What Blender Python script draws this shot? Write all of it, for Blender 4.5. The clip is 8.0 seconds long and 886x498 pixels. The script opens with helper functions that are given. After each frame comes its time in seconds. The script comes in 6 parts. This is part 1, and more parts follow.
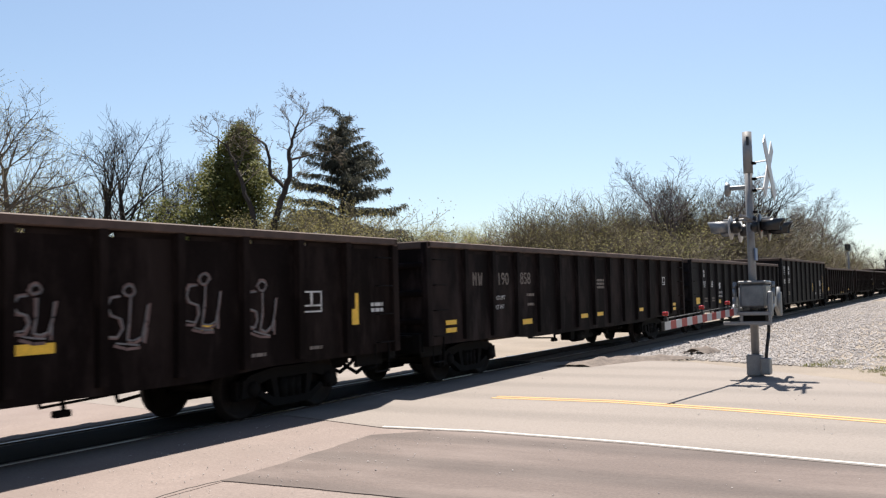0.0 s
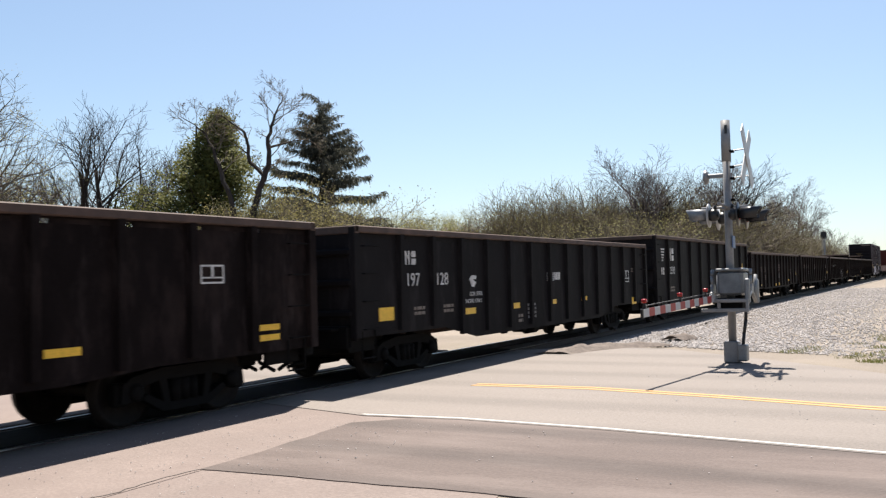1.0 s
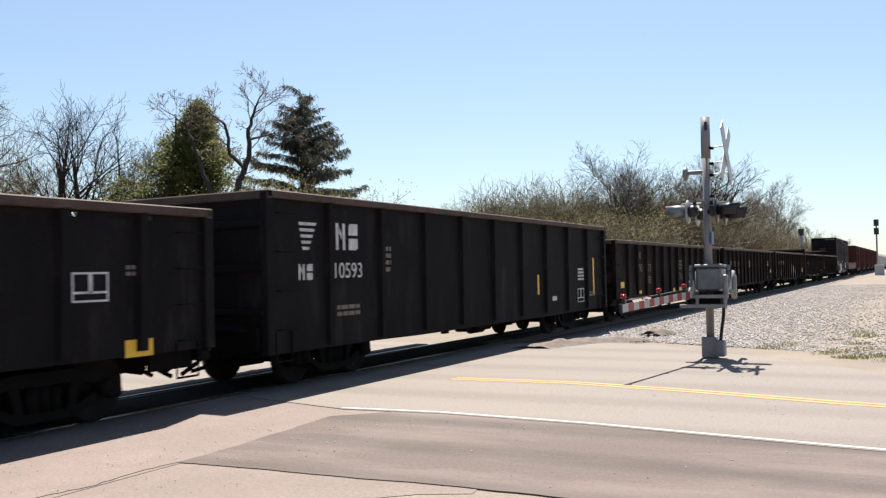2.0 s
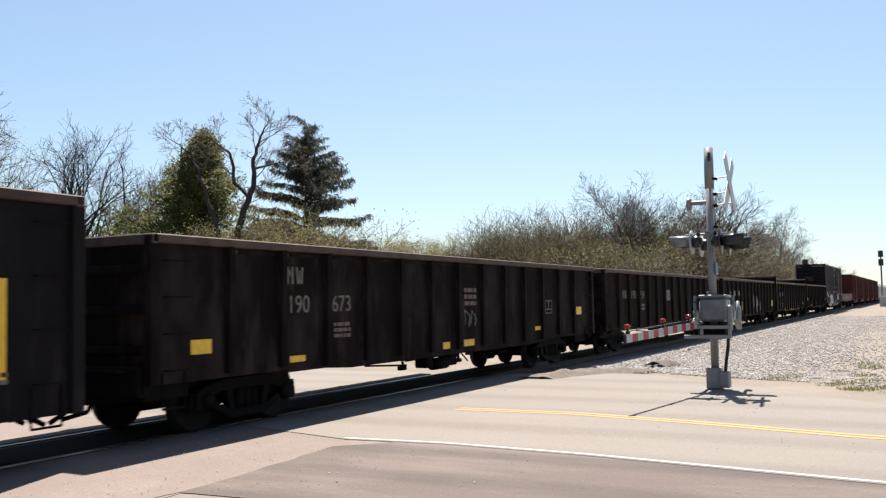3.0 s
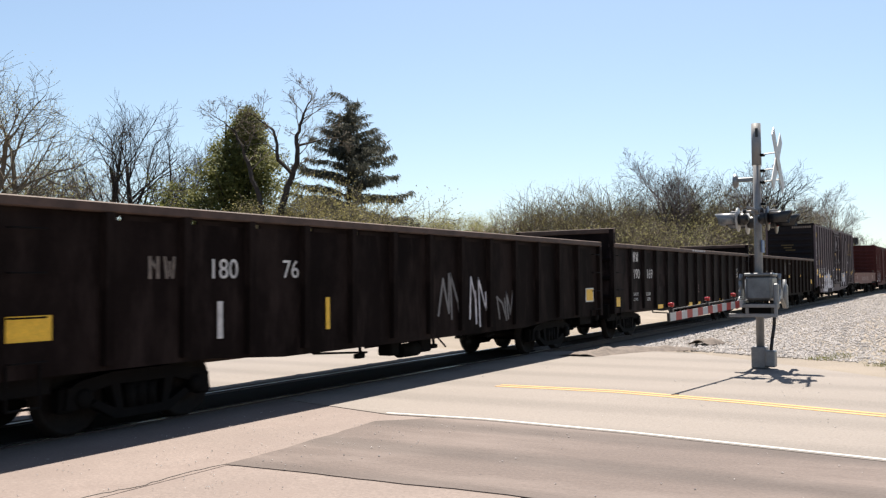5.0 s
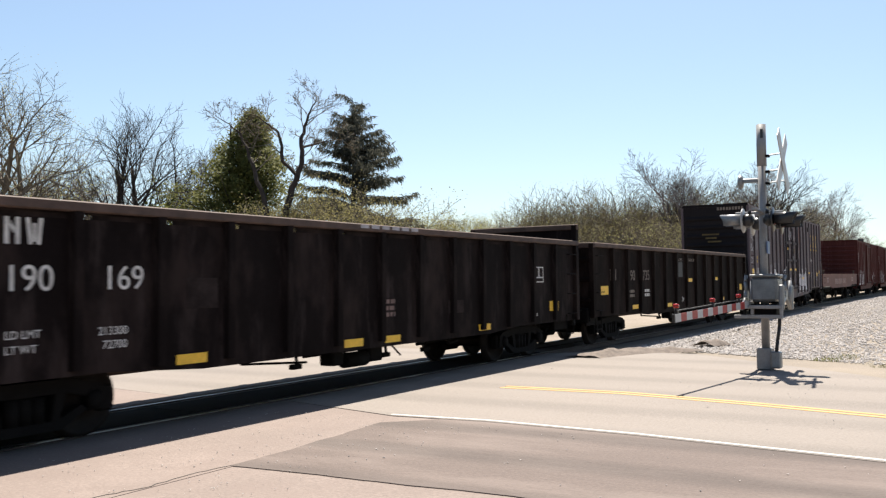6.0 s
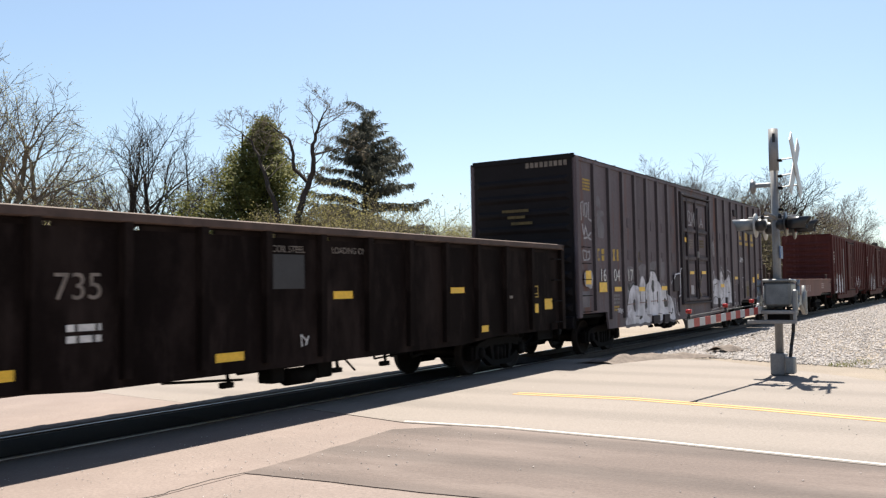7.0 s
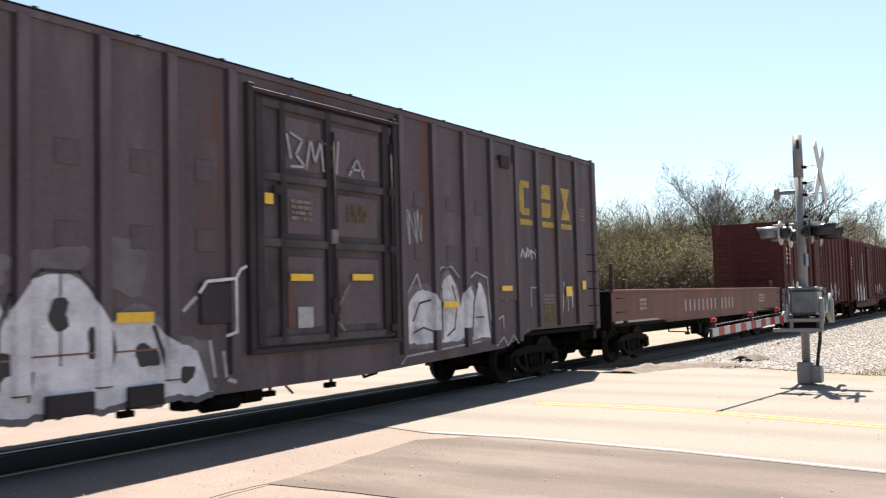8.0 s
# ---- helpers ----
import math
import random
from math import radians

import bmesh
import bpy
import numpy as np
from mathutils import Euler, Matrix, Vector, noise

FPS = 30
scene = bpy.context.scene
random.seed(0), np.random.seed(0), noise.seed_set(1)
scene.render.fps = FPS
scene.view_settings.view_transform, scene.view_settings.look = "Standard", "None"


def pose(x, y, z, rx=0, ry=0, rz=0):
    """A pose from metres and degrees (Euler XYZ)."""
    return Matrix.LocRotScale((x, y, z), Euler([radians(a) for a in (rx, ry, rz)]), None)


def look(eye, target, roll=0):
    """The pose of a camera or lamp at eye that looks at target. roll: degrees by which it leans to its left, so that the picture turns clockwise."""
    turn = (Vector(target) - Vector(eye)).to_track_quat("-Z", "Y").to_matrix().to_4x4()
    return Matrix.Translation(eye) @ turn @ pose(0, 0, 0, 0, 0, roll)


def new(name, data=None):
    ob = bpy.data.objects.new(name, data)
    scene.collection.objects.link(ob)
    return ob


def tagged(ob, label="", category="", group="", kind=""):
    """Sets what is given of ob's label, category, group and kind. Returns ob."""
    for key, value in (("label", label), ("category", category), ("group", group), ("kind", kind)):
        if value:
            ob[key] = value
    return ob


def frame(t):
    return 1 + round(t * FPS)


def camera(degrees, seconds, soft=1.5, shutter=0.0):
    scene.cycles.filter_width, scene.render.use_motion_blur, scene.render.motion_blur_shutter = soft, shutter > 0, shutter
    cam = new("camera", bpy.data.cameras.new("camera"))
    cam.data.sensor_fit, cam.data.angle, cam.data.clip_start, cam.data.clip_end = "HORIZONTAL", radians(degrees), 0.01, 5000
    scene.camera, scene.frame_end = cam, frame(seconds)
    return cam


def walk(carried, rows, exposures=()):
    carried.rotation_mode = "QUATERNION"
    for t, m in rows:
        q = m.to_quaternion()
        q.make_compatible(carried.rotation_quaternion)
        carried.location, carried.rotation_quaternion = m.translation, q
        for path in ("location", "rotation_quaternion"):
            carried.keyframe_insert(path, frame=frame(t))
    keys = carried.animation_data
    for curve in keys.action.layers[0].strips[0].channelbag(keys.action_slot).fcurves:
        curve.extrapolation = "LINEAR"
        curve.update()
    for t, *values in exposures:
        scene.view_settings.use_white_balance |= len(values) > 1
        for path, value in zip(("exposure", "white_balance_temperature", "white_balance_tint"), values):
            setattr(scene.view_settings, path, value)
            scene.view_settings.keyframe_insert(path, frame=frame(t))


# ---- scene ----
cam = camera(52.67, 8.0, soft=1.3, shutter=0.08)
EYE = (0.0, 0.0, 1.795)
# seconds, yaw, pitch, roll
PATH = [(0.0, -59.50, 4.19, 0.84), (0.5, -59.74, 3.88, 1.18), (1.0, -60.78, 3.39, 0.96),
        (1.5, -61.46, 2.51, 0.78), (1.7, -61.82, 2.56, 0.72),
        (2.8, -61.90, 4.57, 0.42), (3.0, -61.83, 4.88, 0.37), (3.5, -61.14, 4.66, 0.30),
        (4.0, -60.28, 4.17, 0.20), (4.5, -59.59, 3.64, 0.04), (5.8, -58.88, 3.41, 0.03), (6.0, -58.86, 3.50, 0.05),
        (6.5, -58.61, 3.67, 0.17), (7.0, -58.11, 3.92, 0.30), (7.5, -57.39, 4.13, 0.25),
        (8.0, -56.67, 4.57, 0.62)]
walk(cam, [(t, pose(*EYE, 90 + p, r, y)) for t, y, p, r in PATH],
     exposures=[(0.0, 1.50, 6500, 8), (3.0, 1.57, 6550, 7), (4.5, 1.57, 6600, 7), (6.0, 1.64, 6650, 6), (7.0, 1.66, 6650, 6), (7.5, 1.88, 6720, 6), (8.0, 1.95, 6850, 6)])

# ---- daylight ----
SUN = Vector((0.50, 0.19, 1.0)).normalized()
world = bpy.data.worlds.new("sky")
scene.world = world
world.use_nodes = True
wn = world.node_tree
sky = wn.nodes.new("ShaderNodeTexSky")
sky.sky_type, sky.sun_disc = "NISHITA", False
sky.sun_elevation = math.asin(SUN.z)
sky.sun_rotation = math.atan2(SUN.x, SUN.y)
sky.air_density, sky.dust_density, sky.ozone_density = 1.0, 0.9, 1.3
wn.nodes["Background"].inputs["Strength"].default_value = 0.052
wn.links.new(sky.outputs["Color"], wn.nodes["Background"].inputs["Color"])
sun = new("sun", bpy.data.lights.new("sun", "SUN"))
sun.data.energy, sun.data.angle, sun.data.color = 5.0, radians(0.53), (1.0, 0.915, 0.83)
sun.matrix_world = look(SUN * 200, (0, 0, 0))

# ---- materials ----
def ramp(nt, fac, stops):
    n = nt.nodes.new("ShaderNodeValToRGB")
    while len(n.color_ramp.elements) < len(stops):
        n.color_ramp.elements.new(0.5)
    for e, (p, c) in zip(n.color_ramp.elements, stops):
        e.position, e.color = p, (*c, 1)
    nt.links.new(fac, n.inputs["Fac"])
    return n.outputs["Color"]


def tex(nt, scale, detail=4.0, rough=0.6, stretch=None, offset=(0, 0, 0)):
    co = nt.nodes.new("ShaderNodeTexCoord")
    out = co.outputs["Object"]
    if stretch:
        m = nt.nodes.new("ShaderNodeMapping")
        m.inputs["Scale"].default_value, m.inputs["Location"].default_value = stretch, offset
        nt.links.new(out, m.inputs["Vector"])
        out = m.outputs["Vector"]
    n = nt.nodes.new("ShaderNodeTexNoise")
    n.inputs["Scale"].default_value, n.inputs["Detail"].default_value, n.inputs["Roughness"].default_value = scale, detail, rough
    nt.links.new(out, n.inputs["Vector"])
    return n.outputs["Fac"]


def mixc(nt, fac, a, b, mode="MIX"):
    n = nt.nodes.new("ShaderNodeMix")
    n.data_type, n.blend_type = "RGBA", mode
    for sock, v in ((n.inputs[0], fac), (n.inputs[6], a), (n.inputs[7], b)):
        if isinstance(v, (int, float)):
            sock.default_value = v
        elif isinstance(v, tuple):
            sock.default_value = (*v, 1)
        else:
            nt.links.new(v, sock)
    return n.outputs[2]


def mat(name, col, rough=0.6, metal=0.0, var=0.25, scale=3.0, fine=40.0, bump=0.15, stain=None, stain_at=(0.5, 0.7), stain_scale=1.0,
        stretch=None, rnd=0.0, spec=0.4, scuff=None, grain=0.8):
    """A weathered surface: base colour, broad and fine variation, stains and fine relief."""
    m = bpy.data.materials.new(name)
    m.use_nodes = True
    nt = m.node_tree
    b = nt.nodes["Principled BSDF"]
    b.inputs["Roughness"].default_value, b.inputs["Metallic"].default_value = rough, metal
    b.inputs["Specular IOR Level"].default_value = spec
    lo, hi = tuple(c * (1 - var) for c in col), tuple(min(1, c * (1 + var)) for c in col)
    c = ramp(nt, tex(nt, scale, stretch=stretch), [(0.3, lo), (0.7, hi)])
    g = ramp(nt, tex(nt, fine, 2.0), [(0.3, (grain, grain, grain)), (0.7, (1, 1, 1))])
    c = mixc(nt, 1.0, c, g, "MULTIPLY")
    if stain:
        f = ramp(nt, tex(nt, stain_scale, 6.0, 0.65, stretch=stretch), [(stain_at[0], (0, 0, 0)), (stain_at[1], (1, 1, 1))])
        c = mixc(nt, f, c, stain)
    if scuff:
        f = ramp(nt, tex(nt, 2.2, 7.0, 0.7, stretch=(1, 1, 0.22), offset=(3.1, 0, 7.7)), [(0.54, (0, 0, 0)), (0.74, (1, 1, 1))])
        c = mixc(nt, f, c, scuff)
    if rnd:
        oi = nt.nodes.new("ShaderNodeObjectInfo")
        r = ramp(nt, oi.outputs["Random"], [(0, (1 - rnd,) * 3), (1, (1, 1, 1))])
        c = mixc(nt, 1.0, c, r, "MULTIPLY")
    nt.links.new(c, b.inputs["Base Color"])
    if bump:
        bn = nt.nodes.new("ShaderNodeBump")
        bn.inputs["Strength"].default_value, bn.inputs["Distance"].default_value = bump, 0.02
        nt.links.new(tex(nt, fine * 0.7, 3.0), bn.inputs["Height"])
        nt.links.new(bn.outputs["Normal"], b.inputs["Normal"])
    return m


def leafy(name, a, b_col, trans=0.35):
    """Leaves or needles: colour varied from clump to clump, part of the light passes through."""
    m = bpy.data.materials.new(name)
    m.use_nodes = True
    nt = m.node_tree
    b = nt.nodes["Principled BSDF"]
    b.inputs["Roughness"].default_value = 0.7
    b.inputs["Specular IOR Level"].default_value = 0.12
    geo = nt.nodes.new("ShaderNodeNewGeometry")
    c = ramp(nt, geo.outputs["Random Per Island"], [(0, a), (1, b_col)])
    nt.links.new(c, b.inputs["Base Color"])
    t = nt.nodes.new("ShaderNodeBsdfTranslucent")
    nt.links.new(c, t.inputs["Color"])
    mx = nt.nodes.new("ShaderNodeMixShader")
    mx.inputs[0].default_value = trans
    nt.links.new(b.outputs[0], mx.inputs[1])
    nt.links.new(t.outputs[0], mx.inputs[2])
    nt.links.new(mx.outputs[0], nt.nodes["Material Output"].inputs["Surface"])
    return m


BLACK = mat("black_car_paint", (0.0112, 0.0083, 0.0082), 0.6, var=0.4, scale=0.9, fine=25, bump=0.1, stain=(0.027, 0.019, 0.0175), stain_at=(0.50, 0.64), stain_scale=0.9, stretch=(1, 1, 0.5), spec=0.02, scuff=(0.042, 0.032, 0.031))
BLACK2 = mat("black_car_paint_worn", (0.0100, 0.0069, 0.0063), 0.65, var=0.4, scale=0.7, fine=25, bump=0.1, stain=(0.021, 0.0148, 0.0132), stain_at=(0.50, 0.64), stain_scale=1.1, stretch=(1, 1, 0.45), spec=0.02, scuff=(0.031, 0.022, 0.020))
BLUEBLACK = mat("newer_black_car_paint", (0.0150, 0.0134, 0.0142), 0.55, var=0.25, scale=1.0, fine=25, bump=0.08, stretch=(1, 1, 0.4), spec=0.02, scuff=(0.033, 0.029, 0.030))
RIM = mat("rusty_top_chord", (0.075, 0.046, 0.036), 0.75, var=0.4, scale=2.5, fine=30)
UNDER = mat("grimy_running_gear", (0.0065, 0.0056, 0.0054), 0.8, var=0.3, scale=4, fine=30, spec=0.1)
WHEEL = mat("rusty_wheel_steel", (0.018, 0.0135, 0.0115), 0.65, var=0.3, scale=5, fine=40, spec=0.1)
TREAD = mat("polished_wheel_tread", (0.35, 0.34, 0.33), 0.3, 0.9, var=0.1)
YELLOW = mat("yellow_reflective_tape", (0.85, 0.50, 0.04), 0.45, var=0.12, scale=9, fine=60, bump=0.03)
WHITEP = mat("white_stencil_paint", (0.62, 0.60, 0.58), 0.7, var=0.25, scale=6, fine=50, bump=0.05)
FADED = mat("faded_stencil_paint", (0.20, 0.165, 0.14), 0.8, var=0.35, scale=7, fine=60, bump=0.05)
YELLOWP = mat("faded_yellow_paint", (0.42, 0.27, 0.05), 0.7, var=0.25, scale=6, fine=50, bump=0.05)
SMUDGE = mat("dull_repainted_black", (0.030, 0.023, 0.022), 0.8, var=0.4, scale=3, fine=30, bump=0.05, spec=0.02)
WORN = mat("worn_pale_stencil_paint", (0.36, 0.27, 0.25), 0.8, var=0.35, scale=7, fine=60, bump=0.05)
GRAF_W = mat("white_spray_paint", (0.62, 0.60, 0.64), 0.6, var=0.25, scale=2, fine=30, bump=0.03, stain=(0.30, 0.27, 0.29), stain_at=(0.50, 0.66), stain_scale=1.7)
GRAF_G = mat("grey_spray_paint", (0.16, 0.15, 0.15), 0.6, var=0.3, scale=3, fine=30, bump=0.03)
GRAF_H = mat("thin_grey_overspray", (0.135, 0.118, 0.13), 0.65, var=0.3, scale=2.5, fine=30, bump=0.03)
GRAF_M = mat("pale_grey_spray_paint", (0.36, 0.34, 0.36), 0.6, var=0.3, scale=3, fine=30, bump=0.03)
RUSTY = mat("rust_streak", (0.20, 0.10, 0.075), 0.8, var=0.3, scale=4, fine=40, bump=0.05)
GRAF_P = mat("pink_spray_paint", (0.16, 0.10, 0.09), 0.7, var=0.35, scale=5, fine=30, bump=0.03)
GRAF_K = mat("black_spray_paint", (0.03, 0.028, 0.03), 0.6, var=0.2, scale=3, fine=30, bump=0.03)
BOXCAR = mat("weathered_dark_boxcar_paint", (0.116, 0.092, 0.101), 0.6, var=0.22, scale=0.8, fine=22, bump=0.1, stain=(0.125, 0.062, 0.050), stain_at=(0.54, 0.66), stain_scale=1.8, stretch=(1, 1, 0.12), spec=0.1, scuff=(0.145, 0.124, 0.134))
BOXCAR_G = mat("sooty_boxcar_door_paint", (0.092, 0.076, 0.083), 0.65, var=0.3, scale=1.2, fine=22, bump=0.1, stain=(0.05, 0.041, 0.044), stain_at=(0.48, 0.66), stain_scale=1.6, stretch=(1, 1, 0.5), spec=0.1)
# dark boxcar trim, and post sides with their shade put into the colour
BOXCAR_P = mat("dark_boxcar_trim_and_shade_paint", (0.044, 0.036, 0.040), 0.65, var=0.3, scale=0.8, fine=22, bump=0.1, spec=0.1)
DULLY = mat("old_yellow_stencil_paint", (0.11, 0.078, 0.03), 0.8, var=0.4, scale=7, fine=60, bump=0.05)
# ends and roof; the end walls' shade is put into this near-black colour
BOXCAR_D = mat("shaded_boxcar_end_paint", (0.014, 0.012, 0.0135), 0.65, var=0.25, scale=0.8, fine=22, bump=0.1, spec=0.1)
REDCAR = mat("oxide_red_boxcar_paint", (0.075, 0.022, 0.020), 0.7, var=0.25, scale=0.8, fine=22, bump=0.1, stain=(0.045, 0.02, 0.018), stain_at=(0.5, 0.75), stain_scale=1.0, stretch=(1, 1, 0.3), spec=0.1, scuff=(0.12, 0.05, 0.045))
REDLOW = mat("faded_red_gondola_paint", (0.15, 0.066, 0.052), 0.75, var=0.25, scale=0.9, fine=22, bump=0.1, stain=(0.09, 0.045, 0.038), stain_at=(0.5, 0.75), stretch=(1, 1, 0.4))
HOPPER = mat("pale_grey_hopper_paint", (0.304, 0.304, 0.297), 0.6, var=0.15, scale=1)
GALV = mat("galvanised_steel", (0.219, 0.225, 0.234), 0.45, 0.55, var=0.12, scale=6, fine=50, bump=0.05)
GALV_D = mat("weathered_grey_housing", (0.162, 0.169, 0.179), 0.4, 0.4, var=0.25, scale=4, fine=50, bump=0.05)
GALV_M = mat("dull_aluminium_mast", (0.243, 0.240, 0.243), 0.55, 0.3, var=0.12, scale=4, fine=50, bump=0.05)
LAMPBLK = mat("black_signal_enamel", (0.018, 0.018, 0.02), 0.35, var=0.2, scale=5)
LAMPGRY = mat("pale_signal_back", (0.377, 0.383, 0.389), 0.4, var=0.1, scale=5)
SIGNW = mat("white_reflective_board", (0.456, 0.456, 0.462), 0.45, var=0.06, scale=5, fine=60, bump=0.02)
SIGNR = mat("red_reflective_board", (0.338, 0.034, 0.030), 0.45, var=0.1, scale=5, fine=60, bump=0.02)
LENS_R = mat("red_lamp_lens", (0.30, 0.015, 0.012), 0.15, var=0.1)
BLUEP = mat("blue_notice_plate", (0.108, 0.162, 0.284), 0.5, var=0.1)
CONCRETE = mat("weathered_concrete", (0.270, 0.243, 0.230), 0.85, var=0.15, scale=5, fine=60, bump=0.3)
RUBBER = mat("black_cable_rubber", (0.02, 0.02, 0.022), 0.6, var=0.1)
ROAD = mat("sun_bleached_asphalt", (0.172, 0.149, 0.134), 0.9, var=0.08, scale=0.5, fine=32, bump=0.35, stain=(0.140, 0.122, 0.110), stain_at=(0.45, 0.75), stain_scale=0.35, stretch=(1.0, 0.25, 1), grain=0.72)
APRON = mat("pinkish_worn_asphalt", (0.169, 0.134, 0.120), 0.92, var=0.1, scale=0.8, fine=32, bump=0.4, stain=(0.134, 0.104, 0.093), stain_at=(0.45, 0.7), stain_scale=1.2, grain=0.72)
PATCH = mat("dark_asphalt_patch", (0.098, 0.074, 0.066), 0.9, var=0.14, scale=0.5, fine=32, bump=0.4, stain=(0.134, 0.107, 0.097), stain_at=(0.46, 0.66), stain_scale=0.5, stretch=(1.0, 0.3, 1), grain=0.72)
LINE_W = mat("white_road_paint", (0.428, 0.416, 0.398), 0.7, var=0.08, scale=5, fine=80, bump=0.1)
LINE_Y = mat("yellow_road_paint", (0.357, 0.196, 0.051), 0.7, var=0.12, scale=4, fine=80, bump=0.1)
def tyre_bands(m, period, shift, dark):
    """Darker wheel paths that run along the road (y), wavering and broken up."""
    nt = m.node_tree
    b = nt.nodes["Principled BSDF"]
    src = b.inputs["Base Color"].links[0].from_socket
    w = nt.nodes.new("ShaderNodeTexWave")
    w.wave_type, w.bands_direction = "BANDS", "X"
    w.inputs["Scale"].default_value, w.inputs["Distortion"].default_value, w.inputs["Detail"].default_value = 0.314 / period, 1.3, 3.0
    w.inputs["Detail Scale"].default_value, w.inputs["Phase Offset"].default_value = 0.25, shift
    co = nt.nodes.new("ShaderNodeTexCoord")
    nt.links.new(co.outputs["Object"], w.inputs["Vector"])
    f = ramp(nt, w.outputs["Fac"], [(0.45, (1, 1, 1)), (0.95, (dark,) * 3)])
    nt.links.new(mixc(nt, 1.0, src, f, "MULTIPLY"), b.inputs["Base Color"])


tyre_bands(PATCH, 1.5, 0.6, 0.68)
tyre_bands(ROAD, 1.9, 2.0, 0.86)
PANEL = mat("black_rubber_crossing_panel", (0.014, 0.012, 0.0115), 0.9, var=0.3, scale=2, fine=40, bump=0.2, spec=0.1)
CRACK = mat("dark_crack_filler", (0.035, 0.03, 0.028), 0.9, var=0.2)
DIRT = mat("pale_gravelly_dirt", (0.178, 0.149, 0.122), 0.95, var=0.2, scale=0.35, fine=32, bump=0.6, stain=(0.134, 0.113, 0.086), stain_at=(0.5, 0.7), stain_scale=0.6, grain=0.72)
BALLAST = mat("crushed_limestone", (0.176, 0.159, 0.149), 0.92, var=0.3, scale=14, fine=30, bump=0.8)
STONE = mat("limestone_chips", (0.34, 0.315, 0.305), 0.9, var=0.3, scale=3, fine=30, bump=0.3)
MOUND = mat("crumbled_asphalt_heap", (0.110, 0.088, 0.076), 0.95, var=0.3, scale=6, fine=25, bump=0.8)
RAIL = mat("rail_steel_side", (0.047, 0.030, 0.024), 0.7, var=0.2)
RAILTOP = mat("polished_rail_head", (0.42, 0.42, 0.43), 0.3, 0.9, var=0.08)
TIE = mat("creosoted_tie", (0.041, 0.032, 0.027), 0.9, var=0.3, rnd=0.3)
BARK = mat("grey_brown_bark", (0.035, 0.028, 0.025), 0.9, var=0.25, scale=2, fine=20, bump=0.4)
BARK_P = mat("purplish_twig_bark", (0.10, 0.080, 0.080), 0.9, var=0.2, scale=2, fine=20, bump=0.2)
BARK_T = mat("tan_twig_bark", (0.135, 0.111, 0.084), 0.9, var=0.2, scale=2, fine=20, bump=0.2)
BUD = leafy("pale_green_buds", (0.20, 0.20, 0.075), (0.31, 0.29, 0.13), 0.45)
BUD_T = leafy("tan_spring_buds", (0.162, 0.142, 0.074), (0.270, 0.250, 0.122), 0.4)
BUD_O = leafy("olive_brown_buds", (0.10, 0.092, 0.042), (0.24, 0.215, 0.095), 0.45)
PINK = leafy("pink_blossom", (0.372, 0.135, 0.176), (0.473, 0.216, 0.257), 0.45)
NEEDLE = leafy("dark_spruce_needles", (0.036, 0.042, 0.034), (0.125, 0.122, 0.092), 0.25)
CEDAR = leafy("olive_cedar_sprays", (0.084, 0.097, 0.028), (0.169, 0.166, 0.054), 0.35)
GRASS = leafy("dry_spring_grass", (0.108, 0.135, 0.034), (0.243, 0.216, 0.095), 0.3)


# ---- mesh helpers ----
def box(bm, x0, x1, y0, y1, z0, z1, bevel=0.0):
    vs = [bm.verts.new((x, y, z)) for x in (x0, x1) for y in (y0, y1) for z in (z0, z1)]
    fs = [bm.faces.new([vs[i] for i in q]) for q in ((0, 1, 3, 2), (4, 6, 7, 5), (0, 4, 5, 1), (2, 3, 7, 6), (0, 2, 6, 4), (1, 5, 7, 3))]
    if bevel:
        bmesh.ops.bevel(bm, geom=list({e for f in fs for e in f.edges}), offset=bevel, segments=1, affect="EDGES")
    return bm


def prism(bm, pts, y0, y1):
    """A polygon in the xz plane, drawn out from y0 to y1."""
    a = [bm.verts.new((x, y0, z)) for x, z in pts]
    b = [bm.verts.new((x, y1, z)) for x, z in pts]
    n = len(pts)
    bm.faces.new(a)
    bm.faces.new(b[::-1])
    for i in range(n):
        bm.faces.new((a[i], b[i], b[(i + 1) % n], a[(i + 1) % n]))
    return bm


def tube(bm, p, q, r0, r1=None, n=8, cap=True):
    p, q = Vector(p), Vector(q)
    r1 = r0 if r1 is None else r1
    d = (q - p).normalized()
    u = d.orthogonal().normalized()
    w = d.cross(u)
    ring = [[bm.verts.new(c + (u * math.cos(a) + w * math.sin(a)) * r) for a in [2 * math.pi * k / n for k in range(n)]] for c, r in ((p, r0), (q, r1))]
    for k in range(n):
        f = bm.faces.new((ring[0][k], ring[0][(k + 1) % n], ring[1][(k + 1) % n], ring[1][k]))
        f.smooth = n > 6
    if cap:
        bm.faces.new(ring[0][::-1])
        bm.faces.new(ring[1])
    return bm


def lathe(bm, prof, axis="y", n=24, at=(0, 0, 0)):
    """Turns (radius, along) pairs round an axis."""
    rings = []
    for r, h in prof:
        row = []
        for k in range(n):
            a = 2 * math.pi * k / n
            c, s = r * math.cos(a), r * math.sin(a)
            v = (c, h, s) if axis == "y" else ((h, c, s) if axis == "x" else (c, s, h))
            row.append(bm.verts.new(Vector(v) + Vector(at)))
        rings.append(row)
    for a, b in zip(rings, rings[1:]):
        for k in range(n):
            bm.faces.new((a[k], a[(k + 1) % n], b[(k + 1) % n], b[k])).smooth = True
    for row in (rings[0], rings[-1]):
        if prof[0 if row is rings[0] else -1][0] > 1e-4:
            bm.faces.new(row)
    return bm


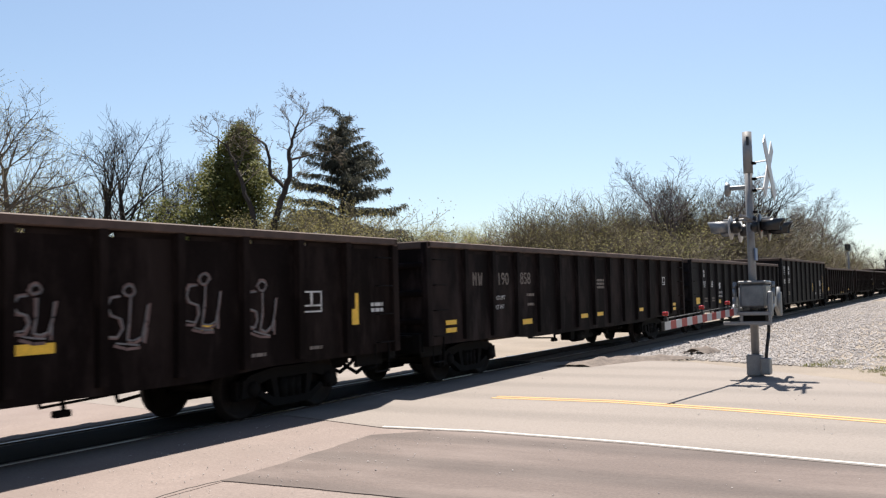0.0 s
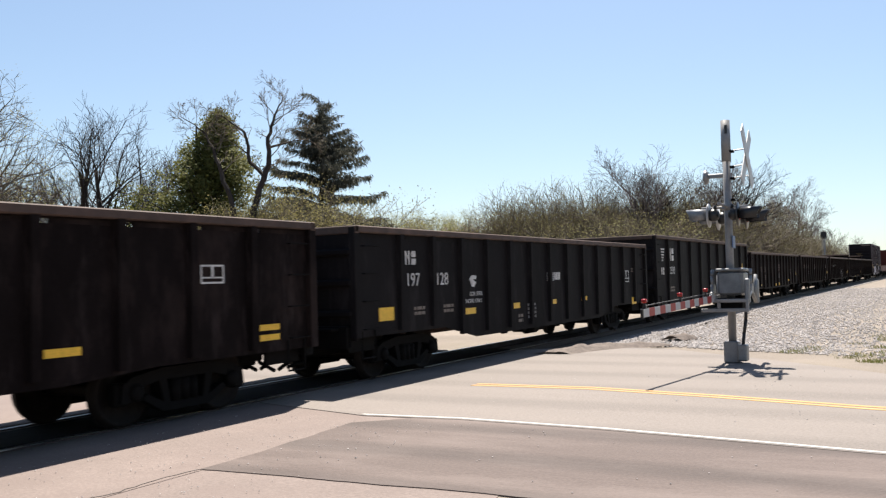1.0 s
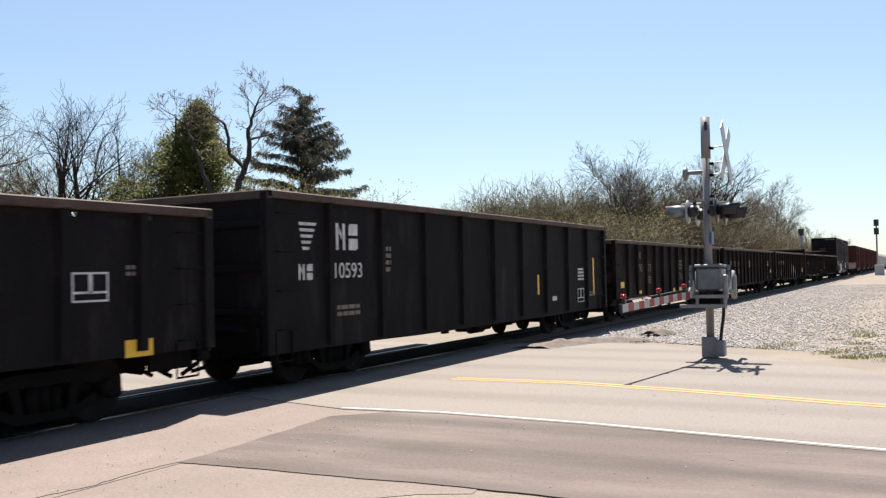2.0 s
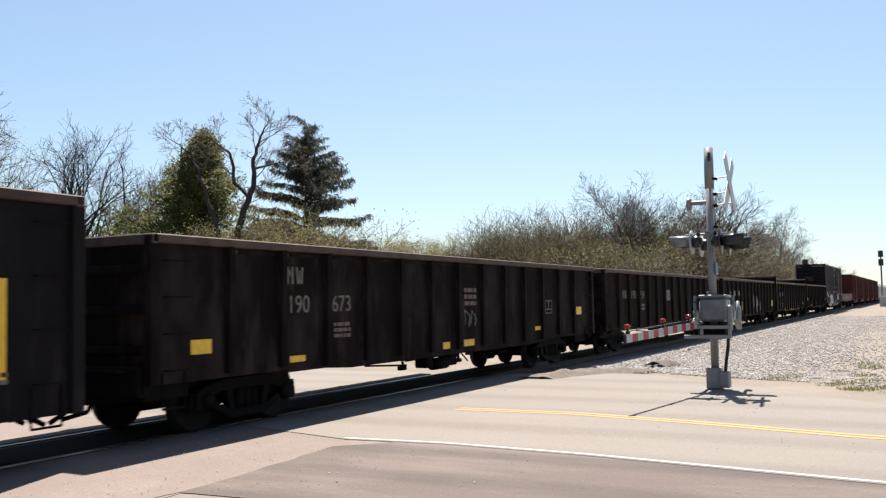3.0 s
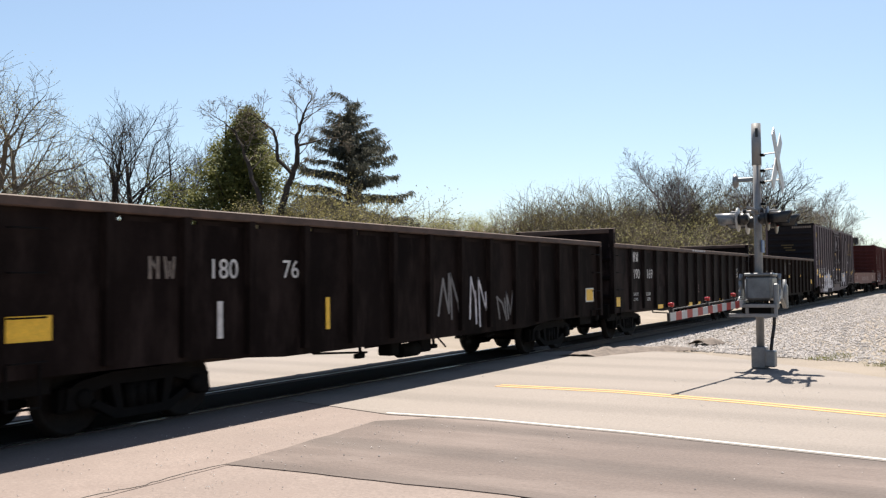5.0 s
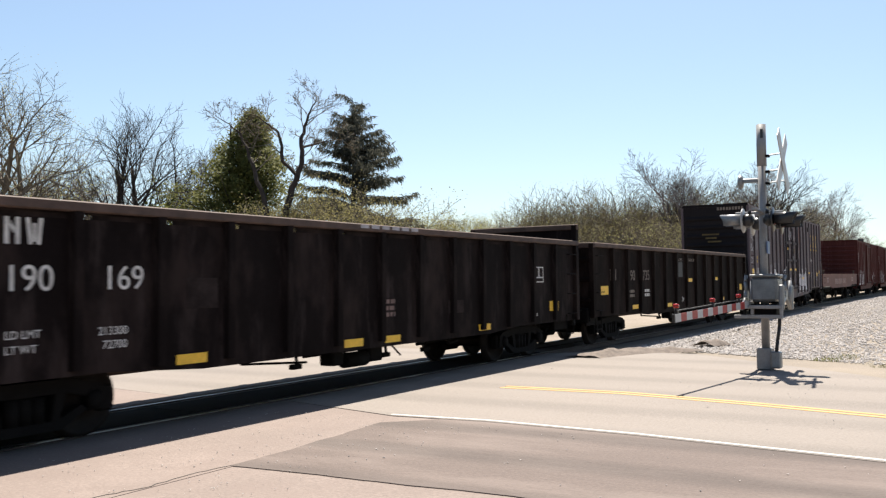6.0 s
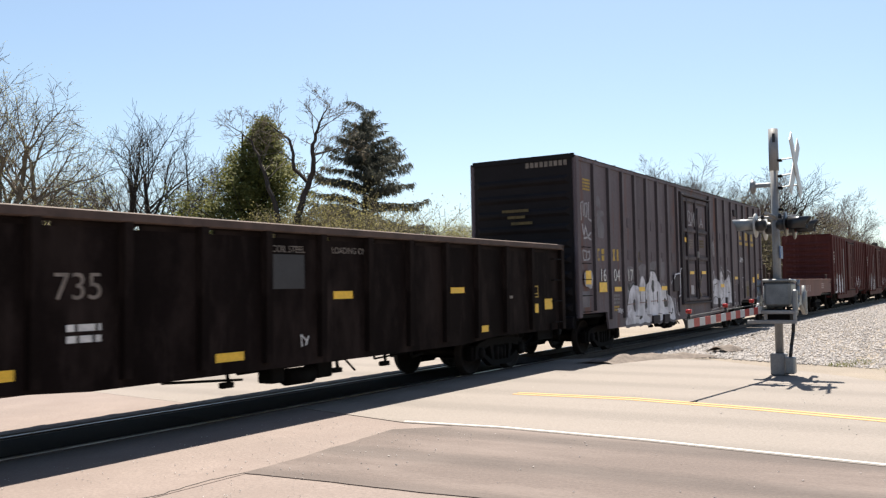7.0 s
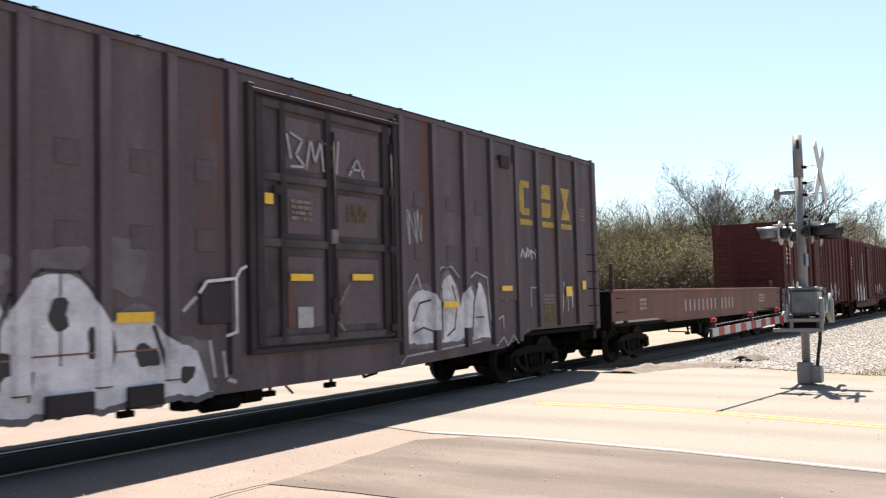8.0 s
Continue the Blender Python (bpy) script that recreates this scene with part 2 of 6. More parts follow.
def mesh_of(name, bm, *materials):
    bmesh.ops.recalc_face_normals(bm, faces=bm.faces)
    me = bpy.data.meshes.new(name)
    bm.to_mesh(me)
    bm.free()
    for m in materials:
        me.materials.append(m)
    return me


def part(name, bm, material, parent, label=""):
    me = mesh_of(name, bm, material) if isinstance(bm, bmesh.types.BMesh) else bm
    ob = new(name, me)
    ob.parent = parent
    return tagged(ob, label)


def thing(name, label, category, group="", kind="", at=None):
    ob = new(name)
    ob.empty_display_size = 0.2
    if at is not None:
        ob.matrix_basis = at
    return tagged(ob, label, category, group, kind)


def solid(name, bm, material, label, category="", kind="", group="", at=None):
    ob = new(name, mesh_of(name, bm, material))
    if at is not None:
        ob.matrix_basis = at
    return tagged(ob, label, category, group, kind)


def nb():
    return bmesh.new()


def lettering(text, size, material, x, y, z, name="lettering"):
    """Raised letters on a side that faces -y, starting at x, with their foot at z."""
    cu = bpy.data.curves.new(name, "FONT")
    cu.body, cu.size, cu.extrude = text, size * 1.4, 0.002
    ob = bpy.data.objects.new(name, cu)
    scene.collection.objects.link(ob)
    me = bpy.data.meshes.new_from_object(ob.evaluated_get(bpy.context.evaluated_depsgraph_get()))
    bpy.data.objects.remove(ob)
    me.transform(pose(x, y, z, 90, 0, 0))
    me.materials.clear()
    me.materials.append(material)
    me.name = name
    return me


def stroke(bm, pts, w, y, depth=0.004):
    """A sprayed line of width w through (x, z) points, lying on a side at y."""
    for (xa, za), (xb, zb) in zip(pts, pts[1:]):
        d = Vector((xb - xa, 0, zb - za))
        if d.length < 1e-5:
            continue
        d.normalize()
        nrm = Vector((-d.z, 0, d.x)) * w / 2
        a, b = Vector((xa, y, za)) - d * w * 0.3, Vector((xb, y, zb)) + d * w * 0.3
        q = [a - nrm, b - nrm, b + nrm, a + nrm]
        f = [bm.verts.new(v) for v in q]
        g = [bm.verts.new(v + Vector((0, -depth, 0))) for v in q]
        bm.faces.new(g)
        for i in range(4):
            bm.faces.new((f[i], f[(i + 1) % 4], g[(i + 1) % 4], g[i]))


def blob(bm, cx, cz, rx, rz, y, rng, n=22, wob=0.12, depth=0.004):
    """A sprayed patch with a wavering edge."""
    ph = [rng.uniform(0, 6.28) for _ in range(4)]
    ring = []
    for k in range(n):
        a = 2 * math.pi * k / n
        q = 1 + wob * (math.sin(2 * a + ph[0]) + 0.7 * math.sin(3 * a + ph[1]) + 0.5 * math.sin(5 * a + ph[2]))
        sq = 1 / max(abs(math.cos(a)), abs(math.sin(a))) ** 0.5
        ring.append((cx + rx * q * sq * math.cos(a), cz + rz * q * sq * math.sin(a)))
    prism(bm, ring, y - depth, y)


# ---- the lie of the land: the whole site climbs gently along the track ----
GRADE = 0.0284
TILT = -math.degrees(math.atan(GRADE))
YC = 10.2          # centre line of the track
SPEED = 20.09      # metres a second, towards -x


def lie(x):
    x = max(-80.0, x)
    return GRADE * x if x < 220 else GRADE * 220


# ---- ground, road and track ----
def slab(name, pts, top, thick, material, label, category="", kind="structure"):
    """A flat sheet that follows the gentle climb, from corners (x, y)."""
    bm = nb()
    a = [bm.verts.new((x, y, GRADE * x + top)) for x, y in pts]
    b = [bm.verts.new((x, y, GRADE * x + top - thick)) for x, y in pts]
    bm.faces.new(a)
    bm.faces.new(b[::-1])
    for i in range(len(pts)):
        j = (i + 1) % len(pts)
        bm.faces.new((a[i], b[i], b[j], a[j]))
    return solid(name, bm, material, label, category, kind)


def build_ground():
    xs = [-3000, -900, -300, -120, -80, -40] + [-20 + 2 * i for i in range(46)] + [80, 100, 130, 170, 220, 300, 400, 500, 900, 3000]
    ys = [-3000, -900, -300, -120, -60, -30] + [-16 + 2 * i for i in range(24)] + [40, 55, 75, 100, 150, 300, 900, 3000]
    bm = nb()
    grid = []
    for x in xs:
        row = []
        for y in ys:
            h = lie(x) - (0.019 if x < 19 else 0.06)
            if 7.7 < y < 13.2 and x > 20:
                h -= 0.09
            row.append(bm.verts.new((x, y, h + (0.03 * noise.noise((x * 0.3, y * 0.3, 0)) if x > 20 and y < 7 else 0))))
        grid.append(row)
    for a, b in zip(grid, grid[1:]):
        for k in range(len(ys) - 1):
            bm.faces.new((a[k], b[k], b[k + 1], a[k + 1]))
    solid("ground", bm, DIRT, "pale dry gravelly dirt ground beside the railway", "ground", "structure")


def ragged(pts, amp, step=0.25, seed=0):
    """The outline broken into short runs that waver a little."""
    out = []
    for k, (a, b) in enumerate(zip(pts, pts[1:] + pts[:1])):
        n = max(1, int(math.hypot(b[0] - a[0], b[1] - a[1]) / step)) if max(abs(a[1]), abs(b[1])) < 12 else 1
        for i in range(n):
            x, y = a[0] + (b[0] - a[0]) * i / n, a[1] + (b[1] - a[1]) * i / n
            out.append((x + amp * noise.noise((x * 3, y * 3, seed)), y + amp * noise.noise((x * 3, y * 3, seed + 5))))
    return out


def build_roads():
    near = [(8.2, -46.08), (16.13, -46.08), (16.24, 0.46), (17.74, 1.84), (19.58, 3.92), (21.31, 5.88), (21.43, 8.06), (20.28, 9.25), (10.71, 9.25), (10.10, 6.9), (10.20, 5.5), (10.05, 3.53), (9.61, 0.69), (9.18, -2.88), (8.42, -34.56)]
    slab("road", near, 0.0, 0.12, ROAD, "sun-bleached grey asphalt road running up to the level crossing", "road")
    slab("road", [(9.22, 9.66), (20.74, 9.66), (20.74, 10.74), (9.22, 10.74)], -0.004, 0.12, PANEL, "black rubber strip between the rails of the crossing", "road")
    slab("road", [(-23.04, 9.66), (9.2, 9.66), (9.2, 10.74), (-23.04, 10.74)], -0.004, 0.12, PANEL, "black rubber panels between the rails", "road")
    slab("road", [(10.37, 11.16), (20.16, 11.16), (26.5, 55.3), (17.28, 55.3)], -0.004, 0.12, ROAD, "asphalt road leading away beyond the railway crossing", "road")
    slab("pavement", [(-25, 11.16), (10.34, 11.16), (13.82, 18.43), (-25, 18.43)], -0.006, 0.12, APRON, "pale worn asphalt yard beyond the track", "pavement")
    slab("pavement", [(-25, 6.47), (6.66, 6.47), (7.2, 6.2), (8.64, 6.2), (9.9, 6.2), (10.3, 6.2), (10.95, 9.25), (-25, 9.25)], -0.009, 0.12, APRON,
         "pale pinkish worn asphalt apron along the railway track", "pavement")
    # the dark strip of newer asphalt between apron and road
    slab("pavement", ragged([(6.66, 6.49), (6.72, 5.41), (6.8, 3.46), (6.77, 2.3), (7.03, -2.3), (7.26, -46.08), (10.2, -46.08), (10.3, 6.0), (9.56, 6.75), (8.64, 6.63), (7.6, 6.55)], 0.035, 0.16, 3), -0.005, 0.12, PATCH,
         "dark grey asphalt patch beside the road with worn pale stains", "pavement")
    slab("pavement", [(-25, 6.45), (-25, 5.99), (4.95, 5.99), (5.3, 5.47), (5.59, 5.01), (5.76, 4.72), (5.99, 4.44), (6.24, 3.94), (6.47, 3.69), (6.66, 3.28), (7.0, 3.34), (7.0, 5.41), (7.0, 6.55), (-25, 6.55)][1:], -0.014, 0.12, APRON,
         "pale cracked asphalt with a crumbling edge", "pavement")
    # painted lines
    bm = nb()

    def line(bm, pts, half, top):
        top += 0.004
        for (x0, y0), (x1, y1) in zip(pts, pts[1:]):
            d = Vector((x1 - x0, y1 - y0)).normalized()
            nx, ny = -d.y * half, d.x * half
            q = [(x0 - nx, y0 - ny), (x1 - nx, y1 - ny), (x1 + nx, y1 + ny), (x0 + nx, y0 + ny)]
            a = [bm.verts.new((x, y, GRADE * x + top)) for x, y in q]
            b = [bm.verts.new((x, y, GRADE * x + top - 0.01)) for x, y in q]
            bm.faces.new(a)
            for i in range(4):
                bm.faces.new((a[i], b[i], b[(i + 1) % 4], a[(i + 1) % 4]))
    line(bm, [(8.52, -34.56), (9.27, -2.88), (9.7, 0.69), (10.14, 3.53), (10.29, 5.5), (10.18, 6.97)], 0.032, 0.0)
    solid("edge_line", bm, LINE_W, "thin white painted edge line on the road", "road marking", "structure")
    for off in (-0.1, 0.1):
        bm = nb()
        line(bm, [(11.17 + off, -34.56), (12.04 + off, -2.88), (12.67 + off, 0.9), (13.22 + off, 2.89), (13.65 + off, 4.95), (13.62 + off, 7.03)], 0.058, 0.0)
        solid("centre_line", bm, LINE_Y, "faded yellow painted centre line on the road", "road marking", "structure")
    # cracks in the old asphalt
    rng = random.Random(5)
    for pts in ([(6.67, 6.49), (6.16, 6.57), (5.64, 6.5), (5.24, 6.57), (4.61, 6.59)],):
        bm = nb()
        dense = []
        for (x0, y0), (x1, y1) in zip(pts, pts[1:]):
            for k in range(5):
                dense.append((x0 + (x1 - x0) * k / 5 + rng.uniform(-0.01, 0.01), y0 + (y1 - y0) * k / 5 + rng.uniform(-0.02, 0.02)))
        line(bm, dense, 0.006, -0.009)
        solid("asphalt_crack", bm, CRACK, "thin dark crack in the worn asphalt", "crack", "structure")


def build_track():
    track = thing("railway_track", "polished steel rails on dark ties through the crossing", "railway track", kind="structure")
    prof = [(-0.0375, 0.0), (0.0375, 0.0), (0.036, -0.035), (0.012, -0.05), (0.012, -0.13), (0.07, -0.15), (0.07, -0.165), (-0.07, -0.165), (-0.07, -0.15), (-0.012, -0.13), (-0.012, -0.05), (-0.036, -0.035)]
    for y in (9.45, 10.95):
        bm = nb()
        ends = []
        for x in (-60, 480):
            ends.append([bm.verts.new((x, y + dy, GRADE * x + dz)) for dy, dz in prof])
        for k in range(len(prof)):
            f = bm.faces.new((ends[0][k], ends[0][(k + 1) % len(prof)], ends[1][(k + 1) % len(prof)], ends[1][k]))
            f.material_index = 1 if k == 0 else 0
        me = mesh_of("rail", bm, RAIL, RAILTOP)
        part("rail", me, None, track, "steel rail with a polished head")
    tie = mesh_of("tie", box(nb(), -0.11, 0.11, -1.3, 1.3, -0.34, -0.168, 0.01), TIE)
    for i in range(110):
        x = 21.6 + 0.52 * i
        ob = part("tie", tie, None, track)
        ob.matrix_basis = pose(x, YC, GRADE * x, 0, TILT, 0)
    # stone bed
    bm = nb()
    prof = [(7.7, -0.10), (8.3, -0.14), (8.7, -0.20), (11.7, -0.20), (12.6, -0.2), (13.8, -0.5)]
    rows = []
    for x in [21.4 + 1.5 * i for i in range(60)] + [120, 160, 220, 300, 480]:
        rows.append([bm.verts.new((x, y, GRADE * x + z + 0.03 * noise.noise((x * 2, y * 2, 3)))) for y, z in prof])
    for a, b in zip(rows, rows[1:]):
        for k in range(len(prof) - 1):
            bm.faces.new((a[k], b[k], b[k + 1], a[k + 1]))
    solid("track_bed", bm, BALLAST, "crushed pale limestone bed under the railway ties", "ballast", "structure")


def stones(name, n, area, size, material, label, seed):
    """Loose broken stones strewn over a strip: area(rng) gives x, y, height."""
    rng = random.Random(seed)
    octa = np.array([(1, 0, 0), (-1, 0, 0), (0, 1, 0), (0, -1, 0), (0, 0, 1), (0, 0, -1)], float)
    tri = np.array([(0, 2, 4), (2, 1, 4), (1, 3, 4), (3, 0, 4), (2, 0, 5), (1, 2, 5), (3, 1, 5), (0, 3, 5)])
    V, Fc = [], []
    for i in range(n):
        x, y, h = area(rng)
        s = size * rng.uniform(0.45, 1.3)
        a = rng.uniform(0, 6.28)
        R = np.array([[math.cos(a), -math.sin(a), 0], [math.sin(a), math.cos(a), 0], [0, 0, 1]])
        jit = np.array([[rng.uniform(0.6, 1.2) for _ in range(3)] for _ in range(6)])
        P = (octa * jit * s * np.array((1, 0.8, 0.6)) + np.array((rng.uniform(-0.3, 0.3) * s, 0, 0))) @ R.T + np.array((x, y, GRADE * x + h + s * 0.25))
        V.append(P)
        Fc.append(tri + 6 * i)
    me = bpy.data.meshes.new(name)
    me.from_pydata(np.concatenate(V).tolist(), [], np.concatenate(Fc).tolist())
    me.materials.append(material)
    return tagged(new(name, me), label, "gravel", kind="stuff")


def build_gravel():
    def bank(rng):
        while True:
            x = 19.6 + 66 * rng.random() ** 2
            y = rng.uniform(0.2, 9.2)
            # the open gravel thins out into dirt away from the track
            edge = 22.3 - 0.45 * max(0, 6.0 - y)
            if x > edge and rng.random() < min(1, 0.22 + max(0, (y - 1.4)) / 3.5):
                return x, y, -0.055 if y < 7.7 else -0.09 - 0.09 * (y - 7.7)
    stones("gravel", 30000, bank, 0.046, STONE, "loose pale limestone gravel along the railway embankment", 11)

    def far(rng):
        return rng.uniform(21.4, 50), rng.uniform(9.6, 15.5), -0.18
    stones("gravel", 5000, far, 0.05, STONE, "pale limestone gravel between and beyond the rails", 12)

    def curb(rng):
        t = rng.random()
        x = 6.75 - 1.6 * max(0, t - 0.45) / 0.55 + rng.uniform(-0.7, 0.05)
        y = 1.4 + 4.6 * t
        return x, y + rng.uniform(-0.2, 0.2), -0.05
    stones("gravel", 2600, curb, 0.017, STONE, "fine gravel and crumbs along the broken asphalt edge", 13)

    def road(rng):
        return rng.uniform(7, 17), rng.uniform(0, 8), 0.0
    stones("road_grit", 160, road, 0.012, STONE, "few small pebbles lying on the road", 14)


def build_grit():
    def apron(rng):
        return rng.uniform(3.5, 10), rng.uniform(5.2, 8.6), 0.0
    stones("road_grit", 420, apron, 0.010, STONE, "fine pale grit strewn over the worn asphalt apron", 15)


def build_heaps():
    def heap(pts, h, seed, label):
        bm = nb()
        rows = []
        for i, (x, y, half) in enumerate(pts):
            row = []
            for k in range(13):
                u = k / 6 - 1
                zz = h * max(0, 1 - u * u) * (0.5 + 0.5 * math.sin(math.pi * i / (len(pts) - 1)))
                zz *= 0.7 + 0.7 * abs(noise.noise((x * 2.3 + seed, (y + u * half) * 2.3, 1))) * 1.6
                row.append(bm.verts.new((x + 0.06 * noise.noise((x, u * 3, seed)), y + u * half, GRADE * x + zz - 0.02)))
            rows.append(row)
        for a, b in zip(rows, rows[1:]):
            for k in range(12):
                bm.faces.new((a[k], b[k], b[k + 1], a[k + 1])).smooth = True
        solid("asphalt_mound", bm, MOUND, label, "rubble heap")
    heap([(19.4 + 0.22 * i, 8.0 - 0.035 * i - 0.005 * i * i, 0.55) for i in range(15)], 0.15, 2.0, "low brown heap of crumbled asphalt at the road edge")
    heap([(24.1 + 0.1 * i, 6.45 - 0.03 * i, 0.3) for i in range(9)], 0.18, 7.0, "small heap of dark crumbled asphalt on the gravel")


def tuft_mesh(seed, n, r, h):
    rng = random.Random(seed)
    V, Fc = [], []
    for i in range(n):
        a, d = rng.uniform(0, 6.28), r * rng.random() ** 0.7
        x, y = d * math.cos(a), d * math.sin(a)
        b, hh = rng.uniform(0, 6.28), h * rng.uniform(0.4, 1.1)
        lx, ly = 0.4 * hh * math.cos(b), 0.4 * hh * math.sin(b)
        w = 0.008
        k = len(V)
        V += [(x - w * ly, y + w, 0), (x + w, y - w * lx, 0), (x + lx * 0.4 + w, y + ly * 0.4, hh * 0.6), (x + lx, y + ly, hh)]
        Fc += [(k, k + 1, k + 2), (k, k + 2, k + 3)]
    me = bpy.data.meshes.new("grass_tuft")
    me.from_pydata(V, [], Fc)
    me.materials.append(GRASS)
    return me


def build_grass():
    rng = random.Random(3)
    tufts = [tuft_mesh(s, 110, 0.4, 0.11) for s in range(3)]
    spots = [(21.08, 3), (21.43, 2.76), (22.12, 2.65), (20.04, 1.73), (20.51, 1.38), (19.12, 1.15), (19.58, 0.69), (21.2, 1.04), (22.58, 1.27), (18.43, 0.46), (23.62, 1.84), (24.88, 1.15)]
    spots += [(rng.uniform(19, 30), rng.uniform(-1.7, 1.8)) for _ in range(9)]
    spots += [(6.39, 2.53), (6.34, 3.11), (6.45, 1.96), (6.11, 3.69), (6.16, 2.3)]
    for i, (x, y) in enumerate(spots):
        ob = new("grass_tuft", tufts[i % 3])
        s = rng.uniform(0.6, 1.1) if x > 10 else 0.4
        ob.matrix_basis = pose(x, y, lie(x) - 0.06, 0, 0, rng.uniform(0, 360)) @ Matrix.Diagonal((s, s, s, 1))
        tagged(ob, "low tuft of yellowing spring grass in the gravel", "grass", "grass tufts by the track", "stuff")


# ---- crossing signal ----
def build_signal():
    bx, by = 15.83, 3.19
    bz = lie(bx)
    # built at 1 to 1.152, as the parts are given for a mast 4.2 m high
    sig = thing("crossing_signal", "grey railway crossing signal mast with lowered striped gate arm", "crossing signal",
                at=pose(18.24, 3.675, lie(18.24)) @ Matrix.Scale(1.152, 4))
    bm = nb()
    box(bm, -0.13, 0.13, -0.11, 0.13, 0.0, 0.36, 0.015)
    base = part("base", bm, GALV_M, sig, "cast grey mast base")
    bm = nb()
    box(bm, -0.22, -0.02, -0.27, -0.112, 0.03, 0.31, 0.02)
    part("junction_box", bm, GALV, sig, "grey metal junction box at the mast foot")
    bm = nb()
    tube(bm, (0, 0, 0.3), (0, 0, 3.9), 0.068, 0.066, 16)
    part("mast", bm, GALV_M, sig)
    bm = nb()
    tube(bm, (0, 0, 3.45), (0, 0, 4.17), 0.082, 0.08, 16)
    part("mast_top", bm, GALV_M, sig, "split galvanised mast head")
    part("slot", box(nb(), -0.088, -0.07, -0.045, 0.0, 3.93, 4.08, 0.004), LAMPBLK, sig)
    for z in (3.62, 3.35, 3.15, 2.78):
        bm = nb()
        box(bm, -0.05, 0.05, -0.13, -0.06, z - 0.02, z + 0.02, 0.005)
        part("clamp", bm, UNDER, sig)
        if z > 3:
            bm = nb()
            tube(bm, (0, -0.08, z + 0.01), (0, -0.36, z + 0.03), 0.012, n=6)
            part("sign_bracket", bm, GALV, sig)
    # the cross boards face along the road
    for a in (48, -48):
        bm = nb()
        box(bm, -0.61, 0.61, -0.008, 0.008, -0.115, 0.115, 0.003)
        ob = part("crossbuck_board", bm, SIGNW, sig, "white reflective cross board")
        ob.matrix_basis = pose(0.0, -0.33 - (0.02 if a > 0 else 0), 3.50, 0, a, 0)
    # side bracket and bell
    bm = nb()
    box(bm, -0.04, 0.04, 0.06, 0.40, 3.18, 3.25, 0.01)
    part("bell_bracket", bm, GALV, sig)
    bm = nb()
    lathe(bm, [(0.02, 0.0), (0.1, 0.02), (0.13, 0.07), (0.06, 0.1), (0.0, 0.11)], "y", 16, at=(0, 0.3, 3.2))
    part("bell", bm, GALV, sig)
    bm = nb()
    tube(bm, (0.0, -0.33, 2.66), (0.0, 0.45, 2.66), 0.022, n=8)
    tube(bm, (-0.75, 0, 2.66), (0.75, 0, 2.66), 0.03, n=8)
    box(bm, -0.09, 0.09, -0.09, 0.09, 2.61, 2.71, 0.01)
    arm = part("lamp_arm", bm, GALV_M, sig)
    for side in (-1, 1):
        for x in (-0.36, 0.36):
            y = side * 0.24
            bm = nb()
            lathe(bm, [(0.0, 0.0), (0.205, 0.0), (0.205, 0.012), (0.0, 0.02)], "y", 28, at=(x, y, 2.50))
            disc = part("background_disc", bm, LAMPGRY if side > 0 else LAMPBLK, sig, "round signal background disc")
            bm = nb()
            lathe(bm, [(0.0, 0.0), (0.09, 0.0), (0.11, -side * 0.05), (0.11, -side * 0.1), (0.06, -side * 0.16), (0.0, -side * 0.16)], "y", 20, at=(x, y, 2.50))
            tube(bm, (x, y - side * 0.1, 2.6), (x, y - side * 0.1, 2.67), 0.03, n=8)
            part("lamp_housing", bm, LAMPBLK, sig)
            bm = nb()
            lathe(bm, [(0.0, 0.03 * side), (0.07, 0.025 * side), (0.1, 0.016 * side)], "y", 20, at=(x, y, 2.50))
            part("lens", bm, LENS_R, sig, "unlit red glass lens")
            bm = nb()
            outer, inner, n = 0.115, 0.107, 14
            rows = []
            for r in (outer, inner):
                for yy in (0.0, 0.37):
                    row = []
                    for k in range(n + 1):
                        a = math.radians(-45 + 270 * k / n)
                        cut = yy * (0.80 + 0.20 * max(0, math.sin(a)))
                        row.append(bm.verts.new((x + r * math.cos(a), y + side * (0.02 + cut), 2.50 + r * math.sin(a))))
                    rows.append(row)
            for a, b in ((0, 1), (2, 3), (1, 3), (0, 2)):
                for k in range(n):
                    bm.faces.new((rows[a][k], rows[a][k + 1], rows[b][k + 1], rows[b][k])).smooth = True
            # paler metal on the +y hoods: sunlight on their tops put into the colour
            part("hood", bm, GALV if side > 0 else LAMPBLK, sig, "half-round lamp hood")
    bm = nb()
    box(bm, -0.1, 0.09, -0.085, -0.065, 1.95, 2.16, 0.004)
    part("notice_plate", bm, BLUEP, sig, "small blue notice plate on the mast")
    # gate machine with its swing arms and counterweight frame
    bm = nb()
    box(bm, -0.24, 0.24, -0.25, 0.18, 1.14, 1.55, 0.04)
    box(bm, -0.26, 0.26, -0.27, 0.20, 1.55, 1.60, 0.015)
    mech = part("gate_machine", bm, GALV_D, sig, "galvanised gate machine housing")
    bm = nb()
    box(bm, -0.24, 0.24, -0.23, 0.18, 0.92, 1.1, 0.01)
    part("gate_bracket", bm, UNDER, sig)
    for y in (-0.33, 0.30):
        bm = nb()
        tube(bm, (0, y - 0.03, 1.25), (0, y + 0.03, 1.25), 0.09, n=14)
        for xa, za, xb, zb in ((0.0, 1.25, -0.05, 1.48), (-0.05, 1.48, 0.0, 1.58), (0.0, 1.25, -0.35, 1.02), (0, 1.25, 0.4, 1.03), (0.4, 1.03, 0.45, 1.5)):
            tube(bm, (xa, y, za), (xb, y, zb), 0.032, n=8)
        part("swing_arm", bm, GALV, sig)
    bm = nb()
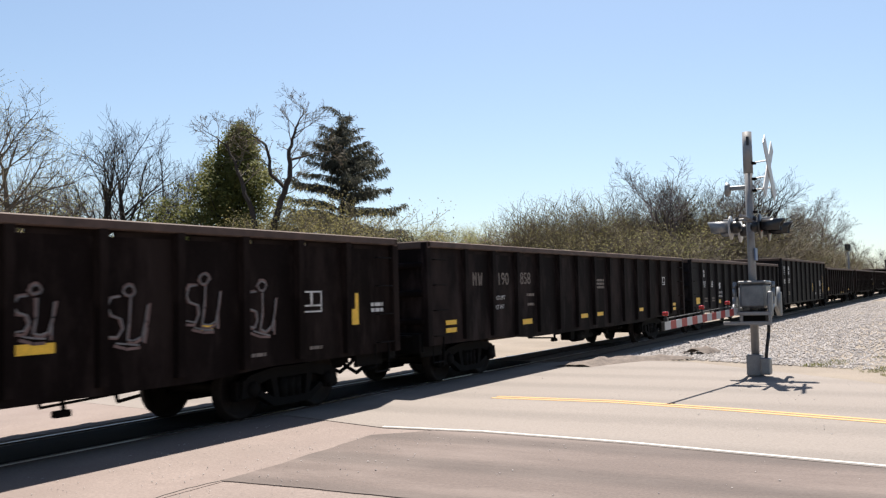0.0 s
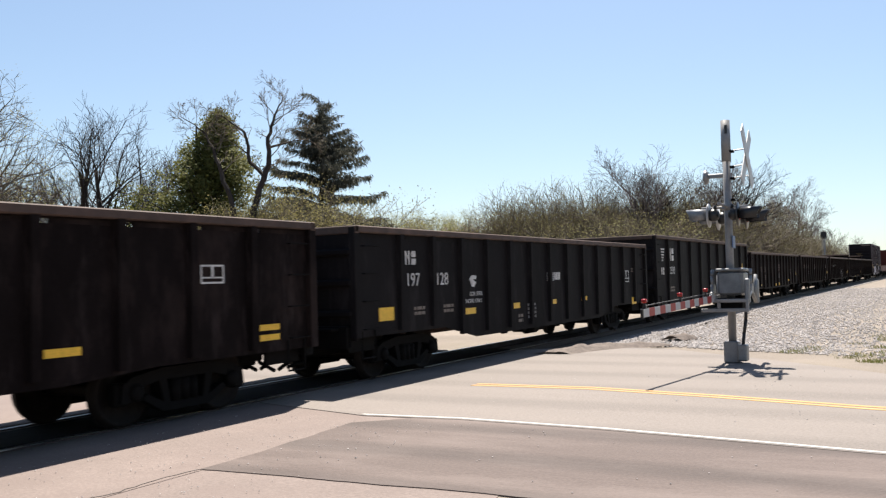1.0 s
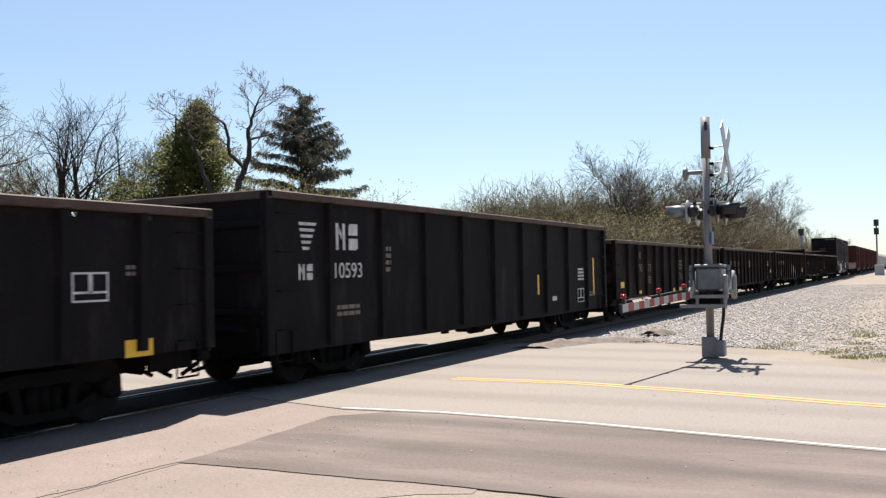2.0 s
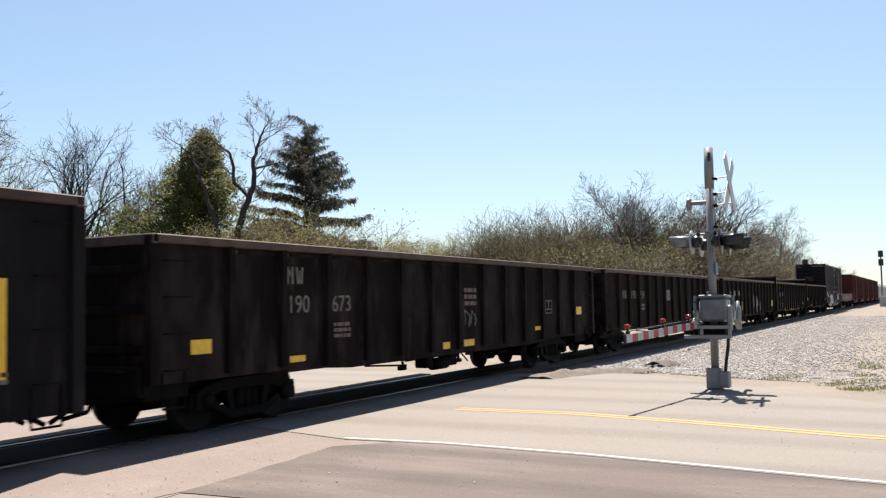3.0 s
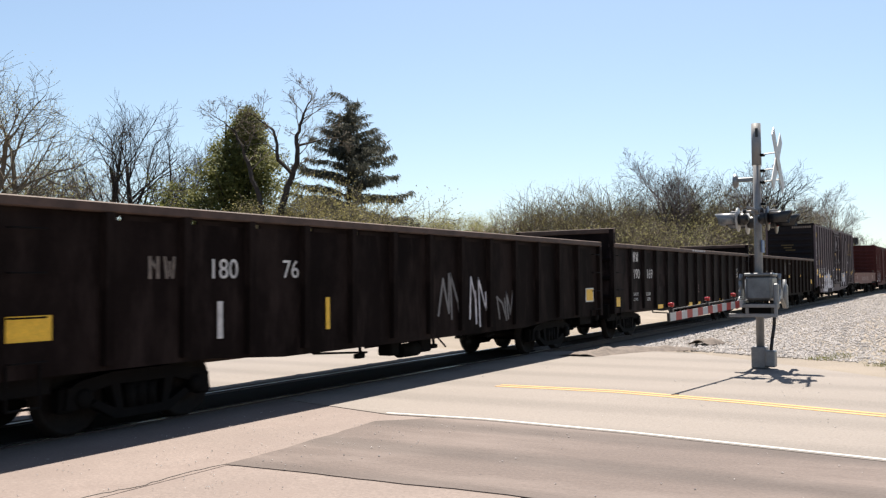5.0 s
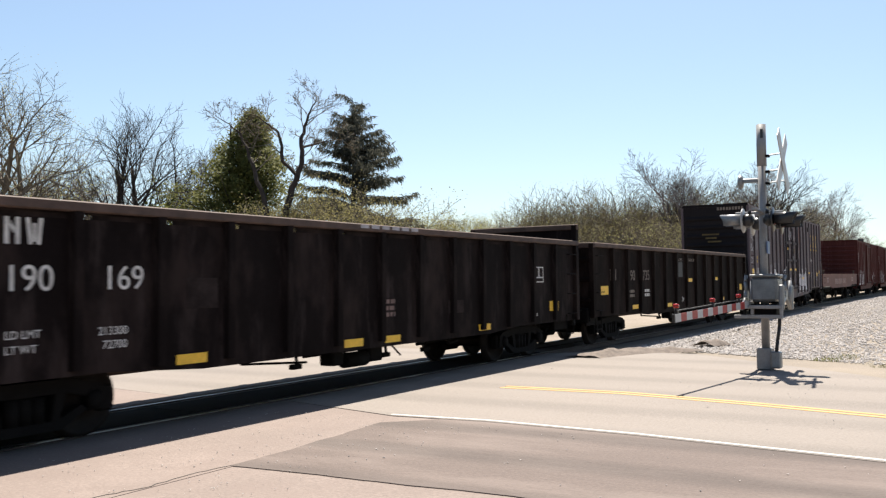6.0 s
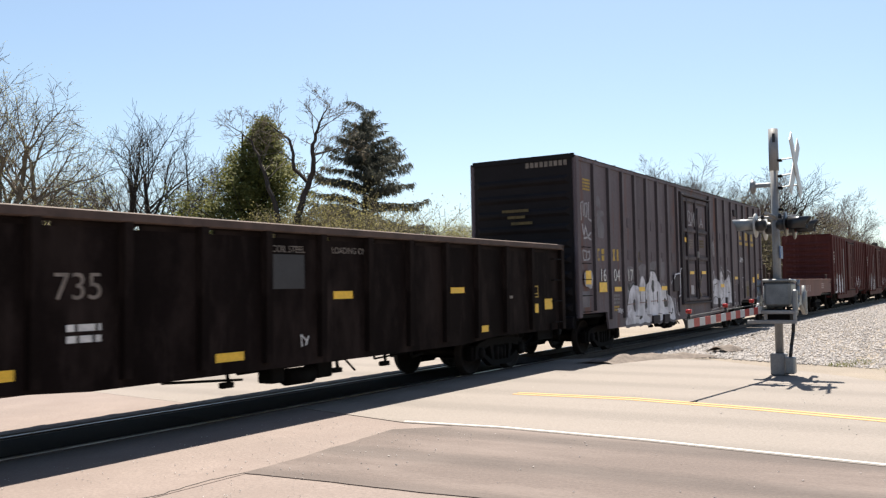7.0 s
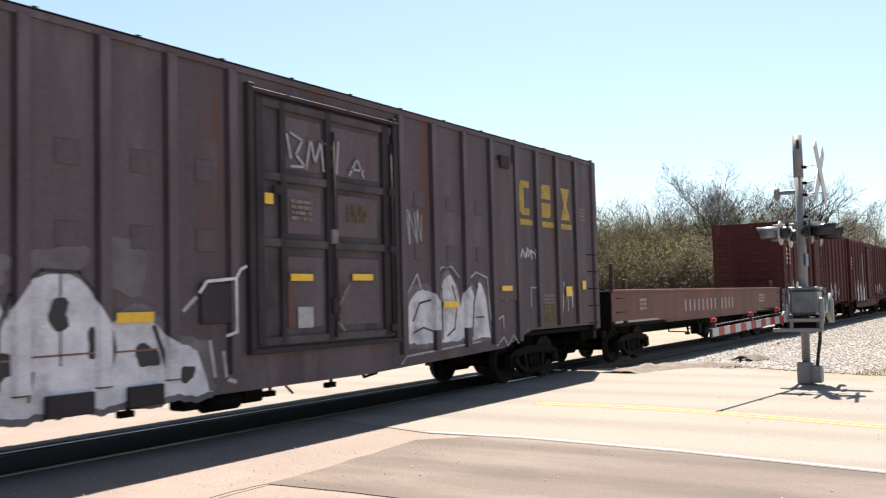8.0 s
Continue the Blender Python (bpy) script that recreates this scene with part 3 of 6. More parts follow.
    box(bm, -0.42, -0.36, -0.36, 0.42, 1.02, 1.08, 0.008)
    box(bm, -0.42, -0.36, -0.36, 0.42, 0.86, 0.92, 0.008)
    box(bm, -0.42, -0.36, -0.36, -0.31, 0.92, 1.02, 0.008)
    box(bm, -0.42, -0.36, 0.10, 0.15, 0.92, 1.02, 0.008)
    part("arm_frame", bm, GALV_M, sig, "galvanised arm clamp frame")
    for x in (-0.36, 0.46):
        part("counterweight", box(nb(), x, x + 0.10, -0.37, -0.29, 1.0, 1.42, 0.02), GALV, sig)
    # the arm: boards of white and red in turn
    root = Vector((-0.35, 0.22, 1.09))
    tip = Vector((12.35 - bx, 3.72 - by, 1.0 + lie(12.35) - bz))
    d = tip - root
    ln = d.length
    turn = d.to_track_quat("X", "Z").to_matrix().to_4x4()
    gate = new("gate_arm", mesh_of("gate_arm", box(nb(), -0.3, ln, 0.0, 0.02, -0.045, 0.045), GALV))
    gate.parent = sig
    gate.matrix_basis = Matrix.Translation(root) @ turn
    n = 15
    pitch = ln / n
    stripe = [mesh_of("stripe", box(nb(), 0.0, pitch, 0.021, 0.033, -0.058, 0.058), m) for m in (SIGNW, SIGNR)]
    for k in range(n):
        ob = part("stripe", stripe[k % 2], None, gate, "red reflective stripe" if k % 2 else "white reflective stripe")
        ob.matrix_basis = pose(k * pitch, 0, 0)
    part("end_cap", box(nb(), ln + 0.001, ln + 0.04, -0.002, 0.036, -0.062, 0.062, 0.004), LAMPBLK, gate)
    for u in (0.12, 1.55, 2.75):
        bm = nb()
        box(bm, ln - u - 0.03, ln - u + 0.03, -0.02, 0.03, 0.058, 0.10)
        tube(bm, (ln - u, 0.0, 0.1), (ln - u, 0.0, 0.14), 0.02, n=8)
        lamp = part("arm_lamp", bm, LAMPBLK, gate)
        bm = nb()
        lathe(bm, [(0.0, -0.04), (0.03, -0.035), (0.034, 0.0), (0.03, 0.035), (0.0, 0.04)], "y", 14, at=(ln - u, 0.0, 0.165))
        part("lamp_lens", bm, LENS_R, lamp, "red arm lamp lens")
    bm = nb()
    tube(bm, (0.0, 0.01, 0.10), (ln - 0.1, 0.01, 0.10), 0.008, n=5)
    part("cable", bm, RUBBER, gate)
    # cable from the machine to the foot
    cu = [(-0.12, -0.26, 0.92), (-0.12, -0.25, 0.72), (-0.14, -0.22, 0.5), (-0.16, -0.2, 0.3)]
    bm = nb()
    for a, b in zip(cu, cu[1:]):
        tube(bm, a, b, 0.028, n=8)
    part("conduit", bm, RUBBER, sig)


# ---- the train ----
CACHE = {}


def cached(key, make, *materials):
    if key not in CACHE:
        CACHE[key] = mesh_of(key[0], make(), *materials)
    return CACHE[key]


SPIN = []     # wheelsets that turn, with their place on the truck
CARS = []     # cars with the place of their leading end at the start


def wheel_profile(bm, y, s):
    """One wheel, its flange on the inner side; s = -1 or 1 for the outer direction."""
    lathe(bm, [(0.0, y - s * 0.05), (0.12, y - s * 0.05), (0.14, y - s * 0.02), (0.37, y + s * 0.015), (0.40, y - s * 0.055), (0.485, y - s * 0.055), (0.485, y - s * 0.03),
               (0.457, y - s * 0.015), (0.452, y + s * 0.075), (0.40, y + s * 0.075), (0.375, y + s * 0.04), (0.16, y + s * 0.03), (0.13, y + s * 0.09), (0.0, y + s * 0.09)], "y", 28)


def make_wheelset():
    bm = nb()
    tube(bm, (0, -0.98, 0), (0, 0.98, 0), 0.08, n=10)
    for s in (-1, 1):
        wheel_profile(bm, s * 0.755, s)
        # lightening marks on the plate, so that the turn can be seen
        for k in range(3):
            a = 2 * math.pi * k / 3
            tube(bm, (0.26 * math.cos(a), s * 0.775, 0.26 * math.sin(a)), (0.26 * math.cos(a), s * 0.80, 0.26 * math.sin(a)), 0.035, n=6)
    return bm


def make_frame():
    bm = nb()
    out = [(-1.12, 0.56), (-0.95, 0.66), (-0.45, 0.74), (0.45, 0.74), (0.95, 0.66), (1.12, 0.56), (1.12, 0.36), (0.78, 0.36), (0.42, 0.16), (-0.42, 0.16), (-0.78, 0.36), (-1.12, 0.36)]
    prism(bm, out[:6] + [(1.0, 0.46), (0.5, 0.58), (-0.5, 0.58), (-1.0, 0.46)], -1.06, -0.92)
    prism(bm, [(-0.78, 0.36), (-0.42, 0.16), (0.42, 0.16), (0.78, 0.36), (0.70, 0.42), (0.38, 0.27), (-0.38, 0.27), (-0.70, 0.42)], -1.06, -0.92)
    for x in (-1, 1):
        prism(bm, [(x * 0.30, 0.25), (x * 0.40, 0.25), (x * 0.50, 0.60), (x * 0.36, 0.60)], -1.06, -0.92)
        prism(bm, [(x * 0.80, 0.34), (x * 1.14, 0.34), (x * 1.10, 0.60), (x * 0.82, 0.60)], -1.07, -0.90)
        lathe(bm, [(0.0, -1.12), (0.09, -1.12), (0.12, -1.08), (0.12, -1.04)], "y", 12, at=(x * 0.89, 0, 0.457))
        tube(bm, (x * 0.16, -0.99, 0.27), (x * 0.16, -0.99, 0.56), 0.085, n=10)
    tube(bm, (0, -0.99, 0.27), (0, -0.99, 0.56), 0.085, n=10)
    return bm


def make_rigging():
    """Brake beams, hangers, shoes and levers between the wheels."""
    bm = nb()
    for x in (-1, 1):
        tube(bm, (x * 0.40, -0.86, 0.40), (x * 0.40, 0.86, 0.40), 0.05, n=8)
        box(bm, x * 0.34 - 0.05, x * 0.34 + 0.05, -0.6, 0.6, 0.30, 0.52, 0.02)
        for y in (-0.76, 0.76):
            box(bm, x * 0.415 - 0.035, x * 0.415 + 0.035, y - 0.06, y + 0.06, 0.28, 0.62, 0.015)
        tube(bm, (x * 0.36, 0.1, 0.34), (x * 0.22, 0.12, 0.86), 0.035, n=6)
        box(bm, x * 1.08 - 0.10, x * 1.08 + 0.10, -1.02, -0.86, 0.30, 0.60, 0.02)
    tube(bm, (-0.4, 0.1, 0.36), (0.4, 0.1, 0.36), 0.03, n=6)
    return bm


def add_truck(car, x, spin):
    bol = cached(("truck", ), lambda: box(box(box(box(nb(), -0.2, 0.2, -1.0, 1.0, 0.36, 0.74, 0.03), -0.35, 0.35, -0.3, 0.3, 0.70, 0.82, 0.02), -0.52, -0.4, -0.8, 0.8, 0.3, 0.46, 0.02), 0.4, 0.52, -0.8, 0.8, 0.3, 0.46, 0.02), UNDER)
    gear = cached(("brake_rigging", ), make_rigging, UNDER)
    truck = part("truck", bol, None, car, "grimy four-wheel freight truck")
    truck.matrix_basis = pose(x, 0, 0)
    part("brake_rigging", gear, None, truck)
    fr = cached(("side_frame", ), make_frame, UNDER)
    for a in (0, 180):
        ob = part("side_frame", fr, None, truck)
        ob.matrix_basis = pose(0, 0, 0, 0, 0, a)
    ws = cached(("wheelset", ), make_wheelset, WHEEL)
    for dx in (-0.89, 0.89):
        ob = part("wheelset", ws, None, truck, "rusty steel wheelset")
        ob.matrix_basis = pose(dx, 0, 0.457)
        if spin:
            SPIN.append((ob, dx))


def add_coupler(car, x, s):
    def make():
        bm = nb()
        box(bm, 0.0, 0.45, -0.14, 0.14, 0.74, 0.98, 0.02)
        box(bm, 0.02, 0.30, -1.15, 1.15, 0.72, 1.0, 0.03)
        prism(bm, [(-0.42, 0.76), (0.0, 0.76), (0.0, 0.97), (-0.42, 0.97)], -0.1, 0.1)
        box(bm, -0.52, -0.30, -0.17, 0.13, 0.72, 1.0, 0.05)
        tube(bm, (0.05, -0.45, 0.80), (-0.1, -0.42, 0.45), 0.03, n=8)
        tube(bm, (-0.1, -0.42, 0.45), (-0.42, -0.3, 0.38), 0.03, n=8)
        for dy in (-0.18, 0.22):
            tube(bm, (0.1, dy, 0.78), (-0.2, dy - 0.05, 0.50), 0.035, n=8)
            tube(bm, (-0.2, dy - 0.05, 0.50), (-0.5, dy, 0.34), 0.035, n=8)
        box(bm, 0.3, 1.0, -0.28, 0.28, 0.52, 0.98, 0.02)
        tube(bm, (0.0, -1.35, 0.98), (0.0, 0.0, 0.98), 0.018, n=6)
        tube(bm, (0.0, -1.35, 0.98), (-0.05, -1.38, 0.70), 0.018, n=6)
        return bm
    ob = part("coupler", cached(("coupler", ), make, UNDER), None, car)
    ob.matrix_basis = pose(x, 0, 0, 0, 0, 0 if s < 0 else 180)


def add_ladder(car, x, z0, z1, half, n, y=None):
    """Grab irons near a corner of the near side."""
    y = -half - 0.06 if y is None else y
    for k in range(n):
        z = z0 + (z1 - z0) * k / (n - 1)
        m = cached(("grab_iron", round(half, 2)), lambda: tube(tube(tube(nb(), (-0.21, 0, 0), (0.21, 0, 0), 0.011, n=6), (-0.21, 0, 0), (-0.21, 0.07, 0), 0.011, n=6), (0.21, 0, 0), (0.21, 0.07, 0), 0.011, n=6), UNDER)
        ob = part("grab_iron", m, None, car)
        ob.matrix_basis = pose(x, y, z)


def brake_gear(car, x):
    """Brake rods, cylinder and valves hung from the floor by straps."""
    bm = nb()
    z = 0.20
    tube(bm, (x - 1.2, -0.8, 0.42 + z), (x + 1.3, -0.8, 0.45 + z), 0.02, n=6)
    tube(bm, (x - 2.4, -0.6, 0.40 + z), (x - 1.0, -0.7, 0.32 + z), 0.02, n=6)
    tube(bm, (x - 0.35, -0.95, 0.30 + z), (x + 0.25, -0.95, 0.30 + z), 0.13, n=12)
    box(bm, x + 0.35, x + 0.75, -1.0, -0.7, 0.22 + z, 0.52 + z, 0.03)
    tube(bm, (x + 1.3, -0.8, 0.45 + z), (x + 1.45, -0.9, 0.25 + z), 0.02, n=6)
    tube(bm, (x + 2.0, -0.9, 0.40 + z), (x + 3.4, -0.9, 0.46 + z), 0.018, n=6)
    box(bm, x - 0.75, x - 0.45, -1.05, -0.75, 0.24 + z, 0.80, 0.03)
    for dx in (-1.55, -0.62, 0.9, 2.25):
        tube(bm, (x + dx, -0.9, 0.98), (x + dx + 0.06, -0.92, 0.30 + z), 0.03, n=6)
        box(bm, x + dx - 0.08, x + dx + 0.14, -0.96, -0.86, 0.26 + z, 0.34 + z, 0.01)
    tube(bm, (x + 2.9, -1.0, 0.98), (x + 3.0, -1.02, 0.36 + z), 0.025, n=6)
    tube(bm, (x + 3.0, -1.02, 0.36 + z), (x + 3.35, -1.02, 0.40 + z), 0.025, n=6)
    for dx, y, z0 in ((-2.4, -0.6, 0.40), (-1.2, -0.8, 0.42), (-0.3, -0.95, 0.32), (0.2, -0.95, 0.32), (0.55, -0.85, 0.5), (1.3, -0.8, 0.45), (2.0, -0.9, 0.40), (3.4, -0.9, 0.46)):
        tube(bm, (x + dx, y, z0 + z), (x + dx, y, 1.0), 0.022, n=6)
    part("brake_gear", bm, UNDER, car, "grimy brake cylinder, rods and valves")


def gondola(x0, length, top=2.77, panels=14, paint=None, raised=(0.0, 0.0), belly=0.71, foot=0.80, seed=0, spin=True, detail=True, label=""):
    """An open gondola with outside posts; its leading end is at local x = 0, the rail head at z = 0."""
    paint = paint or BLACK
    car = thing("gondola_car", label or "black open steel gondola freight car with outside posts", "freight car", "cars of the freight train")
    CARS.append((car, x0))
    L, H = length, 1.42      # H: half width over the sheets
    rng = random.Random(seed)
    hole = 0.055

    posts = [0.3 + 1.195 * k for k in range(1, 14)] if panels == 14 else [L / panels * k for k in range(1, panels)]
    zt = top - 0.20

    def sheet():
        return prism(nb(), [(0.0, foot), (3.2, foot), (4.6, belly), (L - 4.6, belly), (L - 3.2, foot), (L, foot), (L, zt), (0.0, zt)], -H, -H + 0.03)
    sh = cached(("side_sheet", L, top, belly, foot, paint.name), sheet, paint)
    band = cached(("upper_band", L, top, paint.name), lambda: box(nb(), 0, L, -H, -H + 0.03, zt + hole, top - 0.12), paint)
    # spacers between sheet and band leave a slot beside each post
    edges = [0.0] + [e for x in posts for e in (x + 0.12, x + 0.24)] + [L]
    for a in (0, 1):
        turned = pose(L, 0, 0, 0, 0, 180) if a else Matrix.Identity(4)
        for nm, me in (("side_sheet", sh), ("upper_band", band)):
            part(nm, me, None, car).matrix_basis = turned
        for e0, e1 in zip(edges[::2], edges[1::2]):
            sp = cached(("spacer", round(e1 - e0, 3), top, paint.name), lambda: box(nb(), 0, e1 - e0, -H, -H + 0.03, zt, zt + hole), paint)
            part("spacer", sp, None, car).matrix_basis = turned @ pose(e0, 0, 0)
    ch = cached(("top_chord", L, top), lambda: box(nb(), -0.02, L + 0.02, -H - 0.10, -H + 0.06, top - 0.12, top, 0.015), RIM)
    for a in (0, 1):
        ob = part("top_chord", ch, None, car, "rusty steel top chord")
        if a:
            ob.matrix_basis = pose(L, 0, 0, 0, 0, 180)

    def post(z0):
        bm = nb()
        pts = [(-0.085, z0), (0.085, z0), (0.085, top - 0.12), (-0.085, top - 0.12)]
        a = [bm.verts.new((x, -H, z)) for x, z in pts]
        b = [bm.verts.new((x * 0.72, -H - (0.10 if z > 1 else 0.07), z)) for x, z in pts]
        bm.faces.new(b)
        for i in range(4):
            bm.faces.new((a[i], b[i], b[(i + 1) % 4], a[(i + 1) % 4]))
        return bm
    for x in posts:
        z0 = foot + 0.06 if x < 3.6 or x > L - 3.6 else belly + 0.10
        m = cached(("side_post", top, round(z0, 2), paint.name), lambda: post(z0), paint)
        for a in (0, 1):
            ob = part("side_post", m, None, car)
            ob.matrix_basis = pose(x, 0, 0, 0, 0, 180 * a)
    for x in (0.0, L):
        s = 1 if x == 0 else -1

        h = top + raised[0 if x == 0 else 1]
        key = (top, round(h, 2), paint.name)
        ob = part("end_wall", cached(("end_wall", *key), lambda: box(nb(), 0.0, 0.05, -H - 0.05, H + 0.05, 0.80, h - 0.10), paint), None, car)
        ob.matrix_basis = pose(x, 0, 0, 0, 0, 0 if s > 0 else 180)
        part("end_cap", cached(("end_cap", *key), lambda: box(nb(), -0.03, 0.09, -H - 0.10, H + 0.10, h - 0.14, h, 0.015), RIM), None, ob)
        for y in (-1, 1):
            part("corner_post", cached(("corner_post", foot, y, *key), lambda: box(nb(), -0.05, 0.12, y * (H + 0.025) - 0.065, y * (H + 0.025) + 0.065, foot, h - 0.02, 0.01), paint), None, ob)
        part("end_sill", cached(("end_sill", ), lambda: box(nb(), -0.12, 0.1, -1.36, 1.36, 0.66, 1.05, 0.02), UNDER), None, ob)
        for y in (-1.2, -0.45, 0.45, 1.2):
            part("gusset", cached(("gusset", ), lambda: box(nb(), 0.1, 0.9, -0.03, 0.03, 0.58, 0.98, 0.01), UNDER), None, ob).location.y = y
        part("draft_sill", cached(("draft_sill", ), lambda: box(nb(), 0.1, 1.1, -0.35, 0.35, 0.50, 0.98, 0.02), UNDER), None, ob)
        part("platform", cached(("platform", ), lambda: box(nb(), -0.34, -0.12, -1.2, -0.5, 0.98, 1.02, 0.005), UNDER), None, ob)
        for k in range(3):
            rb = part("rib", cached(("rib", paint.name), lambda: box(nb(), -0.08, 0.0, -H, H, 0.0, 0.12, 0.03), paint), None, ob)
            rb.location.z = 1.2 + k * (top - 1.5) / 2.4
    part("floor", cached(("floor", L), lambda: box(box(nb(), 0.1, L - 0.1, -H + 0.05, H - 0.05, 0.98, 1.06), 0.2, L - 0.2, -0.25, 0.25, 0.62, 0.98), RIM), None, car)
    for x, s in ((0.0, -1), (L, 1)):
        add_coupler(car, x, s)
        if detail:
            add_ladder(car, x - s * 0.42, 0.98, top - 0.35, H + 0.06, 4)
            bm = nb()
            for dx in (-0.2, 0.2):
                tube(bm, (x - s * 0.42 + dx, -H - 0.02, 0.95), (x - s * 0.42 + dx, -H - 0.02, 0.48), 0.014, n=6)
            tube(bm, (x - s * 0.42 - 0.2, -H - 0.02, 0.48), (x - s * 0.42 + 0.2, -H - 0.02, 0.48), 0.016, n=6)
            part("stirrup", bm, UNDER, car)
    add_truck(car, 2.35, spin)
    add_truck(car, L - 2.35, spin)
    if detail:
        brake_gear(car, L * 0.5)
    return car


FACE = -1.42        # the near face of the gondola sheets
POST = -1.525       # just outside the posts


def tape(car, x, z, w, h, y=FACE - 0.003, m=None, name="reflector", label="yellow reflective patch"):
    part(name, box(nb(), x - w / 2, x + w / 2, y - 0.003, y, z - h / 2, z + h / 2), m or YELLOW, car, label)


def bars(car, x, z, w, h, n, y=FACE - 0.003, m=None, name="stencil", label="rows of small unreadable stencilling", seed=1):
    rng = random.Random(seed)
    bm = nb()
    for k in range(n):
        zz = z - k * h * 1.6
        xx = x
        while xx < x + w:
            ww = min(rng.uniform(0.5, 1.6) * h * 2, x + w - xx)
            box(bm, xx, xx + ww, y - 0.003, y, zz, zz + h)
            xx += ww + h * 0.5
    part(name, bm, m or FADED, car, label)


def letters(car, text, size, x, z, m=None, y=FACE - 0.003, label=""):
    me = lettering(text, size, m or WHITEP, x, y, z)
    bm = nb()
    bm.from_mesh(me)
    seen = set()
    for v in list(bm.verts):
        if v in seen:
            continue
        todo, isle = [v], []
        seen.add(v)
        while todo:
            w = todo.pop()
            isle.append(w)
            for e in w.link_edges:
                o = e.other_vert(w)
                if o not in seen:
                    seen.add(o)
                    todo.append(o)
        num = {w: k for k, w in enumerate(isle)}
        one = bpy.data.meshes.new("character")
        one.from_pydata([w.co for w in isle], [], [[num[w] for w in f.verts] for f in bm.faces if f.verts[0] in num])
        one.materials.append(m or WHITEP)
        part("character", one, None, car, label or "stencilled character of the car number")
    bm.free()


def initials(car, x, z, h, kinds, m, y=FACE - 0.003, gap=0.85, label="painted owner's mark in plain blocks"):
    """Owner's mark as plain block shapes, one part for each: slant, fan, wedge, hook, zig and bar."""
    shapes = {"slant": [[(0, 0), (0.16, 0), (0.16, 1), (0, 1)], [(0.22, 0.62), (0.38, 0.38), (0.38, 0.62), (0.22, 0.86)], [(0.44, 0), (0.6, 0), (0.6, 1), (0.44, 1)]],
              "fan": [[(0.12, 0), (0.26, 0), (0.15, 1), (0, 1)], [(0.29, 0.1), (0.41, 0.1), (0.41, 0.8), (0.29, 0.8)], [(0.45, 0), (0.59, 0), (0.7, 1), (0.55, 1)]],
              "hook": [[(0.12, 0), (0.6, 0), (0.6, 0.2), (0.26, 0.2), (0.26, 0.8), (0.6, 0.8), (0.6, 1), (0.12, 1), (0, 0.86), (0, 0.14)]],
              "zig": [[(0, 0.56), (0.6, 0.56), (0.6, 1), (0.1, 1), (0, 0.9)], [(0, 0), (0.5, 0), (0.6, 0.1), (0.6, 0.44), (0, 0.44)]],
              "wedge": [[(0, 0), (0.66, 0), (0.42, 0.5), (0.66, 1), (0, 1), (0.24, 0.5)]],
              "bar": [[(0, 0), (0.42, 0), (0.42, 1), (0, 1)]]}
    for k, kind in enumerate(kinds):
        for poly in shapes[kind]:
            part("letter_block", prism(nb(), [(x + k * h * gap + a * h, z + b * h) for a, b in poly], y - 0.003, y), m, car, label)


def square_mark(car, x, z, w, h, m, y=FACE - 0.003):
    bm = nb()
    t = 0.025
    box(bm, x, x + w, y - 0.003, y, z, z + t)
    box(bm, x, x + w, y - 0.003, y, z + h - t, z + h)
    box(bm, x, x + t, y - 0.003, y, z + t, z + h - t)
    box(bm, x + w - t, x + w, y - 0.003, y, z + t, z + h - t)
    box(bm, x + w * 0.45, x + w * 0.55, y - 0.003, y, z + h * 0.3, z + h - t)
    box(bm, x + t, x + w - t, y - 0.003, y, z + h * 0.28, z + h * 0.36)
    part("maintenance_box", bm, m, car, "white outlined service stencil box")


def tag(car, x, z, s, m, seed, y=FACE - 0.004, w=0.035):
    """A sprayed scrawl: a loop over two hooked strokes."""
    rng = random.Random(seed)
    bm = nb()
    j = lambda: rng.uniform(-0.05, 0.05) * s
    lines = ([(0.50 + 0.13 * math.cos(k * 0.7), 1.0 + 0.10 * math.sin(k * 0.7)) for k in range(10)],
             [(0.30, 0.88), (0.10, 0.86), (0.0, 0.70), (0.10, 0.56), (0.30, 0.50), (0.36, 0.32), (0.24, 0.16), (0.02, 0.18)],
             [(0.52, 0.84), (0.50, 0.45), (0.44, 0.12), (0.60, 0.06), (0.78, 0.16), (0.88, 0.45), (0.94, 0.74)],
             [(0.20, 0.06), (0.45, 0.0), (0.70, -0.02)], [(0.86, 0.30), (0.82, 0.05)])
    for k, pts in enumerate(lines):
        stroke(bm, [(x + s * a + j() * 0.5, z + s * b + j() * 0.5) for a, b in pts], w, y - 0.0005 * k)
    part("graffiti", bm, m, car, "sprayed graffiti scrawl")


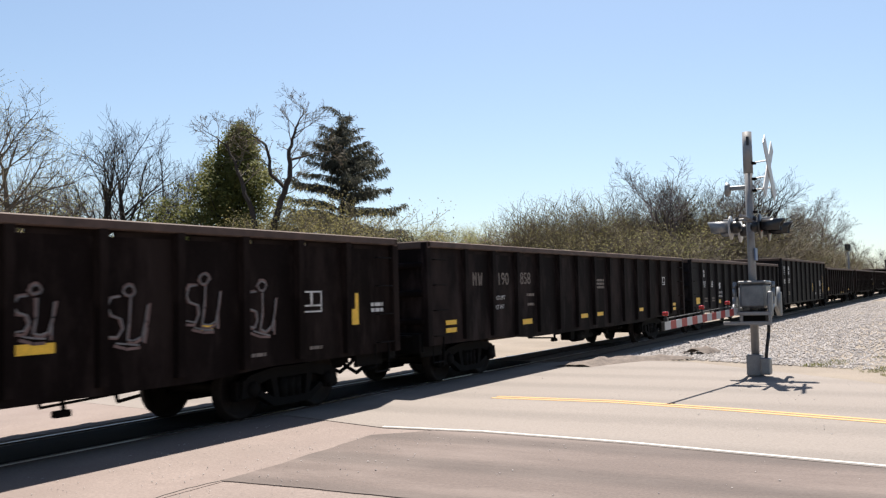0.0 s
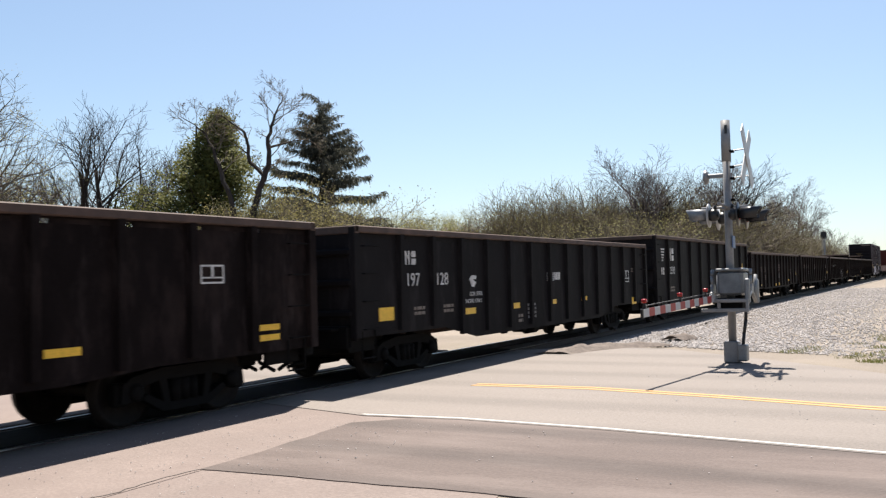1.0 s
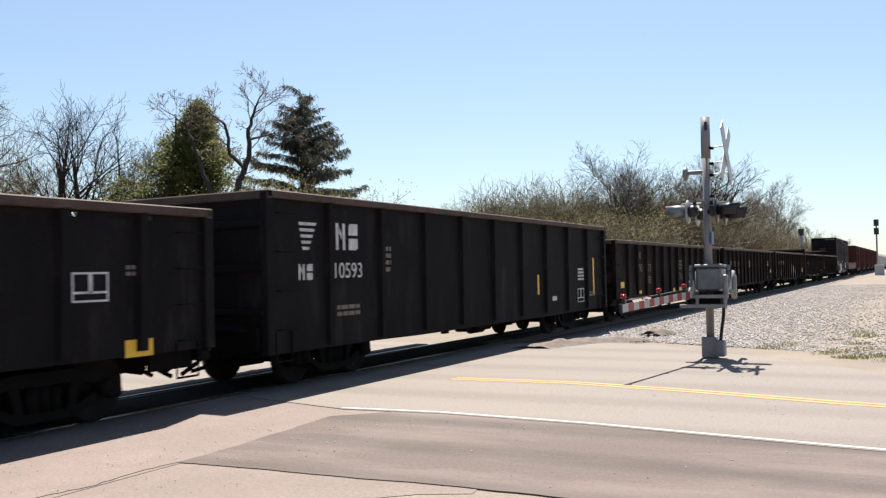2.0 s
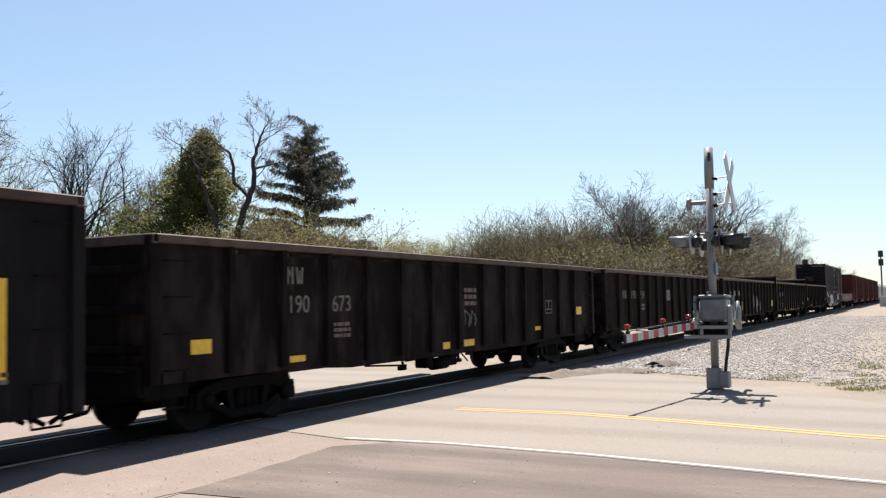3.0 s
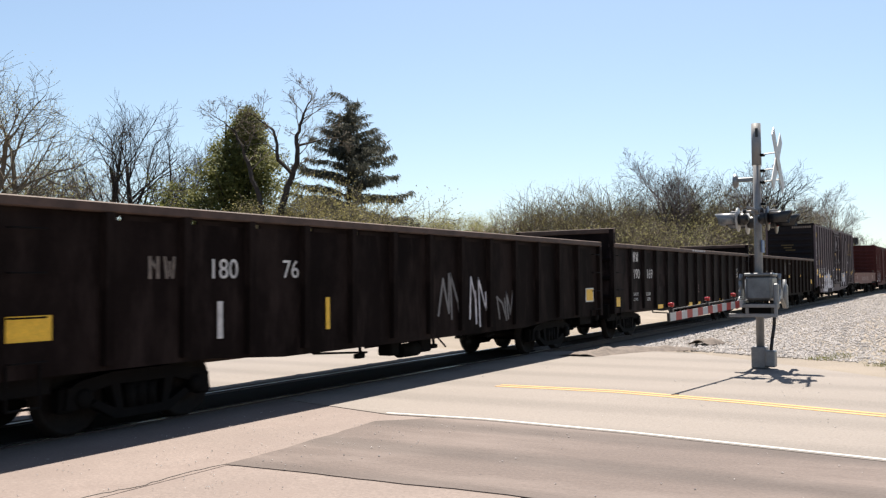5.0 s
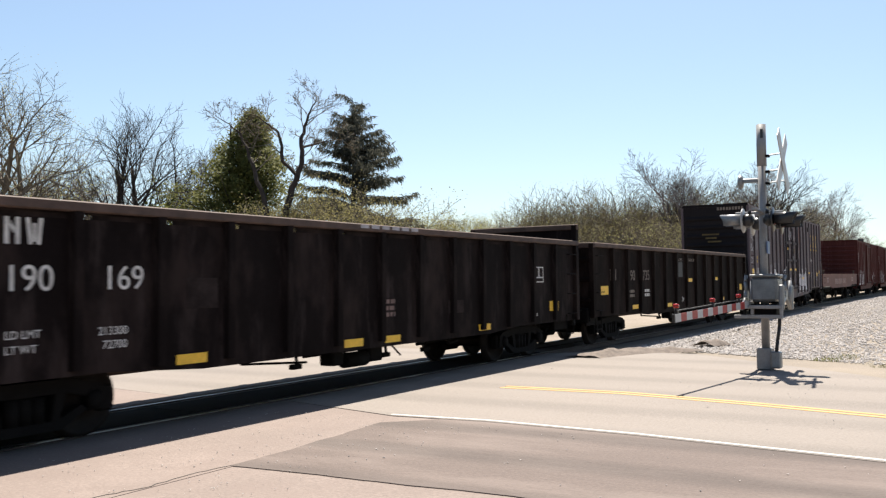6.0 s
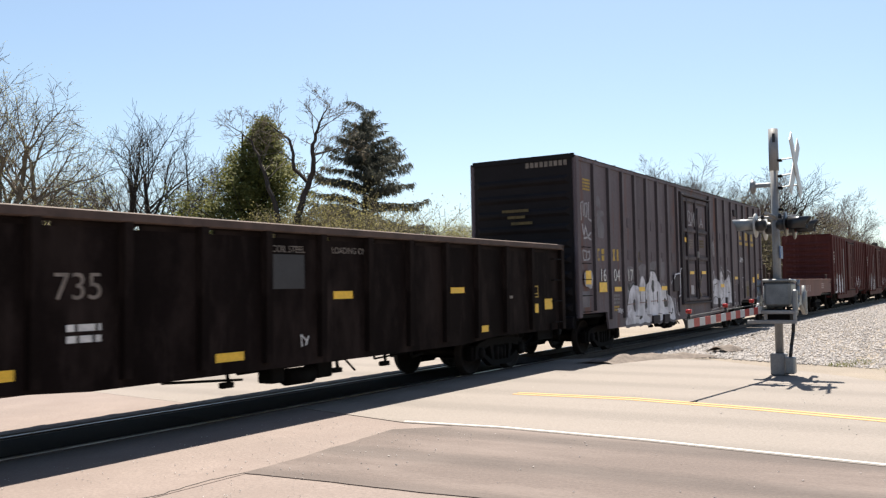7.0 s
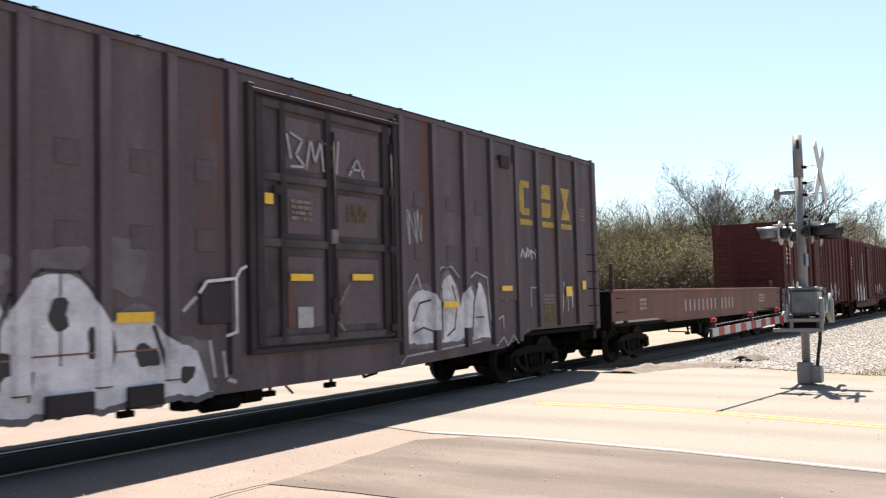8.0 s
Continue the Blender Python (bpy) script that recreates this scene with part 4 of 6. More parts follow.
def boxcar(x0, length, eave, paint, end_paint, panels, door, spin, label, half=1.5, sill=1.10, ribs=True, seed=0, posts=None):
    car = thing("boxcar", label, "freight car", "cars of the freight train")
    CARS.append((car, x0))
    L, H = length, half - 0.07
    d0, d1 = door

    def side():
        bm = nb()
        prof = [(0.0, 1.10), (1.95, 1.10), (2.05, sill - 0.45), (L * 0.55, sill - 0.45), (L - 4.6, sill - 0.3), (L - 3.4, 1.10), (L, 1.10), (L, eave - 0.06), (0.0, eave - 0.06)]
        prism(bm, prof, -H, -H + 0.05)
        box(bm, 0, L, -H - 0.035, -H, eave - 0.16, eave - 0.05)
        return bm
    m = cached(("side_wall", L, eave, paint.name), side, paint)
    for a in (0, 1):
        ob = part("side_wall", m, None, car)
        if a:
            ob.matrix_basis = pose(L, 0, 0, 0, 0, 180)

    wp = 0.115 if posts else 0.075

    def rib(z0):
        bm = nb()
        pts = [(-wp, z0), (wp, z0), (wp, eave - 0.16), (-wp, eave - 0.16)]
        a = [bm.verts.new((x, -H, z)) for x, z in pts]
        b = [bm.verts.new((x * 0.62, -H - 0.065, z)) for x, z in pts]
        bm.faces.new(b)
        # side faces take the second material: painted shade where post places are given
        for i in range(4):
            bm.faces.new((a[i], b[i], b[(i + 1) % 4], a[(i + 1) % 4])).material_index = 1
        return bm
    nl, nr = panels
    xs = posts or [d0 * k / nl for k in range(1, nl)] + [d1 + (L - d1) * k / nr for k in range(1, nr)]
    for x in xs:
        z0 = 1.16 if x < 2 or x > L - 3.4 else sill - 0.2
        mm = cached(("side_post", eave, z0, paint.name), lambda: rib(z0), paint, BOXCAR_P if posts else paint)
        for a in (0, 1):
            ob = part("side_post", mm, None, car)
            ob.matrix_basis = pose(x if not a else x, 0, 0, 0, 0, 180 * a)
    # corner posts
    for x in (0.0, L):
        for y in (-1, 1):
            ob = part("corner_post", cached(("corner_post", eave, half, paint.name), lambda: box(nb(), -0.10, 0.10, -0.05, 0.05, 1.0, eave - 0.06, 0.02), paint), None, car)
            ob.matrix_basis = pose(x + (0.08 if x == 0 else -0.08), y * (H + 0.02), 0)

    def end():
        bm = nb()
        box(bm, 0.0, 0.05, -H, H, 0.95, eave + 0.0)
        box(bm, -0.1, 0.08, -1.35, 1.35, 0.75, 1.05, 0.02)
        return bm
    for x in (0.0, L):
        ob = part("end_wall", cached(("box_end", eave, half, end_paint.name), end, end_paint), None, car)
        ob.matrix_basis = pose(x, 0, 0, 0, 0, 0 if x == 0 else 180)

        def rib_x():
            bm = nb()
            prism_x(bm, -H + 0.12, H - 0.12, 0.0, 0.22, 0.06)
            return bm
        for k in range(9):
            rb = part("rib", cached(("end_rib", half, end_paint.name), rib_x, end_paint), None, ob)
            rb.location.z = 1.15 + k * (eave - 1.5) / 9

    def roof():
        bm = nb()
        a = [(-H - 0.05, eave - 0.06), (0.0, eave + 0.0), (H + 0.05, eave - 0.06), (H, eave - 0.12), (-H, eave - 0.12)]
        vs = [[bm.verts.new((x, y, z)) for y, z in a] for x in (-0.03 + 0.0, L + 0.03)]
        bm.faces.new(vs[0])
        bm.faces.new(vs[1][::-1])
        for i in range(5):
            bm.faces.new((vs[0][i], vs[1][i], vs[1][(i + 1) % 5], vs[0][(i + 1) % 5]))
        for k in range(1, nl + nr):
            x = L * k / (nl + nr)
            q = [(-H - 0.06, eave - 0.05), (0.0, eave + 0.01), (H + 0.06, eave - 0.05), (H + 0.06, eave - 0.04), (0.0, eave + 0.025), (-H - 0.06, eave - 0.04)]
            vs = [[bm.verts.new((xx, y, z)) for y, z in q] for xx in (x - 0.03, x + 0.03)]
            bm.faces.new(vs[0])
            bm.faces.new(vs[1][::-1])
            for i in range(6):
                bm.faces.new((vs[0][i], vs[1][i], vs[1][(i + 1) % 6], vs[0][(i + 1) % 6]))
        return bm
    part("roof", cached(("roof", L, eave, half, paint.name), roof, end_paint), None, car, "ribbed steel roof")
    part("underframe", cached(("underframe", L), lambda: box(box(nb(), 0.1, L - 0.1, -1.3, 1.3, 0.98, 1.06), 0.2, L - 0.2, -0.25, 0.25, 0.6, 0.98), UNDER), None, car)
    # sliding door with its frame, rails and lock bars
    w = d1 - d0
    z0, z1 = sill + 0.12, eave - 0.42

    def make_door():
        bm = nb()
        box(bm, 0, w, -H - 0.075, -H - 0.03, z0, z1)
        for k in range(5):
            z = z0 + (z1 - z0) * k / 4
            box(bm, 0, w, -H - 0.105, -H - 0.075, z - 0.05, z + 0.05, 0.01)
        for k in range(3):
            x = w * k / 2
            box(bm, max(0, x - 0.05), min(w, x + 0.05), -H - 0.11, -H - 0.075, z0, z1, 0.008)
        return bm
    if posts:
        for a in (0, 1):
            plug_door(car, pose(d0, 0, 0) if not a else pose(d1, 0, 0, 0, 0, 180), w, z0, z1, H)
        for k, (a, b) in enumerate(zip(xs, xs[1:])):
            if b - a < 1.5 and 3 < a < 15:
                for z in (2.62, 3.52):
                    part("panel_pad", cached(("panel_pad", H), lambda: box(nb(), -0.16, 0.16, -H - 0.012, -H, -0.14, 0.14, 0.006), paint), None, car).matrix_basis = pose((a + b) / 2 + 0.05, 0, z)
    for a in (() if posts else (0, 1)):
        dr = part("door", cached(("door", eave, w, paint.name), make_door, paint), None, car, "sliding boxcar door")
        dr.matrix_basis = pose(d0, 0, 0) if not a else pose(d1, 0, 0, 0, 0, 180)
        bm = nb()
        for x in (w * 0.68, w * 0.86):
            tube(bm, (x, -H - 0.13, z0 + 0.05), (x, -H - 0.13, z1 - 0.05), 0.02, n=6)
        for z in (z0 + 0.8, z0 + 1.9):
            box(bm, w * 0.6, w * 0.92, -H - 0.14, -H - 0.11, z, z + 0.06, 0.01)
        part("lock_bar", bm, paint, dr)
    for z, hh in ((z1 + 0.03, 0.06), (z0 - 0.10, 0.07)):
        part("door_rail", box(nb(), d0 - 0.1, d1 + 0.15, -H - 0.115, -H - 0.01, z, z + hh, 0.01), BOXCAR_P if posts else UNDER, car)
    # with post places given, the door posts' shadowed look is in the colour
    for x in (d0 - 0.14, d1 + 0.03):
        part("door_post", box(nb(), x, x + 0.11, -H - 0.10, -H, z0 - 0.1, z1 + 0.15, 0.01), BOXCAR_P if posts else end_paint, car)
    for x, s in ((0.0, -1), (L, 1)):
        add_coupler(car, x, s)
        add_ladder(car, x - s * 0.42, 1.15, 1.15 + 1.6, half, 5)
    add_truck(car, 2.6, spin)
    add_truck(car, L - 2.6, spin)
    brake_gear(car, L * 0.42)
    return car


def plug_door(car, at, w, z0, z1, H):
    """A wide plug door: sunk panels between rails and stiles, with lock rods, levers and roller tracks."""
    door = part("door", box(nb(), 0, w, -H - 0.03, -H - 0.002, z0, z1), BOXCAR_G, car, "grimy dark plug door in sunk panels")
    door.matrix_basis = at
    y = -H - 0.03
    rails = (z0, 2.58, 3.50, z1 - 0.13)
    for z in rails:
        part("rail", box(nb(), 0, w, y - 0.05, y, z, z + 0.12, 0.012), BOXCAR_G, door)
    for x, ww in ((0.0, 0.14), (0.47, 0.10), (1.45, 0.12), (w - 0.26, 0.2)):
        part("stile", box(nb(), x, x + ww, y - 0.062, y, z0 + 0.02, z1 - 0.02, 0.012), BOXCAR_P, door)
    # sunk lower panels with their own frames
    for x0, x1 in ((0.62, 1.38), (1.72, w - 0.36)):
        part("panel", box(nb(), x0, x1, y - 0.018, y, z0 + 0.22, 2.46, 0.01), BOXCAR, door)
        part("panel", box(nb(), x0 + 0.02, x1 - 0.02, y - 0.012, y, 2.78, 3.42, 0.008), BOXCAR, door)
    for x0, x1 in ((0.62, 1.38), (1.62, w - 0.32)):
        part("panel", box(nb(), x0, x1, y - 0.012, y, 3.7, z1 - 0.2, 0.008), BOXCAR, door)
    for x in (1.58, w - 0.08):
        part("lock_rod", tube(nb(), (x, y - 0.085, z0 + 0.05), (x, y - 0.085, z1 - 0.3), 0.024, n=8), BOXCAR_P, door)
    for x, z, ww, hh in ((1.50, 1.62, 0.16, 0.24), (1.50, 2.66, 0.14, 0.22), (w - 0.16, 1.3, 0.16, 0.12), (w - 0.16, 2.56, 0.16, 0.12), (0.3, 3.30, 0.14, 0.14), (w - 0.16, 3.5, 0.16, 0.12)):
        part("keeper", box(nb(), x, x + ww, y - 0.115, y - 0.05, z, z + hh, 0.015), GRAF_G if (x == 1.5 and z > 2) else BOXCAR_P, door)
    bm = nb()
    tube(bm, (1.62, y - 0.11, 1.75), (1.86, y - 0.11, 2.08), 0.028, n=8)
    tube(bm, (1.58, y - 0.11, 1.5), (1.74, y - 0.11, 1.36), 0.024, n=8)
    part("lever", bm, FADED, door, "worn pale lock lever")


def prism_x(bm, y0, y1, z, h, d):
    """A pressed horizontal rib on an end wall."""
    a = [bm.verts.new((0, y, z + k)) for y, k in ((y0, 0), (y1, 0), (y1, h), (y0, h))]
    b = [bm.verts.new((-d, y, z + k)) for y, k in ((y0 + 0.1, h * 0.35), (y1 - 0.1, h * 0.35), (y1 - 0.1, h * 0.65), (y0 + 0.1, h * 0.65))]
    bm.faces.new(b)
    for i in range(4):
        bm.faces.new((a[i], b[i], b[(i + 1) % 4], a[(i + 1) % 4]))


def low_gondola(x0, length):
    car = thing("low_gondola_car", "faded red low-sided gondola freight car with end stakes", "freight car", "cars of the freight train")
    CARS.append((car, x0))
    L, H, top = length, 1.42, 1.84
    for y in (-1, 1):
        bm = nb()
        prism(bm, [(0.0, 1.12), (3.2, 1.12), (4.2, 1.0), (L - 4.2, 1.0), (L - 3.2, 1.12), (L, 1.12), (L, top), (0.0, top)], y * H - 0.02, y * H + 0.02)
        part("side_sheet", bm, REDLOW, car)
        part("top_chord", box(nb(), -0.02, L + 0.02, y * H - 0.06, y * H + 0.06, top, top + 0.08, 0.01), REDLOW, car)
        part("bottom_flange", prism(nb(), [(3.9, 0.98), (L - 3.9, 0.98), (L - 3.9, 1.03), (3.9, 1.03)], y * H - 0.05, y * H + 0.05), REDLOW, car)
    for x in (0.03, L - 0.03):
        part("end_wall", box(nb(), x - 0.05, x + 0.05, -H, H, 0.9, top + 0.05, 0.01), UNDER, car)
    for x in (0.35, 1.2, L - 0.9):
        part("stake", box(nb(), x - 0.05, x + 0.05, -H + 0.06, -H + 0.16, 1.0, top + (0.75 if x < 1 else 0.35), 0.01), RIM, car, "upright wooden stake")
    part("floor", box(box(nb(), 0.1, L - 0.1, -H + 0.05, H - 0.05, 0.98, 1.06), 0.2, L - 0.2, -0.25, 0.25, 0.62, 0.98), UNDER, car)
    for x, s in ((0.0, -1), (L, 1)):
        add_coupler(car, x, s)
        add_ladder(car, x - s * 0.42, 1.0, 1.7, 1.48, 3)
    add_truck(car, 2.35, True)
    add_truck(car, L - 2.35, True)
    brake_gear(car, L * 0.5)
    for x0, n in ((5.6, 8), (9.4, 4)):
        initials(car, x0, 1.24, 0.36, ("bar",) * n, WORN, y=-1.445, gap=1.2)
    for x0, w in ((1.9, 0.5), (14.4, 0.9)):
        bars(car, x0, 1.6, w, 0.07, 3, y=-1.445, m=WORN)
    return car


def hopper(x0, length):
    car = thing("covered_hopper_car", "pale grey covered hopper freight car far down the line", "freight car", "cars of the freight train")
    CARS.append((car, x0))
    bm = nb()
    L = length
    prof = [(-1.5, 1.1), (-1.55, 3.6), (-1.1, 4.25), (1.1, 4.25), (1.55, 3.6), (1.5, 1.1)]
    vs = [[bm.verts.new((x, y, z)) for y, z in prof] for x in (0.9, L - 0.9)]
    bm.faces.new(vs[0])
    bm.faces.new(vs[1][::-1])
    for i in range(6):
        bm.faces.new((vs[0][i], vs[1][i], vs[1][(i + 1) % 6], vs[0][(i + 1) % 6]))
    for k in range(3):
        x = L * (0.25 + 0.25 * k)
        prism(bm, [(x - 1.6, 1.15), (x + 1.6, 1.15), (x + 0.4, 0.45), (x - 0.4, 0.45)], -1.1, 1.1)
    part("body", bm, HOPPER, car)
    part("running_board", box(nb(), 0.3, L - 0.3, -0.4, 0.4, 4.28, 4.34), GALV, car)
    add_truck(car, 2.2, False)
    add_truck(car, L - 2.2, False)
    add_coupler(car, 0, -1)
    add_coupler(car, L, 1)
    return car


def build_train():
    # leading ends along the track at the start
    c1 = gondola(-4.0, 17.25, paint=BLACK2, seed=1, label="black open gondola freight car with pinkish graffiti scrawls")
    c2 = gondola(14.3, 17.25, paint=BLACK, seed=2)
    c3 = gondola(32.7, 17.05, paint=BLUEBLACK, seed=3, belly=0.56, foot=0.84)
    c4 = gondola(51.0, 16.6, top=3.14, paint=BLUEBLACK, seed=4, panels=10, belly=0.58, foot=0.60, label="tall black open gondola freight car with white lettering")
    c5 = gondola(68.7, 17.4, paint=BLACK, seed=5)
    c6 = gondola(87.3, 17.6, paint=BLACK2, seed=6)
    c7 = gondola(106.0, 17.4, paint=BLACK2, seed=7)
    c8 = gondola(124.4, 17.15, paint=BLACK, seed=8, raised=(0.42, 0.42), label="black open gondola freight car with two raised end walls")
    c9 = gondola(142.6, 17.45, paint=BLACK2, seed=9)
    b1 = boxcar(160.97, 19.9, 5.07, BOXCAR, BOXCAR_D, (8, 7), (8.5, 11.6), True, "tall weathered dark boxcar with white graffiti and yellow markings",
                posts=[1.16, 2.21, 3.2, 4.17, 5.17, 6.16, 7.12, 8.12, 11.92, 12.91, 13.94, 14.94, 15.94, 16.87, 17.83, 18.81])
    low_gondola(181.75, 17.8)
    x = 200.4
    for k in range(5):
        boxcar(x, 15.6, 4.72, REDCAR, REDCAR, (6, 6), (6.4, 9.2), False, "oxide-red boxcar with white graffiti patches", ribs=False)
        if k < 3:
            bubble(CARS[-1][0], 1.2 + k, 1.05, 3.4, 1.1, 4, 91 + k, -1.434, label="white graffiti patches")
            scrawl(CARS[-1][0], 10.0, 1.2, 3.0, 1.0, 5, GRAF_W, 95 + k, -1.434, 0.08)
            bars(CARS[-1][0], 0.8, 3.5, 0.7, 0.12, 4, y=-1.434, m=WHITEP)
            tape(CARS[-1][0], 4.6, 2.6, 0.9, 2.6, y=-1.434, m=GRAF_G, name="paint_patch", label="pale primer strip")
        x += 16.7
    for k in range(10):
        hopper(x, 16.0)
        x += 17.0
    return c1, c2, c3, c4, c5, c6, c7, c8, c9, b1


def bubble(car, x, z, w, h, n, seed, y, label="white bubble-letter graffiti with dark outlines"):
    """Bulging sprayed letters: white bodies, dark outlines and holes, drips at the foot."""
    rng = random.Random(seed)
    body, dark = nb(), nb()
    step = w / n
    halo = nb()
    for k in range(n + 1):
        blob(halo, x + step * k, z + h * rng.uniform(0.45, 0.6), step * 0.5, h * rng.uniform(0.42, 0.55), y + 0.001, rng, 22, 0.14, 0.0025)
    part("graffiti", halo, GRAF_G, car, "grey sprayed shadow behind bubble letters")
    for k in range(n):
        cx = x + step * (k + 0.5) + rng.uniform(-0.04, 0.04) * w / n
        hh = h * rng.uniform(0.78, 1.05)
        yy = y - 0.0012 * k
        blob(body, cx, z + hh * 0.5, step * 0.50, hh * 0.46, yy, rng, 26, 0.10, 0.003)
        blob(body, cx + rng.uniform(-0.2, 0.2) * step, z + hh * 0.22, step * 0.56, hh * 0.24, yy, rng, 20, 0.12, 0.0026)
        blob(dark, cx + rng.uniform(-0.1, 0.1) * step, z + hh * rng.uniform(0.42, 0.66), step * 0.09, hh * 0.07, yy - 0.006, rng, 14, 0.15, 0.002)
        arc = [(cx + step * 0.5 * math.cos(a), z + hh * 0.5 + hh * 0.47 * math.sin(a)) for a in [math.radians(-60 + 20 * i) for i in range(14)]]
        stroke(dark, arc, 0.035, yy - 0.006, 0.002)
        for _ in range(2):
            sx = cx + rng.uniform(-0.35, 0.35) * step
            stroke(dark, [(sx, z + hh * rng.uniform(0.1, 0.3)), (sx + rng.uniform(-0.1, 0.1) * step, z + hh * rng.uniform(0.4, 0.6))], 0.025, yy - 0.007, 0.002)
    g = part("graffiti", body, GRAF_W, car, label)
    part("outline", dark, GRAF_K, g, "black sprayed outline")


def scrawl(car, x, z, w, h, n, m, seed, y, width=0.03):
    """A quick sprayed zigzag signature."""
    rng = random.Random(seed)
    bm = nb()
    for k in range(n):
        a = x + w * k / n
        pts = [(a + rng.uniform(0, 0.4) * w / n, z + h * rng.uniform(0, 0.3)), (a + rng.uniform(0, 0.5) * w / n, z + h * rng.uniform(0.7, 1.0)),
               (a + rng.uniform(0.5, 1.1) * w / n, z + h * rng.uniform(0.3, 0.6)), (a + rng.uniform(0.5, 1.2) * w / n, z + h * rng.uniform(0.0, 0.3)), (a + rng.uniform(0.7, 1.3) * w / n, z + h * rng.uniform(0.5, 0.9))]
        stroke(bm, pts, width, y - 0.001 * k)
    part("graffiti", bm, m, car, "sprayed graffiti scrawl")


def mark_cars(c1, c2, c3, c4, c5, c6, c7, c8, c9, b1):
    before = set(bpy.data.objects)
    for i, (x, z, s) in enumerate(((9.92, 1.14, 0.58), (11.12, 1.0, 0.70), (12.35, 1.12, 0.72), (13.46, 1.0, 0.74))):
        tag(c1, x, z, s, GRAF_P, 50 + i)
        tag(c1, x + 0.03, z + 0.04, s * 0.92, GRAF_G, 60 + i, y=FACE - 0.009, w=0.02)
    tape(c1, 10.19, 1.07, 0.52, 0.12)
    tape(c1, 12.75, 1.18, 0.2, 0.07)
    square_mark(c1, 14.71, 1.31, 0.5, 0.33, WHITEP)
    tape(c1, 16.14, 1.33, 0.09, 0.52)
    tape(c1, 16.04, 1.2, 0.11, 0.26)
    bars(c1, 16.55, 1.36, 0.35, 0.06, 2, m=WHITEP)
    bars(c1, 13.6, 0.72, 0.3, 0.05, 1, m=FADED)
    bars(c1, 14.9, 0.74, 0.3, 0.05, 1, m=FADED)

    initials(c2, 1.88, 1.68, 0.27, ("slant", "fan"), FADED)
    letters(c2, "190", 0.27, 2.98, 1.69, FADED)
    letters(c2, "858", 0.27, 4.12, 1.70, FADED)
    letters(c2, "LD LMT", 0.09, 2.92, 1.37, WHITEP, label="small white capacity stencil")
    letters(c2, "LT WT", 0.09, 2.90, 1.17, WHITEP, label="small white capacity stencil")
    bars(c2, 4.45, 1.42, 0.4, 0.06, 1)
    bars(c2, 4.48, 1.2, 0.35, 0.06, 1)
    bars(c2, 8.9, 1.74, 0.6, 0.06, 3)
    for x, z, w, h in ((4.45, 0.84, 0.5, 0.12), (7.97, 0.84, 0.48, 0.11), (9.12, 0.85, 0.5, 0.1), (12.64, 0.86, 0.5, 0.1), (16.23, 0.93, 0.45, 0.09), (16.23, 0.78, 0.45, 0.09), (0.95, 0.97, 0.42, 0.09), (0.95, 0.82, 0.42, 0.09)):
        tape(c2, x, z, w, h)
    square_mark(c2, 14.83, 1.6, 0.45, 0.26, WHITEP)

    initials(c3, 1.72, 1.86, 0.26, ("slant", "zig"), WHITEP)
    letters(c3, "197", 0.25, 1.72, 1.46, WHITEP)
    letters(c3, "128", 0.25, 2.85, 1.46, WHITEP)
    bars(c3, 2.0, 1.0, 0.4, 0.06, 2, m=FADED)
    bars(c3, 3.15, 1.0, 0.4, 0.06, 2, m=FADED)
    letters(c3, "COIL STEEL", 0.085, 4.3, 1.2, WHITEP, label="small white loading stencil")
    letters(c3, "LOADING ONLY", 0.085, 3.98, 1.05, WHITEP, label="small white loading stencil")
    bm = nb()
    prism(bm, [(4.28, 1.55), (4.42, 1.64), (4.62, 1.62), (4.6, 1.55), (4.45, 1.55), (4.6, 1.48), (4.5, 1.38), (4.38, 1.4), (4.34, 1.5)], FACE - 0.006, FACE - 0.003)
    part("emblem", bm, WHITEP, c3, "small white emblem")
    bm = nb()
    for k in range(5):
        box(bm, 8.56, 9.02, FACE - 0.006, FACE - 0.003, 1.45 + 0.045 * k, 1.475 + 0.045 * k)
    for a in (9.06, 9.16, 9.27, 9.37):
        box(bm, a, a + 0.07, FACE - 0.006, FACE - 0.003, 1.47, 1.66)
    part("emblem", bm, WHITEP, c3, "white striped emblem")
    for x, z, w, h in ((1.03, 0.97, 0.5, 0.24), (4.3, 0.88, 0.5, 0.13), (6.59, 0.90, 0.5, 0.13), (8.9, 0.91, 0.48, 0.12), (11.2, 0.92, 0.46, 0.11), (15.8, 0.70, 0.46, 0.22)):
        tape(c3, x, z, w, h)
    square_mark(c3, 14.78, 1.31, 0.54, 0.36, WHITEP)
    bars(c3, 7.3, 0.86, 0.5, 0.06, 4, m=GRAF_G)
    bars(c3, 6.75, 0.62, 0.25, 0.07, 2, m=FADED)
    bars(c3, 15.6, 1.7, 0.3, 0.05, 2, m=FADED)

    bm = nb()
    for k in range(5):
        prism(bm, [(0.86 + 0.02 * k, 2.44 - 0.1 * k), (1.34 - 0.05 * k, 2.44 - 0.1 * k), (1.32 - 0.05 * k, 2.39 - 0.1 * k), (0.88 + 0.02 * k, 2.39 - 0.1 * k)], FACE - 0.006, FACE - 0.003)
    part("emblem", bm, WHITEP, c4, "white striped emblem")
    initials(c4, 1.9, 2.0, 0.46, ("slant", "zig"), WHITEP)
    initials(c4, 0.84, 1.5, 0.26, ("slant", "zig"), WHITEP)
    letters(c4, "10593", 0.27, 1.78, 1.52, WHITEP)
    bars(c4, 1.9, 0.98, 0.7, 0.07, 2, m=FADED)
